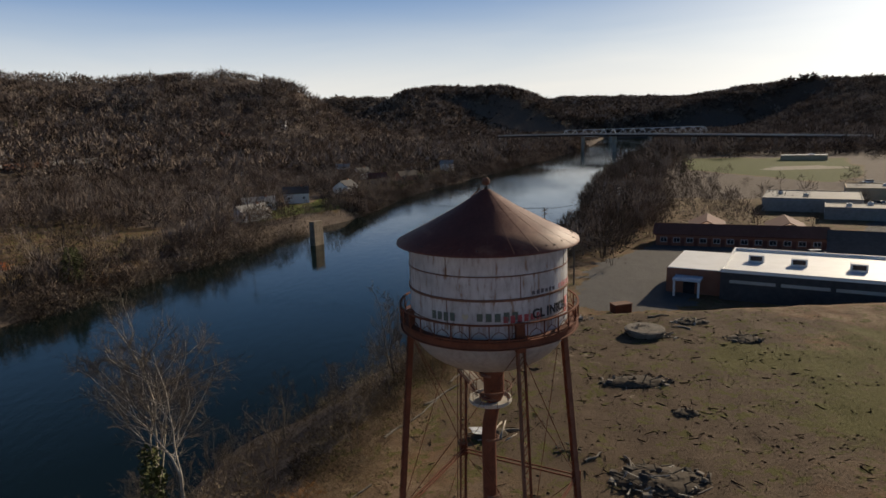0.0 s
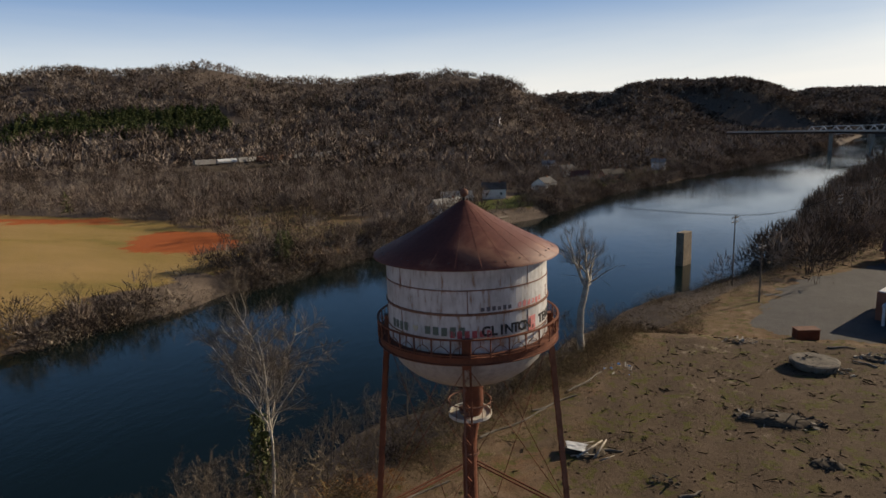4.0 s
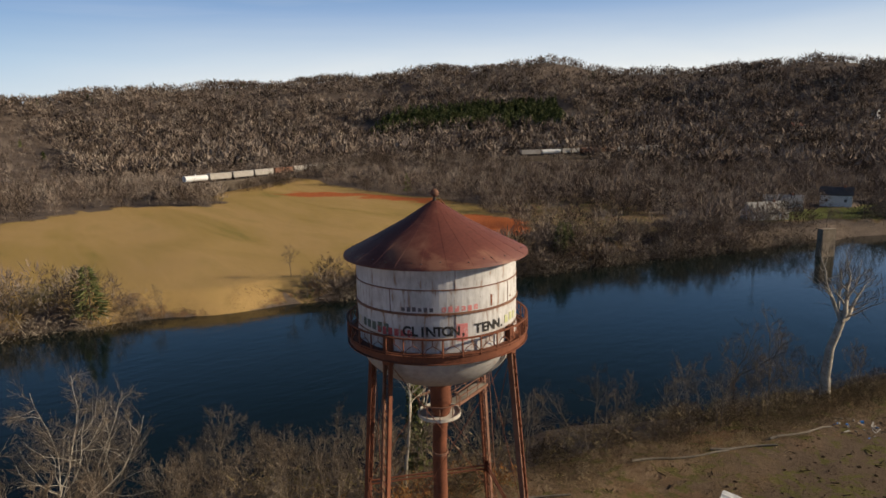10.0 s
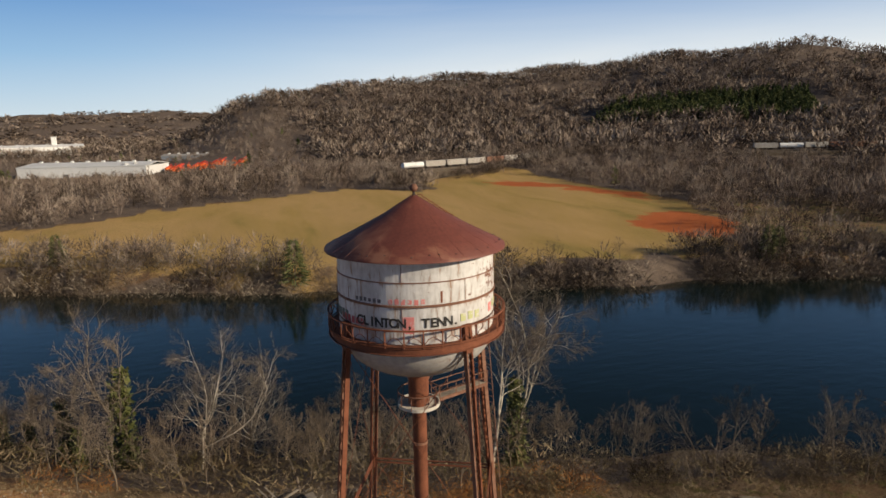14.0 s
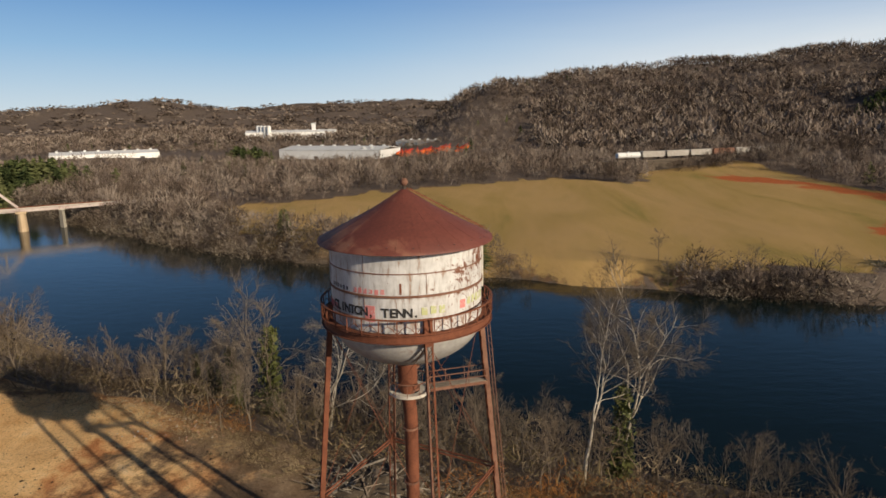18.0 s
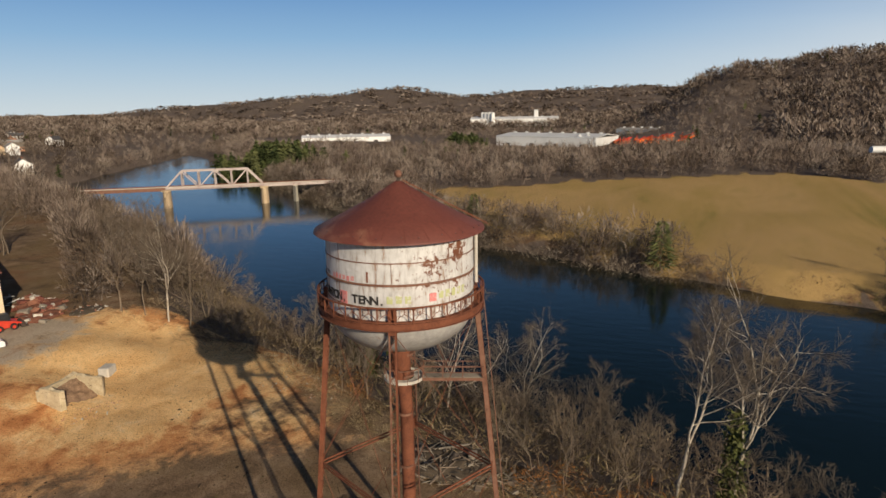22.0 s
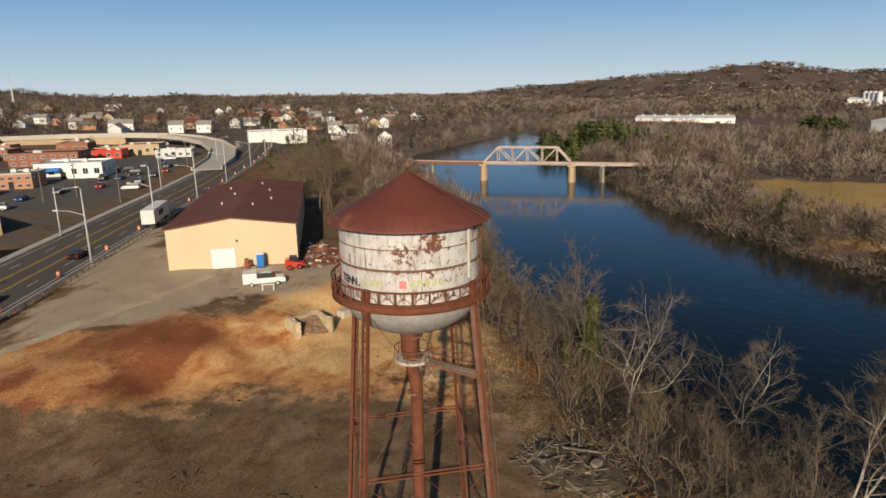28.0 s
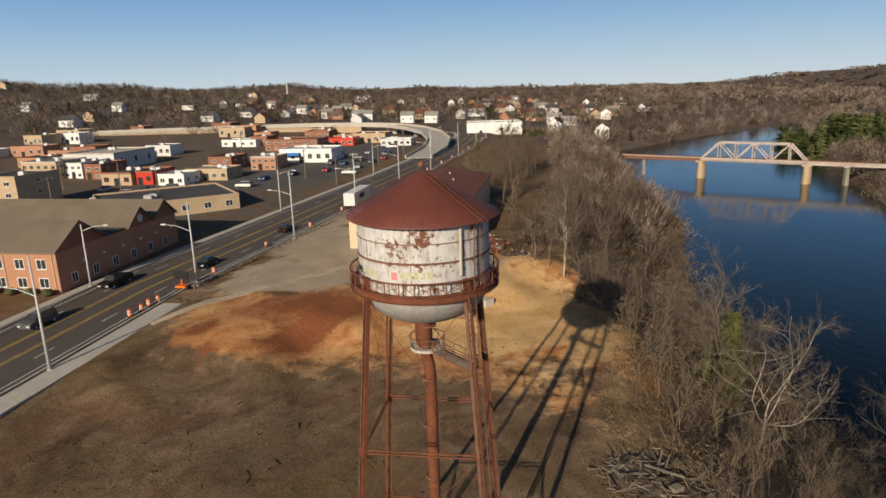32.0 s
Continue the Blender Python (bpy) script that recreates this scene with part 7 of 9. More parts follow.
while n_h < 100:
    a, d = radians(R1.uniform(146, 181) if R1.random() < 0.86 else R1.uniform(181, 205)), R1.uniform(330, 900)
    x, y = -math.sin(a) * d, math.cos(a) * d
    if not dry(np.array([x]), np.array([y]), 14)[0] or (inside(np.array([x]), np.array([y]), TOWN)[0] and d < 420):
        continue
    q = pose(x, y, gz(x, y) - 0.2, 0, 0, R1.choice((0, 90, 180, 270)) + G + R1.uniform(-9, 9))
    h = HOUSES[n_h % 5]
    if n_h < 5:
        h.matrix_world = q
    else:
        copy_thing(h, q)
    n_h += 1
for k, (x, y, r) in enumerate([(-87, 262, 20), (-88, 207, 60), (-48, 363, 35), (-62, 340, 10), (-28, 440, 0), (-70, 290, 75), (-95, 235, 30), (-171, 628, 20), (-150, 600, 50), (-210, 640, 0), (-120, 500, 30), (-60, 470, 15), (40, 640, 40), (-240, 560, 70), (-100, 420, 20), (-80, 385, 60),
                               (60, 270, 20), (75, 310, 50), (210, 560, 10), (260, 640, 40), (330, 600, 0), (300, 700, 30), (380, 720, 60), (240, 760, 20), (420, 640, 45), (180, 700, 10), (450, 800, 20), (-180, -420, 30), (-205, -450, 10), (-150, -440, 50), (-330, -470, 20), (-300, -520, 70)]):
    copy_thing(HOUSES[(k * 3) % 5], pose(x, y, gz(x, y) - 0.2, 0, 0, r))

# white-roofed commercial building north of the site, motel and sheds behind it
cb = thing("commercial_building", pose(33.2, 92.6, -5.1, 0, 0, GRID), "brick commercial building with bright white flat roof", "building")
part("wall", boxm(0, 0, -1, 9.5, 17, 4.6), M_BRICK, cb)
# this front stands in shadow; the wall is coloured dark for that
part("main_wall", boxm(9.5, -2.0, -1, 52, 19, 5.0), M_ROOFDK, cb, "front wall, its shade put into a dark colour")
part("roof", boxm(0.15, 0.15, 4.6, 9.4, 16.9, 4.75), M_WHITE, cb, "white membrane roof")
part("main_roof", boxm(9.8, -1.7, 5.0, 51.8, 18.8, 5.08), M_WHITE, cb, "white membrane roof")
pr = bmesh.new()
for a in ((9.5, -2.0, 52, -1.7), (9.5, 18.8, 52, 19.1), (9.5, -1.7, 9.8, 18.8)):
    box(pr, a[0], a[1], 5.003, a[2], a[3], 5.6)
part("parapet", pr, M_WHITE, cb)
for k in range(5):
    part("wall_stripe", boxm(11 + k * 8.0, -2.06, 3.2, 18.2 + k * 8.0, -2.0, 3.75), M_CONC2, cb, "pale band panel")
for u, v in ((13, 8), (20, 7), (29, 6), (38, 10), (41, 4)):
    q = part("roof_unit", boxm(u, v, 5.08, u + 2.6, v + 1.8, 6.4, bevel=0.06), M_GREYW, cb)
    part("grille", boxm(u + 0.3, v - 0.03, 5.4, u + 2.3, v, 6.2), M_IRON, q)
po = part("porch_roof", boxm(1.6, -3.2, 3.0, 6.4, 0, 3.5, bevel=0.1), mat("blue_white_metal", (0.42, 0.52, 0.62), (0.52, 0.62, 0.72), 0.4, 0.5, 0, 0), cb, "pale blue porch roof")
for u in (1.9, 6.1):
    part("column", boxm(u - 0.18, -3.0, -0.8, u + 0.18, -2.65, 3.0), M_WHITE, po)
door(cb, 4.0, 0, 0, 2.0, 2.3, "x", -1)
for k in range(3):
    window(cb, 0, 3 + k * 5, 2.2, 1.6, 1.6, "y", -1)
ub = thing("gabled_hall", pose(66, 100, -5.4, 0, 0, GRID), "dark gabled building behind the commercial roof", "building")
part("wall", boxm(0, 0, -1, 20, 16, 5), M_ROOFDK, ub)
part("roof", gable(bmesh.new(), 0, 0, 20, 16, 5, 8.5, 0.5, 0.3, "x"), M_ROOFDK, ub)
mo = thing("motel", pose(45, 146, -6.6, 0, 0, GRID + 8), "long low brick motel with brown shingle roof", "motel")
part("wall", boxm(0, 0, -1, 40, 9, 3.0), M_BRICK, mo)
part("roof", gable(bmesh.new(), 0, 0, 40, 9, 3.0, 5.2, 0.8, 0.2, "x"), M_BROWNROOF, mo)
for k in range(12):
    window(mo, 2.0 + k * 3.25, 0, 1.6, 1.7, 1.3, "x", -1)
    door(mo, 3.5 + k * 3.25, 0, 0, 0.9, 2.1, "x", -1, M_BROWNROOF)
for u in (8, 28):
    part("rear_wing", boxm(u, 9, -1, u + 9, 24, 3.0), M_BRICK, mo)
    part("wing_roof", gable(bmesh.new(), u, 9, u + 9, 24, 3.0, 5.4, 0.5, 0.2, "y"), M_BROWNROOF, mo)
for nm, x, y, w, d, h, wl, rf_, lab in (("shed", 122, 222, 30, 26, 6, M_ROOFGR, M_ROOFGR, "long grey metal shed"), ("shed", 124, 188, 26, 12, 5, M_ROOFGR, M_CONC2, "low grey industrial shed with pale roof"), ("shed", 136, 174, 16, 10, 4, M_ROOFGR, M_ROOFGR, "small low grey industrial shed"), ("shed", 236, 470, 30, 12, 5, M_TAN, M_WHITE, "field house with white roof"), ("shed", 160, 240, 30, 20, 6, M_TAN, M_ROOFDK, "tan industrial building with dark roof")):
    flat_building(nm, x, y, GRID, w, d, h, wl, rf_, lab, 1, 5, 2, None, 0.3, 2, "shed", "sheds north of the site")

# plant across the river
def big_shed(name, x, y, z, turn, w, d, h, wall, roof, label, doors=4):
    t = thing(name, pose(x, y, z, 0, 0, turn), label, "industrial building", "plant buildings across the river")
    part("wall", boxm(-w / 2, -d / 2, -3, w / 2, d / 2, h), wall, t)
    part("roof", gable(bmesh.new(), -w / 2, -d / 2, w / 2, d / 2, h, h + d * 0.05, 0.3, 0.4, "x"), roof, t)
    for k in range(doors):
        u = -w / 2 + w * (k + 0.5) / doors
        part("dock_door", boxm(u - 2, -d / 2 - 0.1, 0.5, u + 2, -d / 2 + 0.05, 4.5), M_ROOFDK, t)
    for k in range(8):
        u = -w / 2 + w * (k + 0.5) / 8
        part("roof_vent", boxm(u - 1, -1, h + d * 0.05 + 0.2, u + 1, 1, h + d * 0.05 + 1.4), M_GREYW, t)
    return t


big_shed("factory", -520, -112, -8.5, 75, 92, 44, 9.5, M_GREYW, M_GREYW, "large pale grey metal factory hall across the river")
big_shed("storage_shed", -540, -330, -8.5, 122, 86, 40, 7, M_WHITE, M_WHITE, "long white storage building across the river", 3)
big_shed("processing_plant", -930, -270, -4, 105, 130, 50, 11, M_WHITE, M_WHITE, "distant white processing plant", 5)
big_shed("low_hall", -640, -42, -4, 80, 70, 24, 6, mat("blue_grey_metal", (0.16, 0.20, 0.25), (0.22, 0.26, 0.31), 0.1, 0.6, 0, 0), M_ROOFGR, "long low blue-grey hall", 3)
for k in range(4):
    t = thing("silo", pose(-905 + 4 * k, -312 + 6.5 * k, -4), "tall white storage silo at the plant", "silo", "silos at the plant")
    part("shell", tube(bmesh.new(), (0, 0, 0), (0, 0, 20), 3.0, n=20), M_WHITE, t)
    part("cone", tube(bmesh.new(), (0, 0, 20), (0, 0, 21.5), 3.1, 0.5, n=20), M_GREYW, t)
t = thing("chimney_tower", pose(-935, -238, -4), "white square tower at the plant", "tower")
part("shaft", boxm(-2.5, -2.5, 0, 2.5, 2.5, 23), M_WHITE, t)
part("cap", boxm(-3, -3, 23, 3, 3, 24), M_GREYW, t)
for k in range(2):
    t = thing("silo", pose(-497 - 3 * k, -88 + 6 * k, -8.5), "grey steel silo beside the factory", "silo")
    part("shell", tube(bmesh.new(), (0, 0, 0), (0, 0, 11), 2.2, n=16), M_GALV, t)
    part("cone", tube(bmesh.new(), (0, 0, 11), (0, 0, 12.5), 2.3, 0.3, n=16), M_GALV, t)
lift0 = None
R2 = random.Random(8)
for k in range(46):
    x, y = -500 + R2.uniform(-28, 28), -28 + R2.uniform(-34, 26)
    m = pose(x, y, gz(x, y) + 0.1, 0, 0, R2.uniform(0, 180))
    if lift0 is None:
        lift0 = thing("machine", m, "orange-red plant machine parked in the yard", "machine", "machines in the yard")
        part("chassis", boxm(-2.2, -1.1, 0.5, 2.2, 1.1, 2.2, bevel=0.1), M_ORANGE, lift0)
        part("boom", beam(bmesh.new(), (-1.5, 0, 2.2), (3.5, 0, 4.2), 0.5), M_REDP, lift0)
        for u in (-1.5, 1.5):
            for s in (-1, 1):
                part("wheel", tube(bmesh.new(), (u, s * 0.9, 0.5), (u, s * 1.25, 0.5), 0.5, n=10), M_TYRE, lift0)
    else:
        copy_thing(lift0, m)

# ---- old stone piers in the river ----
M_PIER = mat("brown_weathered_stone", (0.15, 0.115, 0.082), (0.31, 0.25, 0.185), 0.5, 0.9, 0, 0.4, 8, (0.09, 0.07, 0.05), 0.58)


def stone_pier(x, y, turn, top, w, d, label):
    t = thing("bridge_pier", pose(x, y, -12.5, 0, 0, turn), label, "bridge pier", "old bridge piers")
    R = random.Random(int(x * 10))
    n = 17
    hh = (top + 12.5) / n
    part("core", boxm(-w / 2 + 0.12, -d / 2 + 0.12, 0, w / 2 - 0.12, d / 2 - 0.12, top + 12.4), M_PIER, t)
    for r in range(n):
        tap = 1.0 - 0.10 * r / n
        k = 0 if r % 2 else 1
        cuts = [-w / 2, -w / 4 - 0.3 * k, w * 0.02 + 0.3 * k, w / 4 + 0.2, w / 2]
        for a, b in zip(cuts, cuts[1:]):
            for s in (-1, 1):
                j = R.uniform(-0.03, 0.04)
                part("stone", boxm((a + 0.02) * tap, s * (d / 2 + j) * tap, r * hh + 0.02, (b - 0.02) * tap, s * (d / 2 - 0.45) * tap, (r + 1) * hh, bevel=0.03), M_PIER, t)
        for s in (-1, 1):
            j = R.uniform(-0.03, 0.04)
            part("stone", boxm(s * (w / 2 + j + 0.01) * tap, (-d / 2 + 0.47) * tap, r * hh + 0.02, s * (w / 2 - 0.4) * tap, (d / 2 - 0.47) * tap, (r + 1) * hh, bevel=0.03), M_PIER, t)
    part("cap", boxm(-w / 2 * 0.95, -d / 2 * 0.95, top + 12.4, w / 2 * 0.95, d / 2 * 0.95, top + 12.75, bevel=0.08), M_PIER, t)


stone_pier(-55.2, 176, 66, -2.4, 4.6, 2.2, "weathered stone pier of a vanished bridge in the river")
stone_pier(2.0, 151.4, 66, -1.6, 4.6, 2.2, "tall weathered stone pier standing in the river")

# ---- railway truss bridge ----
M_TRUSS = mat("faded_pink_white_steel", (0.36, 0.27, 0.25), (0.52, 0.46, 0.43), 0.15, 0.75, 0, 0.1, 12, (0.20, 0.09, 0.06), 0.58)
rb = thing("railway_bridge", pose(0, 0, 0), "pale rusty steel railway truss bridge on concrete piers", "bridge")
RB, RBN = Vector((-0.607, 0.795, 0)), Vector((0.795, 0.607, 0))
RB0 = Vector((-164.3, -184.8, -2.4))
def rbp(u, v, z):
    return RB0 + RB * u + RBN * v + Vector((0, 0, z))
L_T, N_T, H_T = 37.0, 6, 6.5
for s in (-2.3, 2.3):
    P_ = L_T / N_T
    part("bottom_chord", beam(bmesh.new(), rbp(0, s, 0), rbp(L_T, s, 0), 0.5, 0.6), M_TRUSS, rb)
    part("top_chord", beam(bmesh.new(), rbp(P_, s, H_T), rbp(L_T - P_, s, H_T), 0.5, 0.5), M_TRUSS, rb)
    for a, b in ((0, P_), (L_T, L_T - P_)):
        part("end_post", beam(bmesh.new(), rbp(a, s, 0), rbp(b, s, H_T), 0.5, 0.5), M_TRUSS, rb)
    for k in range(1, N_T):
        part("vertical", beam(bmesh.new(), rbp(k * P_, s, 0), rbp(k * P_, s, H_T), 0.35, 0.4), M_TRUSS, rb)
    for k in range(1, N_T - 1):
        za, zb = (H_T, 0) if k % 2 else (0, H_T)
        part("diagonal", beam(bmesh.new(), rbp(k * P_, s, za), rbp((k + 1) * P_, s, zb), 0.34, 0.4), M_TRUSS, rb)
for k in range(1, N_T):
    part("sway_beam", beam(bmesh.new(), rbp(k * L_T / N_T, -2.3, H_T), rbp(k * L_T / N_T, 2.3, H_T), 0.3, 0.5), M_TRUSS, rb)
    if k < N_T - 1:
        part("lateral", beam(bmesh.new(), rbp(k * L_T / N_T, -2.3, H_T), rbp((k + 1) * L_T / N_T, 2.3, H_T), 0.2, 0.2), M_TRUSS, rb)
for a, b in ((-110, -36.6), (-36.6, -23.2), (-23.2, 0), (0, L_T), (L_T, 49.3), (49.3, 70), (70, 84)):
    part("girder", beam(bmesh.new(), rbp(a, 0, -0.3), rbp(b, 0, -0.3), 3.6, 1.4 if b <= 0 else 1.0), M_RUST2 if b <= 0 else M_TRUSS, rb)
    part("deck", beam(bmesh.new(), rbp(a, 0, 0.45), rbp(b, 0, 0.45), 4.0, 0.25), M_CONC2, rb)
for s in (-0.75, 0.75):
    part("rail", beam(bmesh.new(), rbp(-110, s, 0.66), rbp(84, s, 0.66), 0.08, 0.16), M_RUST, rb)
for k in range(63):
    pk = part("sleeper", beam(bmesh.new(), rbp(-105 + 3 * k, -1.3, 0.6), rbp(-105 + 3 * k, 1.3, 0.6), 0.16, 0.22), M_WOODPOLE, rb)
for u, w in ((-60, 2.4), (-36.6, 3.6), (-23.2, 1.5), (0, 3.4), (L_T, 3.4), (49.3, 2.0), (70, 2.0)):
    t = bmesh.new()
    q = rbp(u, 0, 0)
    zt = -1.0
    m = Matrix.Translation((q.x, q.y, 0)) @ Matrix.Rotation(math.atan2(RBN.y, RBN.x), 4, "Z")
    for a in (1,):
        c = bmesh.ops.create_cone(t, cap_ends=True, segments=4 if w < 3 else 14, radius1=w * 0.72, radius2=w * 0.56, depth=11.0, matrix=m @ Matrix.Translation((0, 0, -8.6)) @ Matrix.Diagonal((1.5, 0.75, 1, 1)))
        bmesh.ops.create_cube(t, size=1, matrix=m @ Matrix.Translation((0, 0, -3.35)) @ Matrix.Diagonal((w * 1.75, w * 0.95, 0.6, 1)))
    part("pier", t, M_TAN if w > 3 else M_CONC, rb, "tan concrete pier")

# ---- highway bridge far upstream, and a truss bridge behind it ----
hb = thing("highway_bridge", pose(0, 0, 0), "long grey girder highway bridge far along the river", "bridge")
HB = [Vector(p) for p in ((20, 830, 10.5), (118, 770, 10.5), (178, 690, 9.8), (255, 640, 7.5), (340, 600, 4.5), (430, 570, 1.0), (560, 540, -2.0))]
part("deck", ribbon(bmesh.new(), HB, 6, 0.6), M_CONC2, hb)
part("girder", ribbon(bmesh.new(), [p - Vector((0, 0, 0.62)) for p in HB], 4.5, 2.0), M_IRON, hb)
for s in (-1, 1):
    part("parapet", ribbon(bmesh.new(), [p + Vector((4.0 * s * 0.7, 5.5 * s * 0.8, 0.9)) for p in HB], 0.25, 0.9), M_CONC2, hb)
for a, b in zip(HB, HB[1:]):
    for f in (0.0, 0.5):
        q = a.lerp(b, f)
        part("pier", boxm(q.x - 1.6, q.y - 3.5, -13, q.x + 1.6, q.y + 3.5, q.z - 2.5), M_CONC, hb)
tb = thing("truss_bridge", pose(0, 0, 0), "pale steel truss bridge in the distance", "bridge")
A0, A1 = Vector((120, 1010, 2)), Vector((330, 960, 2))
part("deck", beam(bmesh.new(), A0, A1, 8, 1.5), M_GREYW, tb)
for s in (-4, 4):
    for k in range(15):
        f0, f1, fm = k / 15, (k + 1) / 15, (k + 0.5) / 15
        o = Vector((0, s, 0))
        tp = A0.lerp(A1, fm) + o + Vector((0, 0, 10))
        part("diagonal", beam(bmesh.new(), A0.lerp(A1, f0) + o, tp, 0.6), M_GREYW, tb)
        part("diagonal", beam(bmesh.new(), tp, A0.lerp(A1, f1) + o, 0.6), M_GREYW, tb)
    part("top_chord", beam(bmesh.new(), A0.lerp(A1, 0.03) + Vector((0, s, 10)), A0.lerp(A1, 0.97) + Vector((0, s, 10)), 0.7), M_GREYW, tb)
for f in (0.1, 0.35, 0.65, 0.9):
    q = A0.lerp(A1, f)
    part("pier", boxm(q.x - 2, q.y - 5, -13, q.x + 2, q.y + 5, 1), M_CONC, tb)

# ---- goods train on its bank ----
def emb(name, pts):
    tagged(part(name, ribbon(ribbon(bmesh.new(), pts, 3.2, 8.0), [p - Vector((0, 0, 1.2)) for p in pts], 6.0, 8.0), mat("ballast_stone", (0.075, 0.058, 0.043), (0.13, 0.105, 0.082), 0.3, 0.95), None), "grey ballast railway bank", "railway bank", kind="structure")


M_HOPPER = mat("dusty_pale_wagon", (0.27, 0.245, 0.22), (0.40, 0.38, 0.35), 0.08, 0.7, 0, 0.05, 10, (0.22, 0.15, 0.11), 0.6)
def wagon_kind(name, m, kind):
    t = thing(name, pose(0, 0, 0), {"hopper": "dusty pale grey hopper wagon in a goods train", "tank": "white tank wagon in a goods train", "box": "brown box wagon in a goods train"}[kind], "train wagon", "wagons of the goods train")
    if kind == "tank":
        part("tank", tube(bmesh.new(), (-7, 0, 2.6), (7, 0, 2.6), 1.5, n=16), m, t)
        part("dome", tube(bmesh.new(), (0, 0, 4.0), (0, 0, 4.6), 0.5, n=12), m, t)
    else:
        part("body", extrude_profile([(-6.6, 1.2), (6.6, 1.2), (7.2, 2.4), (7.2, 4.3), (-7.2, 4.3), (-7.2, 2.4)], 3.0, 0.0), m, t)
        for k in range(11):
            part("rib", boxm(-6.6 + k * 1.32, -1.56, 2.2, -6.5 + k * 1.32, 1.56, 4.25), m, t)
    for u in (-5, 5):
        b = part("bogie", boxm(u - 1.2, -1.1, 0.45, u + 1.2, 1.1, 1.0), M_IRON, t)
        for e in (-0.8, 0.8):
            part("wheel", tube(bmesh.new(), (u + e, -0.85, 0.46), (u + e, 0.85, 0.46), 0.46, n=12), M_IRON, b)
    part("frame", boxm(-7.4, -0.5, 0.9, 7.4, 0.5, 1.25), M_IRON, t)
    return t


K3 = [wagon_kind("hopper_wagon", M_HOPPER, "hopper"), wagon_kind("tank_wagon", M_GREYW, "tank"), wagon_kind("box_wagon", M_RUST2, "box")]
used = [False] * 3
for pts, order in (([(-314, 64, 2.4), (-328, 97, 2.6), (-346, 143, 2.9), (-368, 192, 3.2), (-386, 236, 3.6)], "1000200000"), ([(-316, 292, 7.6), (-300, 330, 7.7), (-285, 380, 7.8), (-271, 432, 7.9), (-262, 470, 8.0)], "0102200000")):
    pts = [Vector(p) for p in pts]
    emb("railway_bank", pts)
    cum = [0.0]
    for a, b in zip(pts, pts[1:]):
        cum.append(cum[-1] + (b - a).length)
    for k, o in enumerate(order):
        d = 22 + k * 15.6
        if d > cum[-1] - 6:
            break
        i = max(j for j in range(len(cum) - 1) if cum[j] <= d)
        f = (d - cum[i]) / (cum[i + 1] - cum[i])
        q, dr = pts[i].lerp(pts[i + 1], f), pts[i + 1] - pts[i]
        m = pose(q.x, q.y, q.z + 0.05, 0, 0, turn_of(dr))
        o = int(o)
        if used[o]:
            copy_thing(K3[o], m)
        else:
            K3[o].matrix_world, used[o] = m, True

# ---- utility poles and wires ----
def utility_pole(x, y, h, turn, arms, label="weathered wooden utility pole with cross-arms"):
    t = thing("utility_pole", pose(x, y, gz(x, y) - 0.5, 0, 0, turn), label, "utility pole", "utility poles")
    part("pole", tube(bmesh.new(), (0, 0, 0), (0, 0, h + 0.5), 0.17, 0.11, 8), M_WOODPOLE, t)
    for k in range(arms):
        z = h - 0.1 - 0.9 * k
        a = part("cross_arm", boxm(-1.3, -0.07, z, 1.3, 0.07, z + 0.14), M_WOODPOLE, t)
        for u in (-1.2, -0.5, 0.5, 1.2):
            part("insulator", tube(bmesh.new(), (u, 0, z + 0.14), (u, 0, z + 0.36), 0.06, 0.04, 8), M_GREYW, a)
    return Vector((x, y, gz(x, y) + h))


def wire(a, b, sag, n=16, r=0.012, off=0.0):
    pts = [a.lerp(b, k / n) - Vector((0, 0, sag * 4 * (k / n) * (1 - k / n) - off)) for k in range(n + 1)]
    bm = ribbon(bmesh.new(), pts, r, 2 * r)
    tagged(part("power_line", bm, M_WIRE, None), "thin dark overhead power line", "power line", "power lines")


P1 = utility_pole(13.0, 117.9, 14.6, 60, 2)
P2 = utility_pole(17.0, 99.0, 10.5, 60, 1)
P3 = utility_pole(37.0, 156.0, 15, 60, 3)
P4 = utility_pole(70, 250, 15, 60, 2)
P5 = utility_pole(-84.1, 194.1, 19, 40, 2, "tall grey utility pole across the river")
P6 = utility_pole(-102, 190, 13, 40, 1)
utility_pole(-74, -330, 12, 0, 1)
for o in (-1.1, -0.4, 0.4, 1.1):
    d = Vector((0.5 * o, 0.85 * o, 0))
    wire(P1 + d, P3 + d, 1.5); wire(P3 + d, P4 + d, 3.0); wire(P2 + d, P1 + d, 0.6)
    wire(P5 + d, P1 + d, 3.5, 24, 0.014)
for (x, y, h) in ((48, -120, 11), (40, -150, 11), (60, -178, 11), (10, -215, 11), (75, -120, 10), (0, -165, 9), (-15, -150, 9), (-8, -168, 9), (-35, -190, 9), (-50, -215, 9), (30, -140, 10)):
    utility_pole(x, y, h, 60, 1)
wire(along(-20, 43, 8), along(60, 43.5, 8.4), 1.4)
tw = thing("radio_mast", pose(-62, -1060, gz(-62, -1060)), "distant thin lattice radio mast", "radio mast")
for s in (0, 120, 240):
    part("leg", tube(bmesh.new(), (1.2 * math.cos(radians(s)), 1.2 * math.sin(radians(s)), 0), (0.4 * math.cos(radians(s)), 0.4 * math.sin(radians(s)), 44), 0.18, n=4), M_GALV, tw)
part("bracing", lathe(bmesh.new(), [(1.0, 6), (1.05, 6.3), (0.9, 14), (0.95, 14.3), (0.7, 28), (0.75, 28.3)], 3), M_GALV, tw)

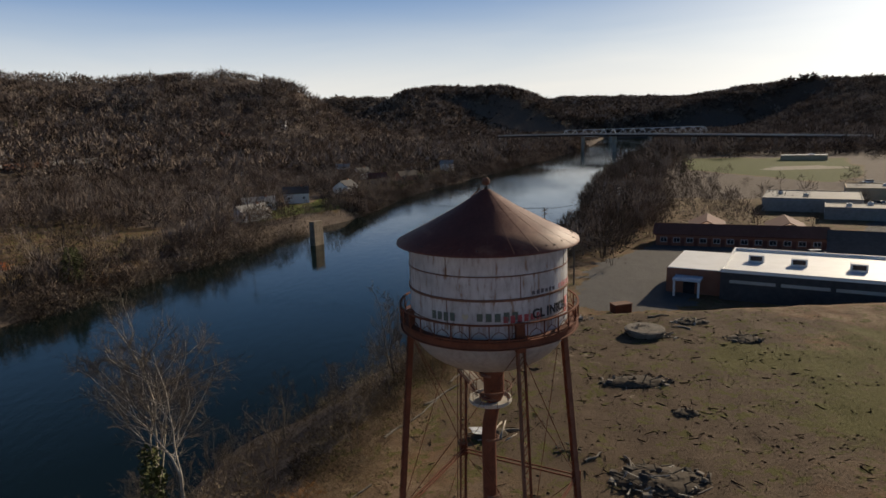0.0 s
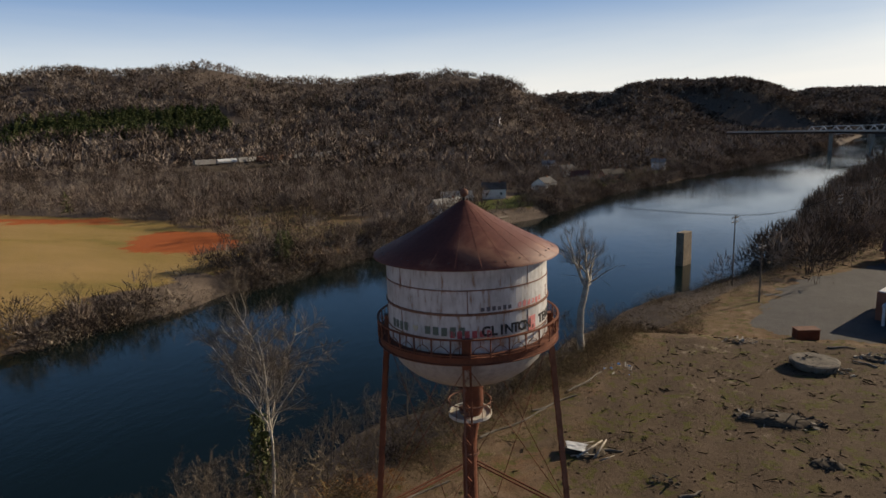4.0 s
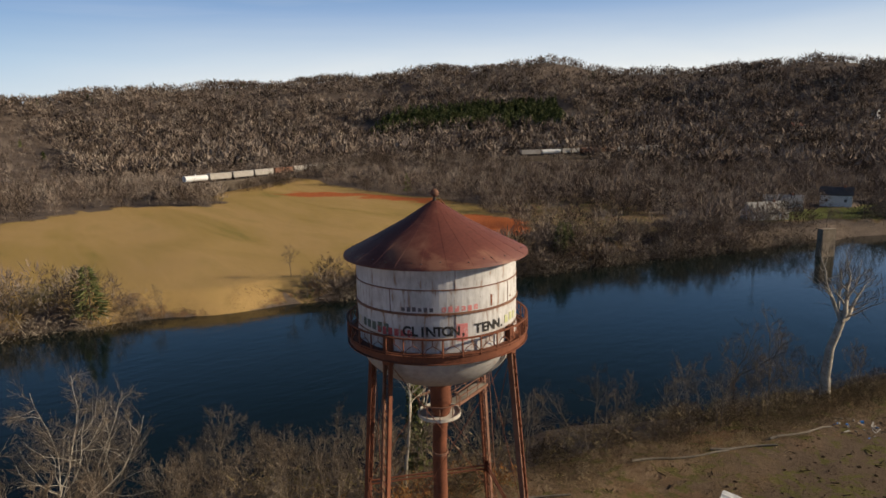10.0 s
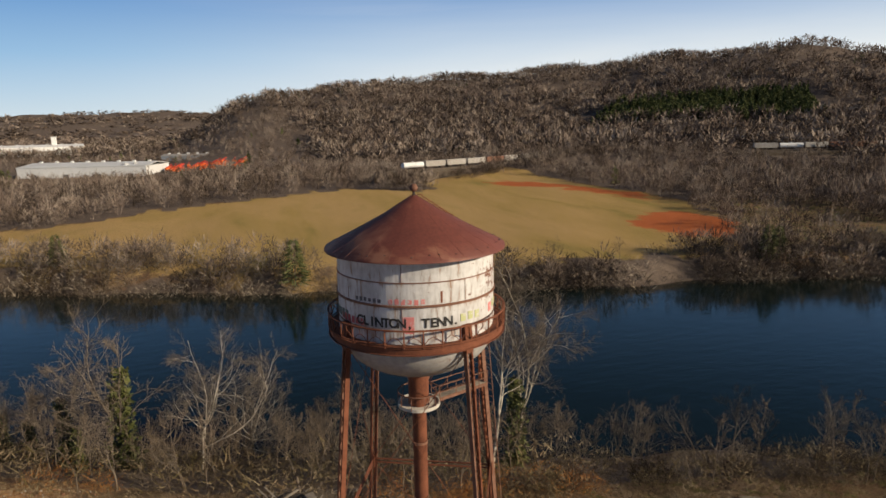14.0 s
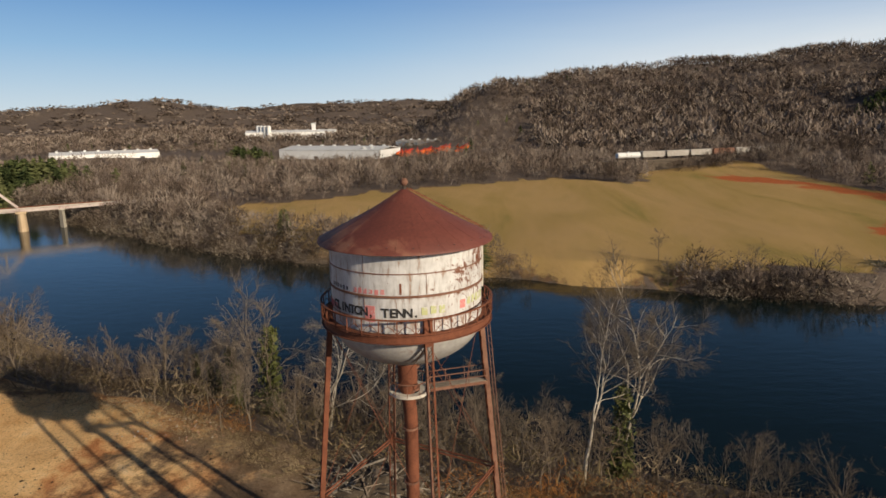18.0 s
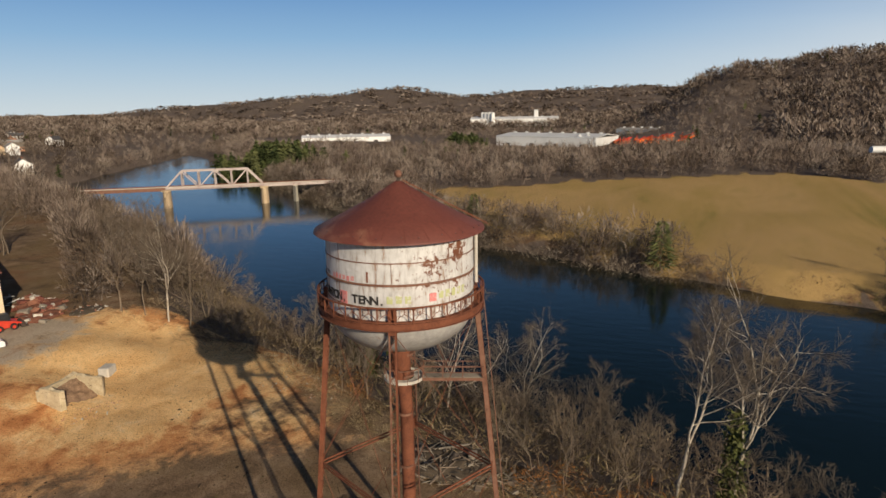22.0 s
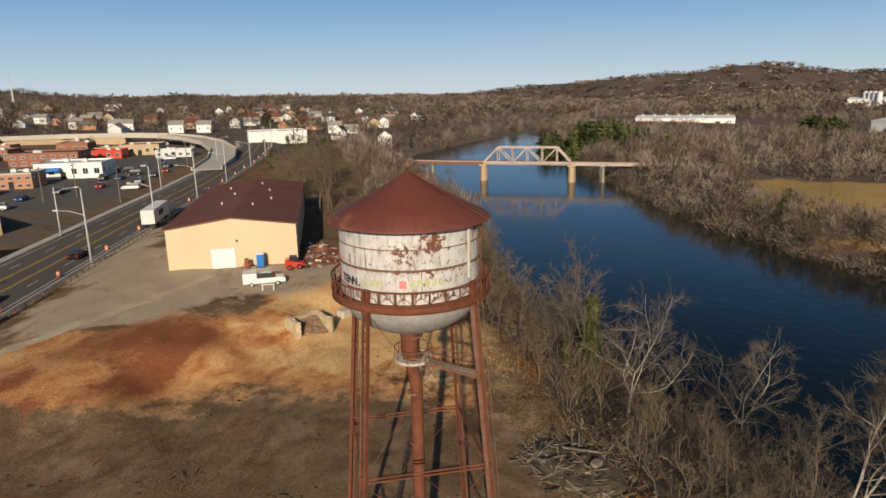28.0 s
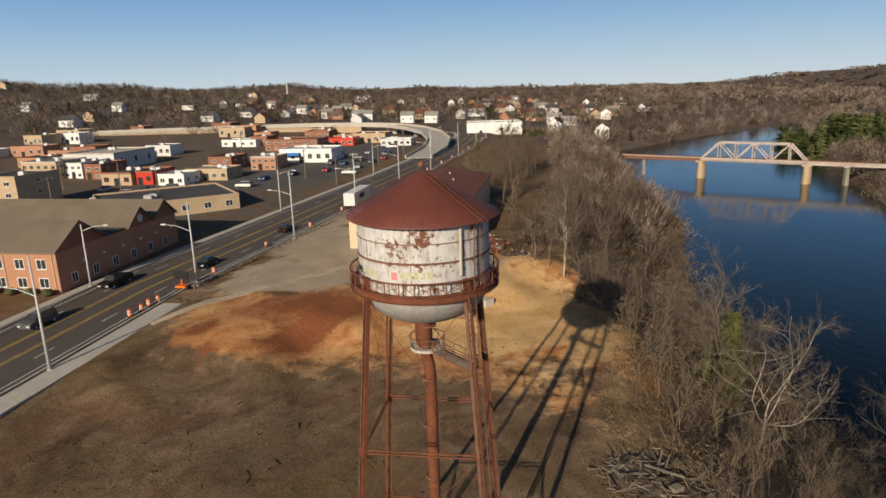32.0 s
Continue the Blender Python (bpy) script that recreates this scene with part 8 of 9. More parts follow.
# ---- things on the site ----
# service pickup with ladder rack
sp = car("service_truck", "white", "white service pickup with topper and ladder rack on gravel", "", "pickup")
sp["category"] = "pickup truck"
part("topper", boxm(-2.88, -0.88, 1.18, -0.95, 0.88, 1.95, bevel=0.05), PAINT["white"], sp)
for s in (-0.8, 0.8):
    part("rack_rail", boxm(-2.8, s - 0.03, 2.15, 1.2, s + 0.03, 2.21), M_GALV, sp)
    for u in (-2.6, -1.2, 0.6):
        part("rack_post", boxm(u - 0.03, s - 0.03, 1.8, u + 0.03, s + 0.03, 2.16), M_GALV, sp)
for u in (-2.6, -1.2, 0.6):
    part("rack_bar", boxm(u - 0.03, -0.8, 2.16, u + 0.03, 0.8, 2.2), M_GALV, sp)
part("ladder", boxm(-2.7, 0.2, 2.22, 0.9, 0.6, 2.28), M_GALV, sp)
park(sp, -15.9, -60.6, 158)
sw = thing("sawhorse", pose(-15.2, -57.6, gz(-15.2, -57.6), 0, 0, 150), "small white sawhorse standing on the gravel", "sawhorse")
part("top", boxm(-0.9, -0.06, 0.7, 0.9, 0.06, 0.8), M_WHITE, sw)
for u in (-0.75, 0.75):
    for s in (-1, 1):
        part("leg", beam(bmesh.new(), (u, s * 0.35, 0), (u, 0, 0.75), 0.07), M_WHITE, sw)
# portable toilet
x, y = -18.9, -69.3
pt_ = thing("portable_toilet", pose(x, y, gz(x, y), 0, 0, GRID), "blue plastic portable toilet beside the warehouse wall", "portable toilet")
part("cabin", boxm(-0.55, -0.55, 0.1, 0.55, 0.55, 2.05, bevel=0.04), M_BLUEP, pt_)
part("roof", boxm(-0.6, -0.6, 2.05, 0.6, 0.6, 2.25, bevel=0.09), M_WHITE, pt_, "white domed roof")
part("door", boxm(-0.42, 0.55, 0.2, 0.42, 0.6, 1.95), M_BLUEP, pt_)
part("skid", boxm(-0.6, -0.6, 0, 0.6, 0.6, 0.1), M_IRON, pt_)
x, y = -16.9, -69.9
fx_ob = thing("gas_pump_stand", pose(x, y, gz(x, y), 0, 0, GRID), "small red-brown stand against the warehouse wall", "stand")
part("frame", boxm(-0.3, -0.25, 0, 0.3, 0.25, 1.7, bevel=0.05), M_RUST2, fx_ob)
part("shelf", boxm(-0.5, -0.35, 0.7, 0.5, 0.35, 0.85), M_REDP, fx_ob)
# red skid steer
x, y = -22.6, -65.4
sk = thing("skid_steer", pose(x, y, gz(x, y), 0, 0, 160), "red compact skid-steer loader parked on gravel", "loader")
part("chassis", extrude_profile([(-1.3, 0.3), (1.2, 0.3), (1.3, 0.9), (0.6, 1.1), (-1.3, 1.35)], 1.4, 0.05), M_REDP, sk)
part("cab", extrude_profile([(-0.7, 1.0), (0.6, 1.0), (0.5, 2.0), (-0.6, 2.05)], 1.1, 0.08), M_BLACK, sk)
for s in (-0.85, 0.85):
    part("lift_arm", beam(bmesh.new(), (-1.2, s, 1.5), (1.6, s, 0.7), 0.14, 0.2), M_REDP, sk)
    for u in (-0.75, 0.75):
        w = part("wheel", tube(bmesh.new(), (u, s - 0.15, 0.4), (u, s + 0.15, 0.4), 0.4, n=14), M_TYRE, sk)
        part("rim", tube(bmesh.new(), (u, s - 0.17, 0.4), (u, s + 0.17, 0.4), 0.2, n=10), M_REDP, w)
part("bucket", extrude_profile([(1.5, 0.1), (2.4, 0.1), (2.0, 0.35), (1.9, 0.8), (1.5, 0.8)], 1.8, 0.0), M_IRON, sk)


def pile(name, x, y, rx, ry, h, n, mats, label, cat, lo, hi, seed, slab=0.3, earth=None, chunk=1.0):
    """A heap of broken pieces: each an object of its own, on shared block meshes."""
    R = random.Random(seed)
    t = thing(name, pose(x, y, gz(x, y)), label, cat)
    protos = []
    for k in range(5):
        bm = bmesh.new()
        bmesh.ops.create_cube(bm, size=1)
        for v in bm.verts:
            v.co += Vector((R.uniform(-0.15, 0.15), R.uniform(-0.15, 0.15), R.uniform(-0.15, 0.15)))
        me = bpy.data.meshes.new("piece"); bm.to_mesh(me); bm.free()
        me.materials.append(mats[k % len(mats)])
        protos.append(me)
    for k in range(n):
        r, a = math.sqrt(R.random()), R.uniform(0, 6.28)
        px, py = r * rx * math.cos(a), r * ry * math.sin(a)
        z = gz(x + px, y + py) - gz(x, y) + h * (1 - r * r) * R.uniform(0.2, 1.0)
        L = R.uniform(lo, hi)
        o = new("piece", protos[k % 5]); o.parent = t
        if R.random() < slab:
            sc = (L, R.uniform(0.05, 0.13), R.uniform(0.03, 0.08))
        else:
            sc = (L * 0.34 * chunk, L * R.uniform(0.15, 0.3) * chunk, L * R.uniform(0.08, 0.2) * chunk)
        o.matrix_local = Matrix.LocRotScale((px, py, z), Euler((R.uniform(-0.4, 0.4), R.uniform(-0.5, 0.5), R.uniform(0, 6.28))), sc)
    if h < 0.55:
        return t
    mb = bmesh.new()
    bmesh.ops.create_icosphere(mb, subdivisions=4, radius=1, matrix=Matrix.Diagonal((rx * 0.85, ry * 0.85, h * 0.6, 1)))
    for v in mb.verts:
        v.co += v.co.normalized() * 0.35 * h * noise.noise(v.co * 1.3 + Vector((seed, 0, 0)))
    part("earth_mound", mb, earth or M_SOIL, t)
    return t


M_SOIL = mat("dark_rubble_soil", (0.045, 0.034, 0.024), (0.12, 0.092, 0.065), 1.2, 0.95, 0, 0.6, 9, (0.2, 0.17, 0.13), 0.62)
M_OLDLIME = mat("crumbling_lime_masonry", (0.38, 0.30, 0.19), (0.56, 0.47, 0.32), 1.1, 0.95, 0, 0.5, 8, (0.16, 0.11, 0.07), 0.55)
M_RUBBLE = mat("brick_rubble_earth", (0.13, 0.075, 0.045), (0.34, 0.22, 0.14), 2.2, 0.95, 0, 0.9, 6, (0.07, 0.045, 0.03), 0.56)
M_TINHEAP = mat("rust_red_rubble", (0.085, 0.032, 0.022), (0.20, 0.085, 0.055), 1.6, 0.95, 0, 0.8, 6, (0.30, 0.24, 0.18), 0.64)
M_REDTIN = mat("rusty_roofing_tin", (0.13, 0.04, 0.03), (0.22, 0.08, 0.055), 0.8, 0.75, 0, 0.1)
M_ASH = mat("charred_wood", (0.03, 0.026, 0.022), (0.09, 0.075, 0.06), 1.5, 0.9, 0, 0.2)
pile("timber_pile", -18.4, -5.2, 3.4, 5.0, 1.1, 240, [M_LUMBER, M_ASH, M_WOODPOLE, M_LUMBER, M_WOODPOLE], "large tangled pile of grey broken timber near the bank", "timber pile", 0.7, 2.8, 1, 0.93)
pile("timber_pile", -18.2, 1.4, 2.6, 2.2, 0.6, 70, [M_LUMBER, M_WOODPOLE, M_ASH], "low tangle of broken timber beside the tower", "timber pile", 0.6, 2.4, 2, 0.8)
pile("rubble_heap", -27.2, -66.3, 3.6, 2.6, 1.4, 70, [M_REDTIN, M_BRICK, M_LUMBER, M_CONC2], "heap of rusty tin, bricks and boards beside the warehouse", "rubble", 0.6, 2.4, 3, 0.35, M_TINHEAP, 1.7)
pile("rubble_heap", -30.5, -70.5, 3.0, 4.0, 1.5, 70, [M_REDTIN, M_BRICK, M_BRICK, M_CONC2], "heap of broken brick and rusty tin", "rubble", 0.6, 2.2, 4, 0.3, M_TINHEAP, 1.7)
pile("pallet_stack", -29.5, -75.5, 1.8, 1.8, 1.6, 24, [M_GREYW, M_LUMBER], "stack of pale boards and pallets", "pallets", 1.0, 2.0, 5, 0.7)
pile("rubble_heap", -31.5, -62.5, 2.6, 2.0, 0.6, 60, [M_CONC2, M_BRICK, M_LUMBER], "scattered pale rubble at the grove edge", "rubble", 0.3, 0.9, 6, 0.3)
pile("debris_heap", 15.5, 39.5, 4.2, 1.8, 0.8, 70, [M_ASH, M_LUMBER, M_SOIL], "low dark heap of burnt debris", "debris", 0.4, 1.6, 7, 0.5)
pile("debris_heap", 13.0, 20.2, 4.0, 2.6, 0.9, 90, [M_ASH, M_LUMBER, M_ASH, M_CONC], "dark heap of charred timber and soil", "debris", 0.5, 2.2, 8, 0.6)
t = thing("junk_heap", pose(-0.2, 27.6, gz(-0.2, 27.6), 0, 0, 20), "grey sheet of roofing with pale logs and boards thrown over it", "junk")
bm = bmesh.new()
bmesh.ops.create_grid(bm, x_segments=12, y_segments=8, size=1, matrix=Matrix.Translation((-0.4, 0.1, 0.42)) @ Matrix.Rotation(0.22, 4, "Y") @ Matrix.Diagonal((1.25, 0.75, 1, 1)))
for v in bm.verts:
    v.co.z += 0.10 * noise.noise(v.co * 1.8) + 0.03 * math.sin(v.co.y * 14)
bmesh.ops.solidify(bm, geom=list(bm.faces), thickness=0.02)
part("sheet", bm, M_GALV, t, "bent grey roofing sheet")
for a, b, r in (((-0.9, -1.3, 0.25), (1.6, 0.9, 0.6), 0.10), ((0.5, -1.4, 0.2), (1.9, 0.7, 0.75), 0.09), ((-1.4, -0.9, 0.15), (0.6, -1.0, 0.3), 0.06), ((0.9, -1.7, 0.12), (2.3, -1.0, 0.2), 0.06), ((-1.8, 0.6, 0.12), (0.9, 1.1, 0.4), 0.06)):
    part("log", tube(bmesh.new(), a, b, r, r * 0.75, 8), M_PALEBARK, t, smooth=True)
bm = bmesh.new()
bmesh.ops.create_icosphere(bm, subdivisions=3, radius=1, matrix=Matrix.Diagonal((1.7, 1.1, 0.34, 1)))
for v in bm.verts:
    v.co += v.co.normalized() * 0.2 * noise.noise(v.co * 1.6)
part("earth_mound", bm, M_SOIL, t)
pile("debris_heap", 6.5, 25, 1.2, 0.9, 0.5, 16, [M_ASH, M_SOIL], "small dark heap of debris", "debris", 0.3, 1.0, 10, 0.4)
pile("debris_heap", 18.5, 32.0, 1.4, 1.0, 0.6, 20, [M_ASH, M_SOIL], "small dark earth heap", "debris", 0.3, 0.9, 11, 0.4)
pile("debris_heap", 27.5, 60.0, 2.6, 1.4, 0.7, 40, [M_ASH, M_LUMBER, M_CONC], "dark heap of debris at the site edge", "debris", 0.4, 1.6, 12, 0.5)
pile("debris_heap", 32, 53, 2.6, 2.0, 0.7, 40, [M_ASH, M_SOIL, M_LUMBER], "dark brushy debris heap", "debris", 0.4, 1.6, 13, 0.5)
pile("debris_heap", 12.5, 62.5, 2.4, 1.3, 0.5, 30, [M_LUMBER, M_CONC2, M_ASH], "scattered boards and concrete lumps", "debris", 0.4, 1.4, 14, 0.5)
pile("debris_heap", -0.5, 48, 2.2, 2.0, 0.5, 30, [M_CONC2, M_LUMBER, M_BLUEP], "litter and rubble along the bank edge", "debris", 0.2, 0.8, 15, 0.4)
# round concrete slab on its broken base
x, y = 20.2, 55.2
sl = thing("round_slab", pose(x, y, gz(x, y)), "round broken concrete slab raised on rubble", "concrete slab")
bm = lathe(bmesh.new(), [(0.01, 0.95), (2.3, 0.95), (2.55, 0.85), (2.55, 0.55), (2.2, 0.5), (2.0, -0.3)], 40)
for v in bm.verts:
    v.co.x *= 1 + 0.05 * noise.noise(v.co * 1.5); v.co.y *= 1 + 0.06 * noise.noise(v.co * 1.7 + Vector((5, 0, 0)))
part("slab", bm, mat("dark_concrete", (0.085, 0.072, 0.058), (0.22, 0.19, 0.155), 0.6, 0.95, 0, 0.4, 8, (0.05, 0.042, 0.034), 0.52), sl)
pile("debris_heap", x + 2.6, y - 0.6, 1.6, 1.2, 0.4, 26, [M_LUMBER, M_CONC, M_ASH], "broken boards beside the round slab", "debris", 0.4, 1.6, 16, 0.6)
pile("debris_heap", x - 0.5, y + 0.3, 1.2, 0.6, 0.3, 8, [M_ASH, M_LUMBER], "charred sticks on the round slab", "debris", 0.4, 1.2, 17, 0.8).matrix_world = pose(x - 0.5, y + 0.3, gz(x, y) + 0.95)
# ruined masonry bank wall in the clay
x, y = -14.6, -43.2
ru = thing("ruined_wall", pose(x, y, gz(x, y) - 0.2, 0, 0, 8) @ Matrix.Scale(0.95, 4), "broken remnant of a pale masonry vault in clay", "ruin")
for nm, poly, z in (("side_wall", [(-2.5, 1.2), (-2.1, 1.4), (-2.0, -1.9), (-2.4, -2.0)], 1.9), ("side_wall", [(1.9, -2.0), (2.4, -2.0), (2.5, 0.5), (2.0, 0.7)], 2.3), ("back_wall", [(-2.4, -2.0), (2.4, -2.0), (2.4, -2.45), (-2.4, -2.45)], 2.0)):
    bm = prism(bmesh.new(), poly, -0.5, z)
    bmesh.ops.subdivide_edges(bm, edges=bm.edges, cuts=4, use_grid_fill=True)
    for v in bm.verts:
        v.co += Vector((0.12, 0.12, 0.30 if v.co.z > z - 0.1 else 0.05)) * noise.noise(v.co * 1.6 + Vector((x, 0, 0)))
    part(nm, bm, M_OLDLIME, ru)
bm = bmesh.new()
bmesh.ops.create_grid(bm, x_segments=16, y_segments=14, size=1, matrix=Matrix.Translation((0, -0.5, 0.75)) @ Matrix.Rotation(-0.62, 4, "X") @ Matrix.Diagonal((2.0, 1.6, 1, 1)))
for v in bm.verts:
    v.co.z += 0.22 * noise.noise(v.co * 1.5)
part("fill", bm, M_RUBBLE, ru, "slumped rubble fill")
pile("rubble_heap", -13.5, -40.2, 3.4, 1.6, 0.3, 60, [M_BRICK2, M_BRICK2, M_CONC2], "broken brick spilled down the clay slope", "rubble", 0.15, 0.5, 18, 0.1)
pile("rubble_heap", -26.5, -25, 2.6, 6.0, 0.25, 120, [M_BRICK2, M_CONC2, M_BRICK2], "orange rubble stones along the bank edge", "rubble", 0.15, 0.5, 19, 0.05)
bl = thing("concrete_block", pose(-20.6, -46.2, gz(-20.6, -46.2), 0, 0, 20), "square white concrete block lying on clay", "concrete block")
part("block", boxm(-0.8, -0.6, -0.2, 0.8, 0.6, 0.85, bevel=0.08), M_CONC2, bl)
# concrete path and drive strip
for pts, w, lab in (([(21, -51), (15.7, -55), (5, -60.5), (-5, -66), (-11.5, -69.8)], 0.75, "worn pale concrete footpath across the site"), ([(-13.4, -71.0), (-11.6, -63), (-10.2, -56), (-9.2, -50.5)], 1.1, "faint pale concrete drive strip to the warehouse door")):
    fine = []
    for a, b in zip(pts, pts[1:]):
        n = max(2, int(math.dist(a, b) / 1.2))
        fine += [(a[0] + (b[0] - a[0]) * k / n, a[1] + (b[1] - a[1]) * k / n) for k in range(n)]
    fine.append(pts[-1])
    tagged(part("footpath", ribbon(bmesh.new(), [Vector((p[0], p[1], gz(*p) + (0.06 if w < 1 else 0.06 - 0.12 * k / len(fine)))) for k, p in enumerate(fine)], w, 0.2), M_PATH if w < 1 else M_STRIP, None), lab, "path", kind="structure")
# dead stems against the warehouse corner and fallen logs along the bank edge
for k, (x, y, L, tr) in enumerate([(-7.5, 31, 9, 62), (-3, 43, 7, 70), (-12, 15, 10, 60), (-5, 36.5, 6, 58), (1.5, 28.6, 2.6, 20), (11.3, 22.5, 2.8, 100), (14.8, 40.6, 2.2, 30), (8.5, 23.5, 2.0, 40), (25.5, 57.5, 2.5, 150), (24, 63, 3, 10)]):
    t = thing("log", pose(x, y, gz(x, y) + 0.1, 0, 0, tr), "pale weathered log lying on the ground", "log", "logs on the site")
    n = 7
    ca, sa = math.cos(radians(tr)), math.sin(radians(tr))
    line = [(L * (q / n - 0.5), 0.15 * math.sin(q * 1.1 + k), gz(x + L * (q / n - 0.5) * ca, y + L * (q / n - 0.5) * sa) - gz(x, y)) for q in range(n + 1)]
    seg_ = [(line[q], line[q + 1], 0.13 - 0.008 * q, 0.13 - 0.008 * (q + 1)) for q in range(n)]
    v, f = trunk_tube(seg_, 7, True)
    finish("stem", np_mesh("stem", v, f, M_LUMBER, True), None, t)
t = thing("rusty_tank", pose(22.2, 79.5, gz(22.2, 79.5), 0, 0, 20), "low rusted steel tank beside the car park", "tank")
part("body", boxm(-1.6, -0.9, 0, 1.6, 0.9, 1.5, bevel=0.1), M_RUST, t)
part("lid", boxm(-1.65, -0.95, 1.5, 1.65, 0.95, 1.58), M_RUST2, t)
# thin litter of broken boards and sticks over the cleared ground
R4 = np.random.RandomState(61)
n = 1500
cx_, cy_ = np.where(R4.uniform(0, 1, n) < 0.6, R4.uniform(2, 36, n), R4.uniform(-12, 30, n)), np.where(R4.uniform(0, 1, n) < 0.7, R4.uniform(14, 66, n), R4.uniform(-30, 14, n))
keep = (cx_ > top_x(cy_) + 1) & (wav(cx_, cy_, 11, 71) > -0.05) & (0.894 * cx_ - 0.449 * cy_ < 36)
cx_, cy_ = cx_[keep], cy_[keep]
n = len(cx_)
ang, L = R4.uniform(0, 6.28, n), 0.2 + 0.9 * R4.uniform(0, 1, n) ** 2
d_ = np.stack([np.cos(ang) * L / 2, np.sin(ang) * L / 2, R4.uniform(-0.04, 0.10, n)], -1)
c_ = np.stack([cx_, cy_, ground_z(cx_, cy_) + 0.06], -1)
v, f = tubes(c_ - d_, c_ + d_, R4.uniform(0.02, 0.06, n), R4.uniform(0.015, 0.05, n), 4)
tagged(finish("litter", np_mesh("litter", v, f, island_material("scattered_wood_litter", [(0.03, 0.024, 0.018), (0.075, 0.058, 0.043), (0.17, 0.14, 0.11), (0.30, 0.26, 0.21)], 0.3, 0.95, 0.0)), None), "thin scatter of broken boards and sticks", "litter", kind="stuff")
# stones and tufts over the bare ground
R3 = np.random.RandomState(55)
n = 8000
x, y = R3.uniform(-30, 34, n), R3.uniform(-58, 62, n)
keep = (x > top_x(y) + 0.5) & (0.894 * x - 0.449 * y < 41) & ~inside(x, y, [(-5, -66), (-28, -60), (-28, -120), (10, -120)])
x, y = x[keep], y[keep]
z = ground_z(x, y)
s = 0.018 + 0.07 * R3.uniform(0, 1, len(x)) ** 2
oct_ = np.array([(1, 0, 0), (0, 1, 0), (-1, 0, 0), (0, -1, 0), (0, 0, 0.8), (0, 0, -0.5)], float)
of = np.array([(0, 1, 4), (1, 2, 4), (2, 3, 4), (3, 0, 4), (1, 0, 5), (2, 1, 5), (3, 2, 5), (0, 3, 5)])
v = oct_[None] * s[:, None, None] * R3.uniform(0.6, 1.5, (len(x), 6, 3)) + np.stack([x, y, z], -1)[:, None]
f = of[None] + (np.arange(len(x)) * 6)[:, None, None]
tagged(finish("gravel", np_mesh("gravel", v.reshape(-1, 3), f.reshape(-1, 3), island_material("loose_stones", [(0.07, 0.05, 0.035), (0.18, 0.135, 0.095), (0.32, 0.27, 0.21)], 0.3, 0.95, 0.0)), None), "loose stones and rubble bits on bare earth", "gravel", kind="stuff")
n = 9000
x, y = R3.uniform(-30, 46, n), R3.uniform(-34, 66, n)
keep = (x > top_x(y) + 0.5) & (0.894 * x - 0.449 * y < 40) & (wav(x, y, 10, 73) + 0.012 * (y - 10) > 0.05)
x, y = x[keep], y[keep]
s = 0.04 + 0.17 * R3.uniform(0, 1, len(x)) ** 3
v = oct_[None] * np.array([1.0, 1.0, 0.62]) * s[:, None, None] * R3.uniform(0.5, 1.5, (len(x), 6, 3)) + np.stack([x, y, ground_z(x, y)], -1)[:, None]
f = of[None] + (np.arange(len(x)) * 6)[:, None, None]
tagged(finish("clods", np_mesh("clods", v.reshape(-1, 3), f.reshape(-1, 3), island_material("dark_earth_clods", [(0.05, 0.036, 0.025), (0.11, 0.078, 0.052), (0.17, 0.122, 0.084), (0.26, 0.20, 0.15)], 0.3, 0.95, 0.0)), None), "dark clods of earth and broken rubble over the site", "clods", kind="stuff")
n = 5200
x, y = R3.uniform(-16, 50, n), R3.uniform(-34, 66, n)
keep = (x > top_x(y)) & (0.894 * x - 0.449 * y < 40) & (wav(x, y, 13, 70) + 0.010 * (y - 20) > 0.15)
x, y = x[keep], y[keep]
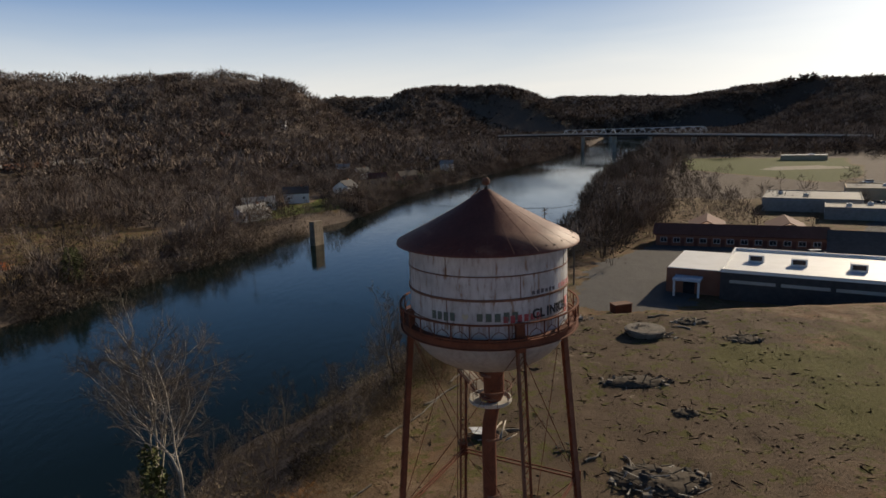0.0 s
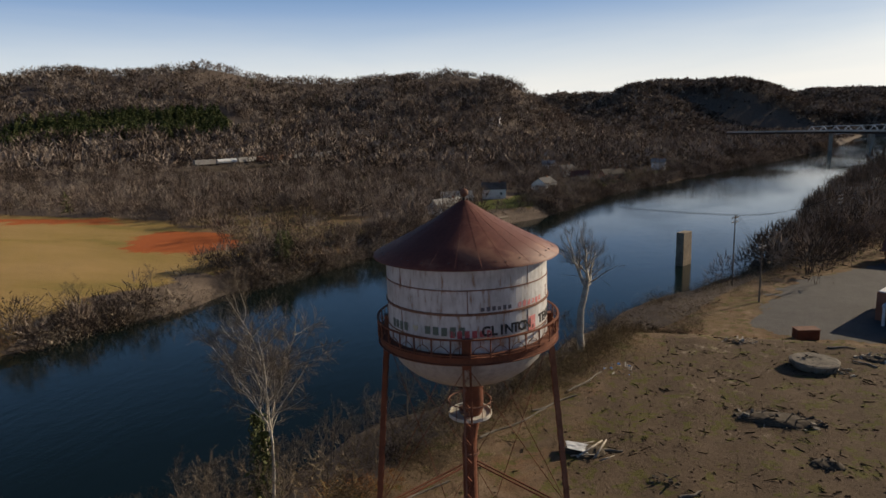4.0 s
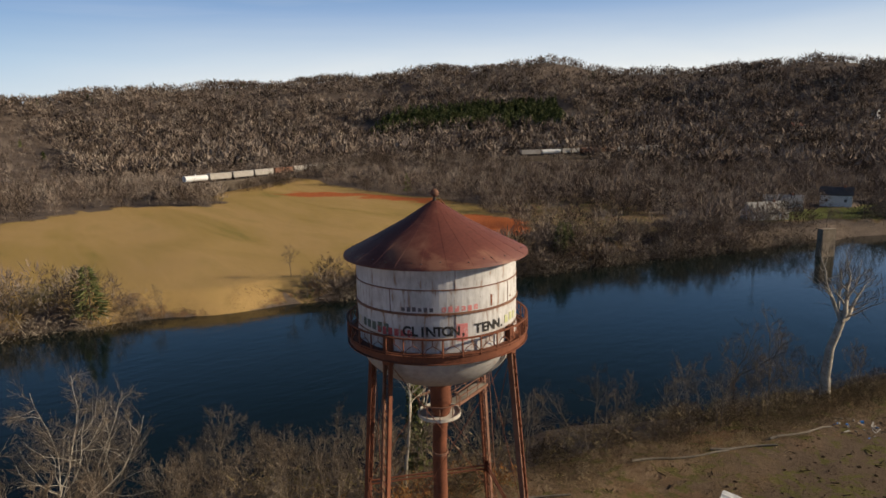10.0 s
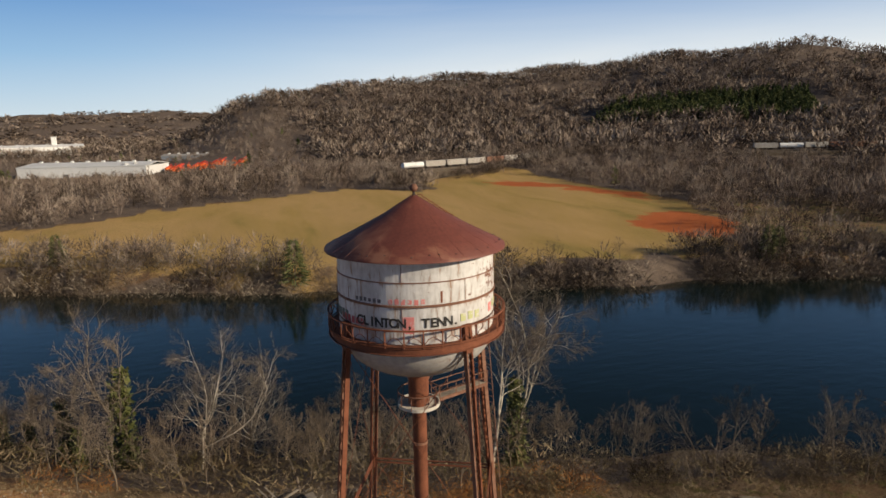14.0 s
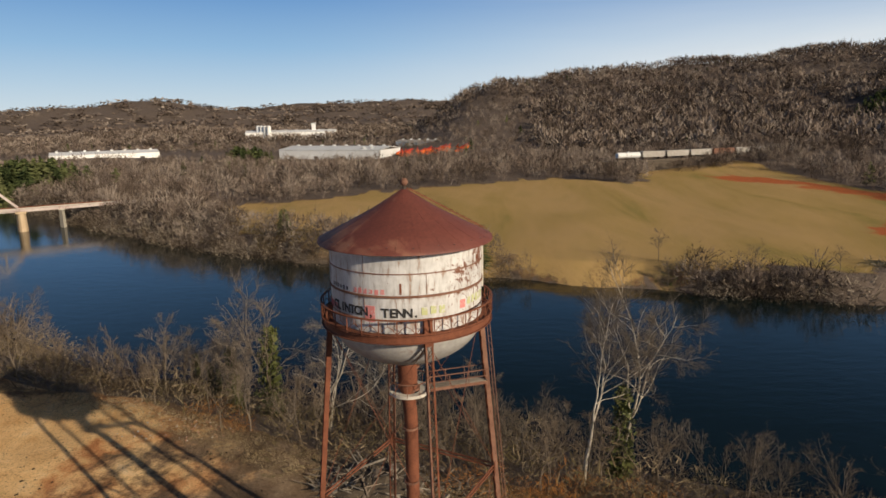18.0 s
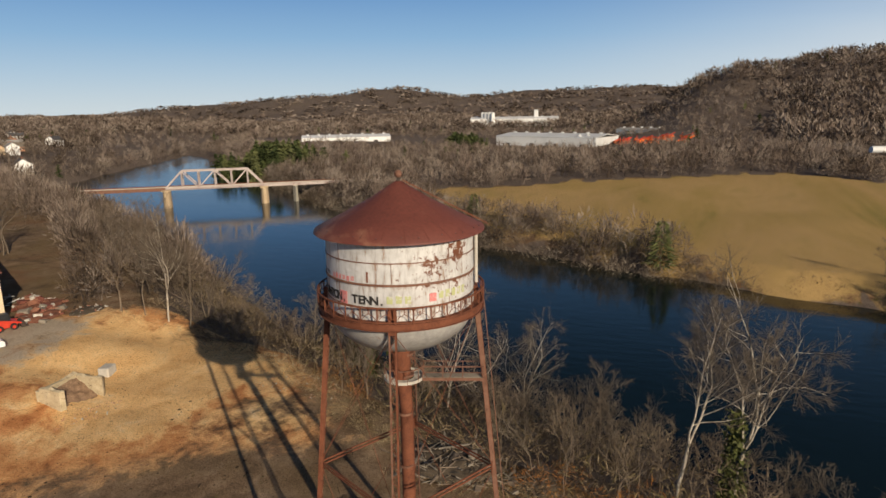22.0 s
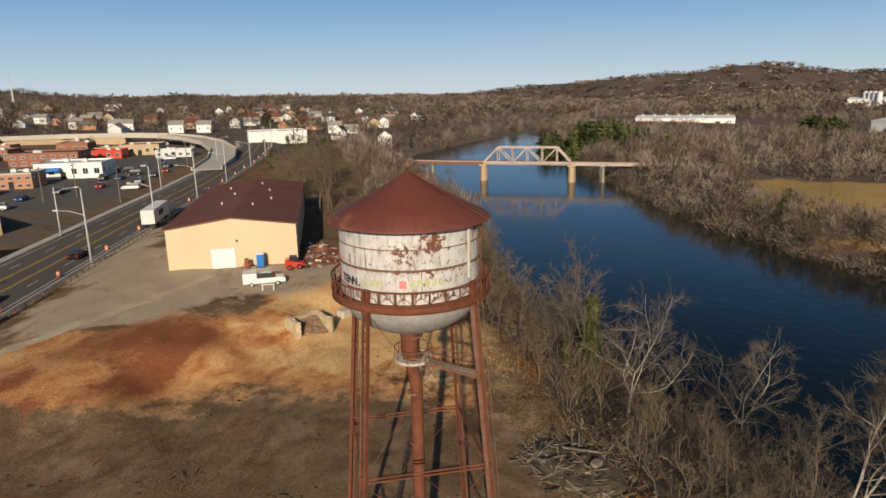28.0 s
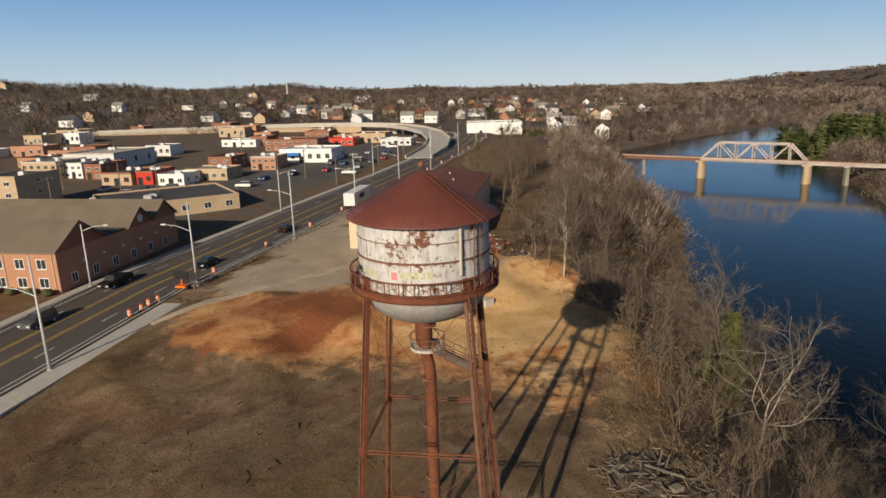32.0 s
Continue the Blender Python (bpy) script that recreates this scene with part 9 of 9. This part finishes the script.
scatter("weed_tufts", [q[:24] for q in TUFT_P], np.stack([x, y, ground_z(x, y) - 0.03], -1), 0.12 + 0.55 * R3.uniform(0, 1, len(x)) ** 2.5, R3.uniform(0.8, 1.6, len(x)), M_BRUSHI, "low dead weed tufts on the bare site", "weeds", 19)
n = 700
y = R3.uniform(40, 75, n); x = top_x(y) + R3.normal(-2.5, 2.2, n)
scatter("edge_brush", BRUSH_P, np.stack([x, y, ground_z(x, y) - 0.1], -1), R3.uniform(0.5, 1.5, n), R3.uniform(0.8, 1.4, n), M_BRUSHI, "dark tangled brush above the river", "brush", 20)
M_VINE = island_material("brown_dead_vines", [(0.030, 0.021, 0.014), (0.062, 0.044, 0.029), (0.105, 0.077, 0.052), (0.19, 0.148, 0.105)], 0.4)
MOUNDS = np.array([(-4.2, 59.5, 2.2), (-3, 63, 2.8), (-1, 66, 2.4), (0.5, 69, 3.0), (2.2, 72, 2.6), (3.6, 70.5, 1.8), (4.6, 75, 2.4), (6.6, 79, 2.6), (-6.4, 57, 1.9), (-9, 44, 2.4), (-12.5, 40, 2.7), (-14, 31, 2.2), (-10.5, 35, 2.0), (-16, 24, 2.6), (-18, 17, 2.2)])
scatter("vine_mounds", [sliver_proto(900, 300 + k, "brush", 1.2) for k in range(4)], np.stack([MOUNDS[:, 0], MOUNDS[:, 1], ground_z(MOUNDS[:, 0], MOUNDS[:, 1]) - 0.3], -1), MOUNDS[:, 2], np.full(len(MOUNDS), 0.95), M_VINE, "rounded mounds of dead brown vines over bushes", "brush", 41)
n = 900
x, y = np.where(np.arange(n) % 3 == 0, R3.normal(15, 3.2, n), np.where(np.arange(n) % 3 == 1, R3.normal(0.5, 3.0, n), R3.normal(13, 2.8, n))), np.where(np.arange(n) % 3 == 0, R3.normal(39.6, 1.4, n), np.where(np.arange(n) % 3 == 1, R3.normal(29, 2.6, n), R3.normal(20.5, 2.2, n)))
keep = x > top_x(y) + 0.3
x, y = x[keep], y[keep]
scatter("dead_weeds", TUFT_P, np.stack([x, y, ground_z(x, y) - 0.03], -1), 0.2 + 0.6 * R3.uniform(0, 1, len(x)) ** 2, R3.uniform(0.8, 1.5, len(x)), M_VINE, "dark dead weeds round the debris heaps", "weeds", 42)
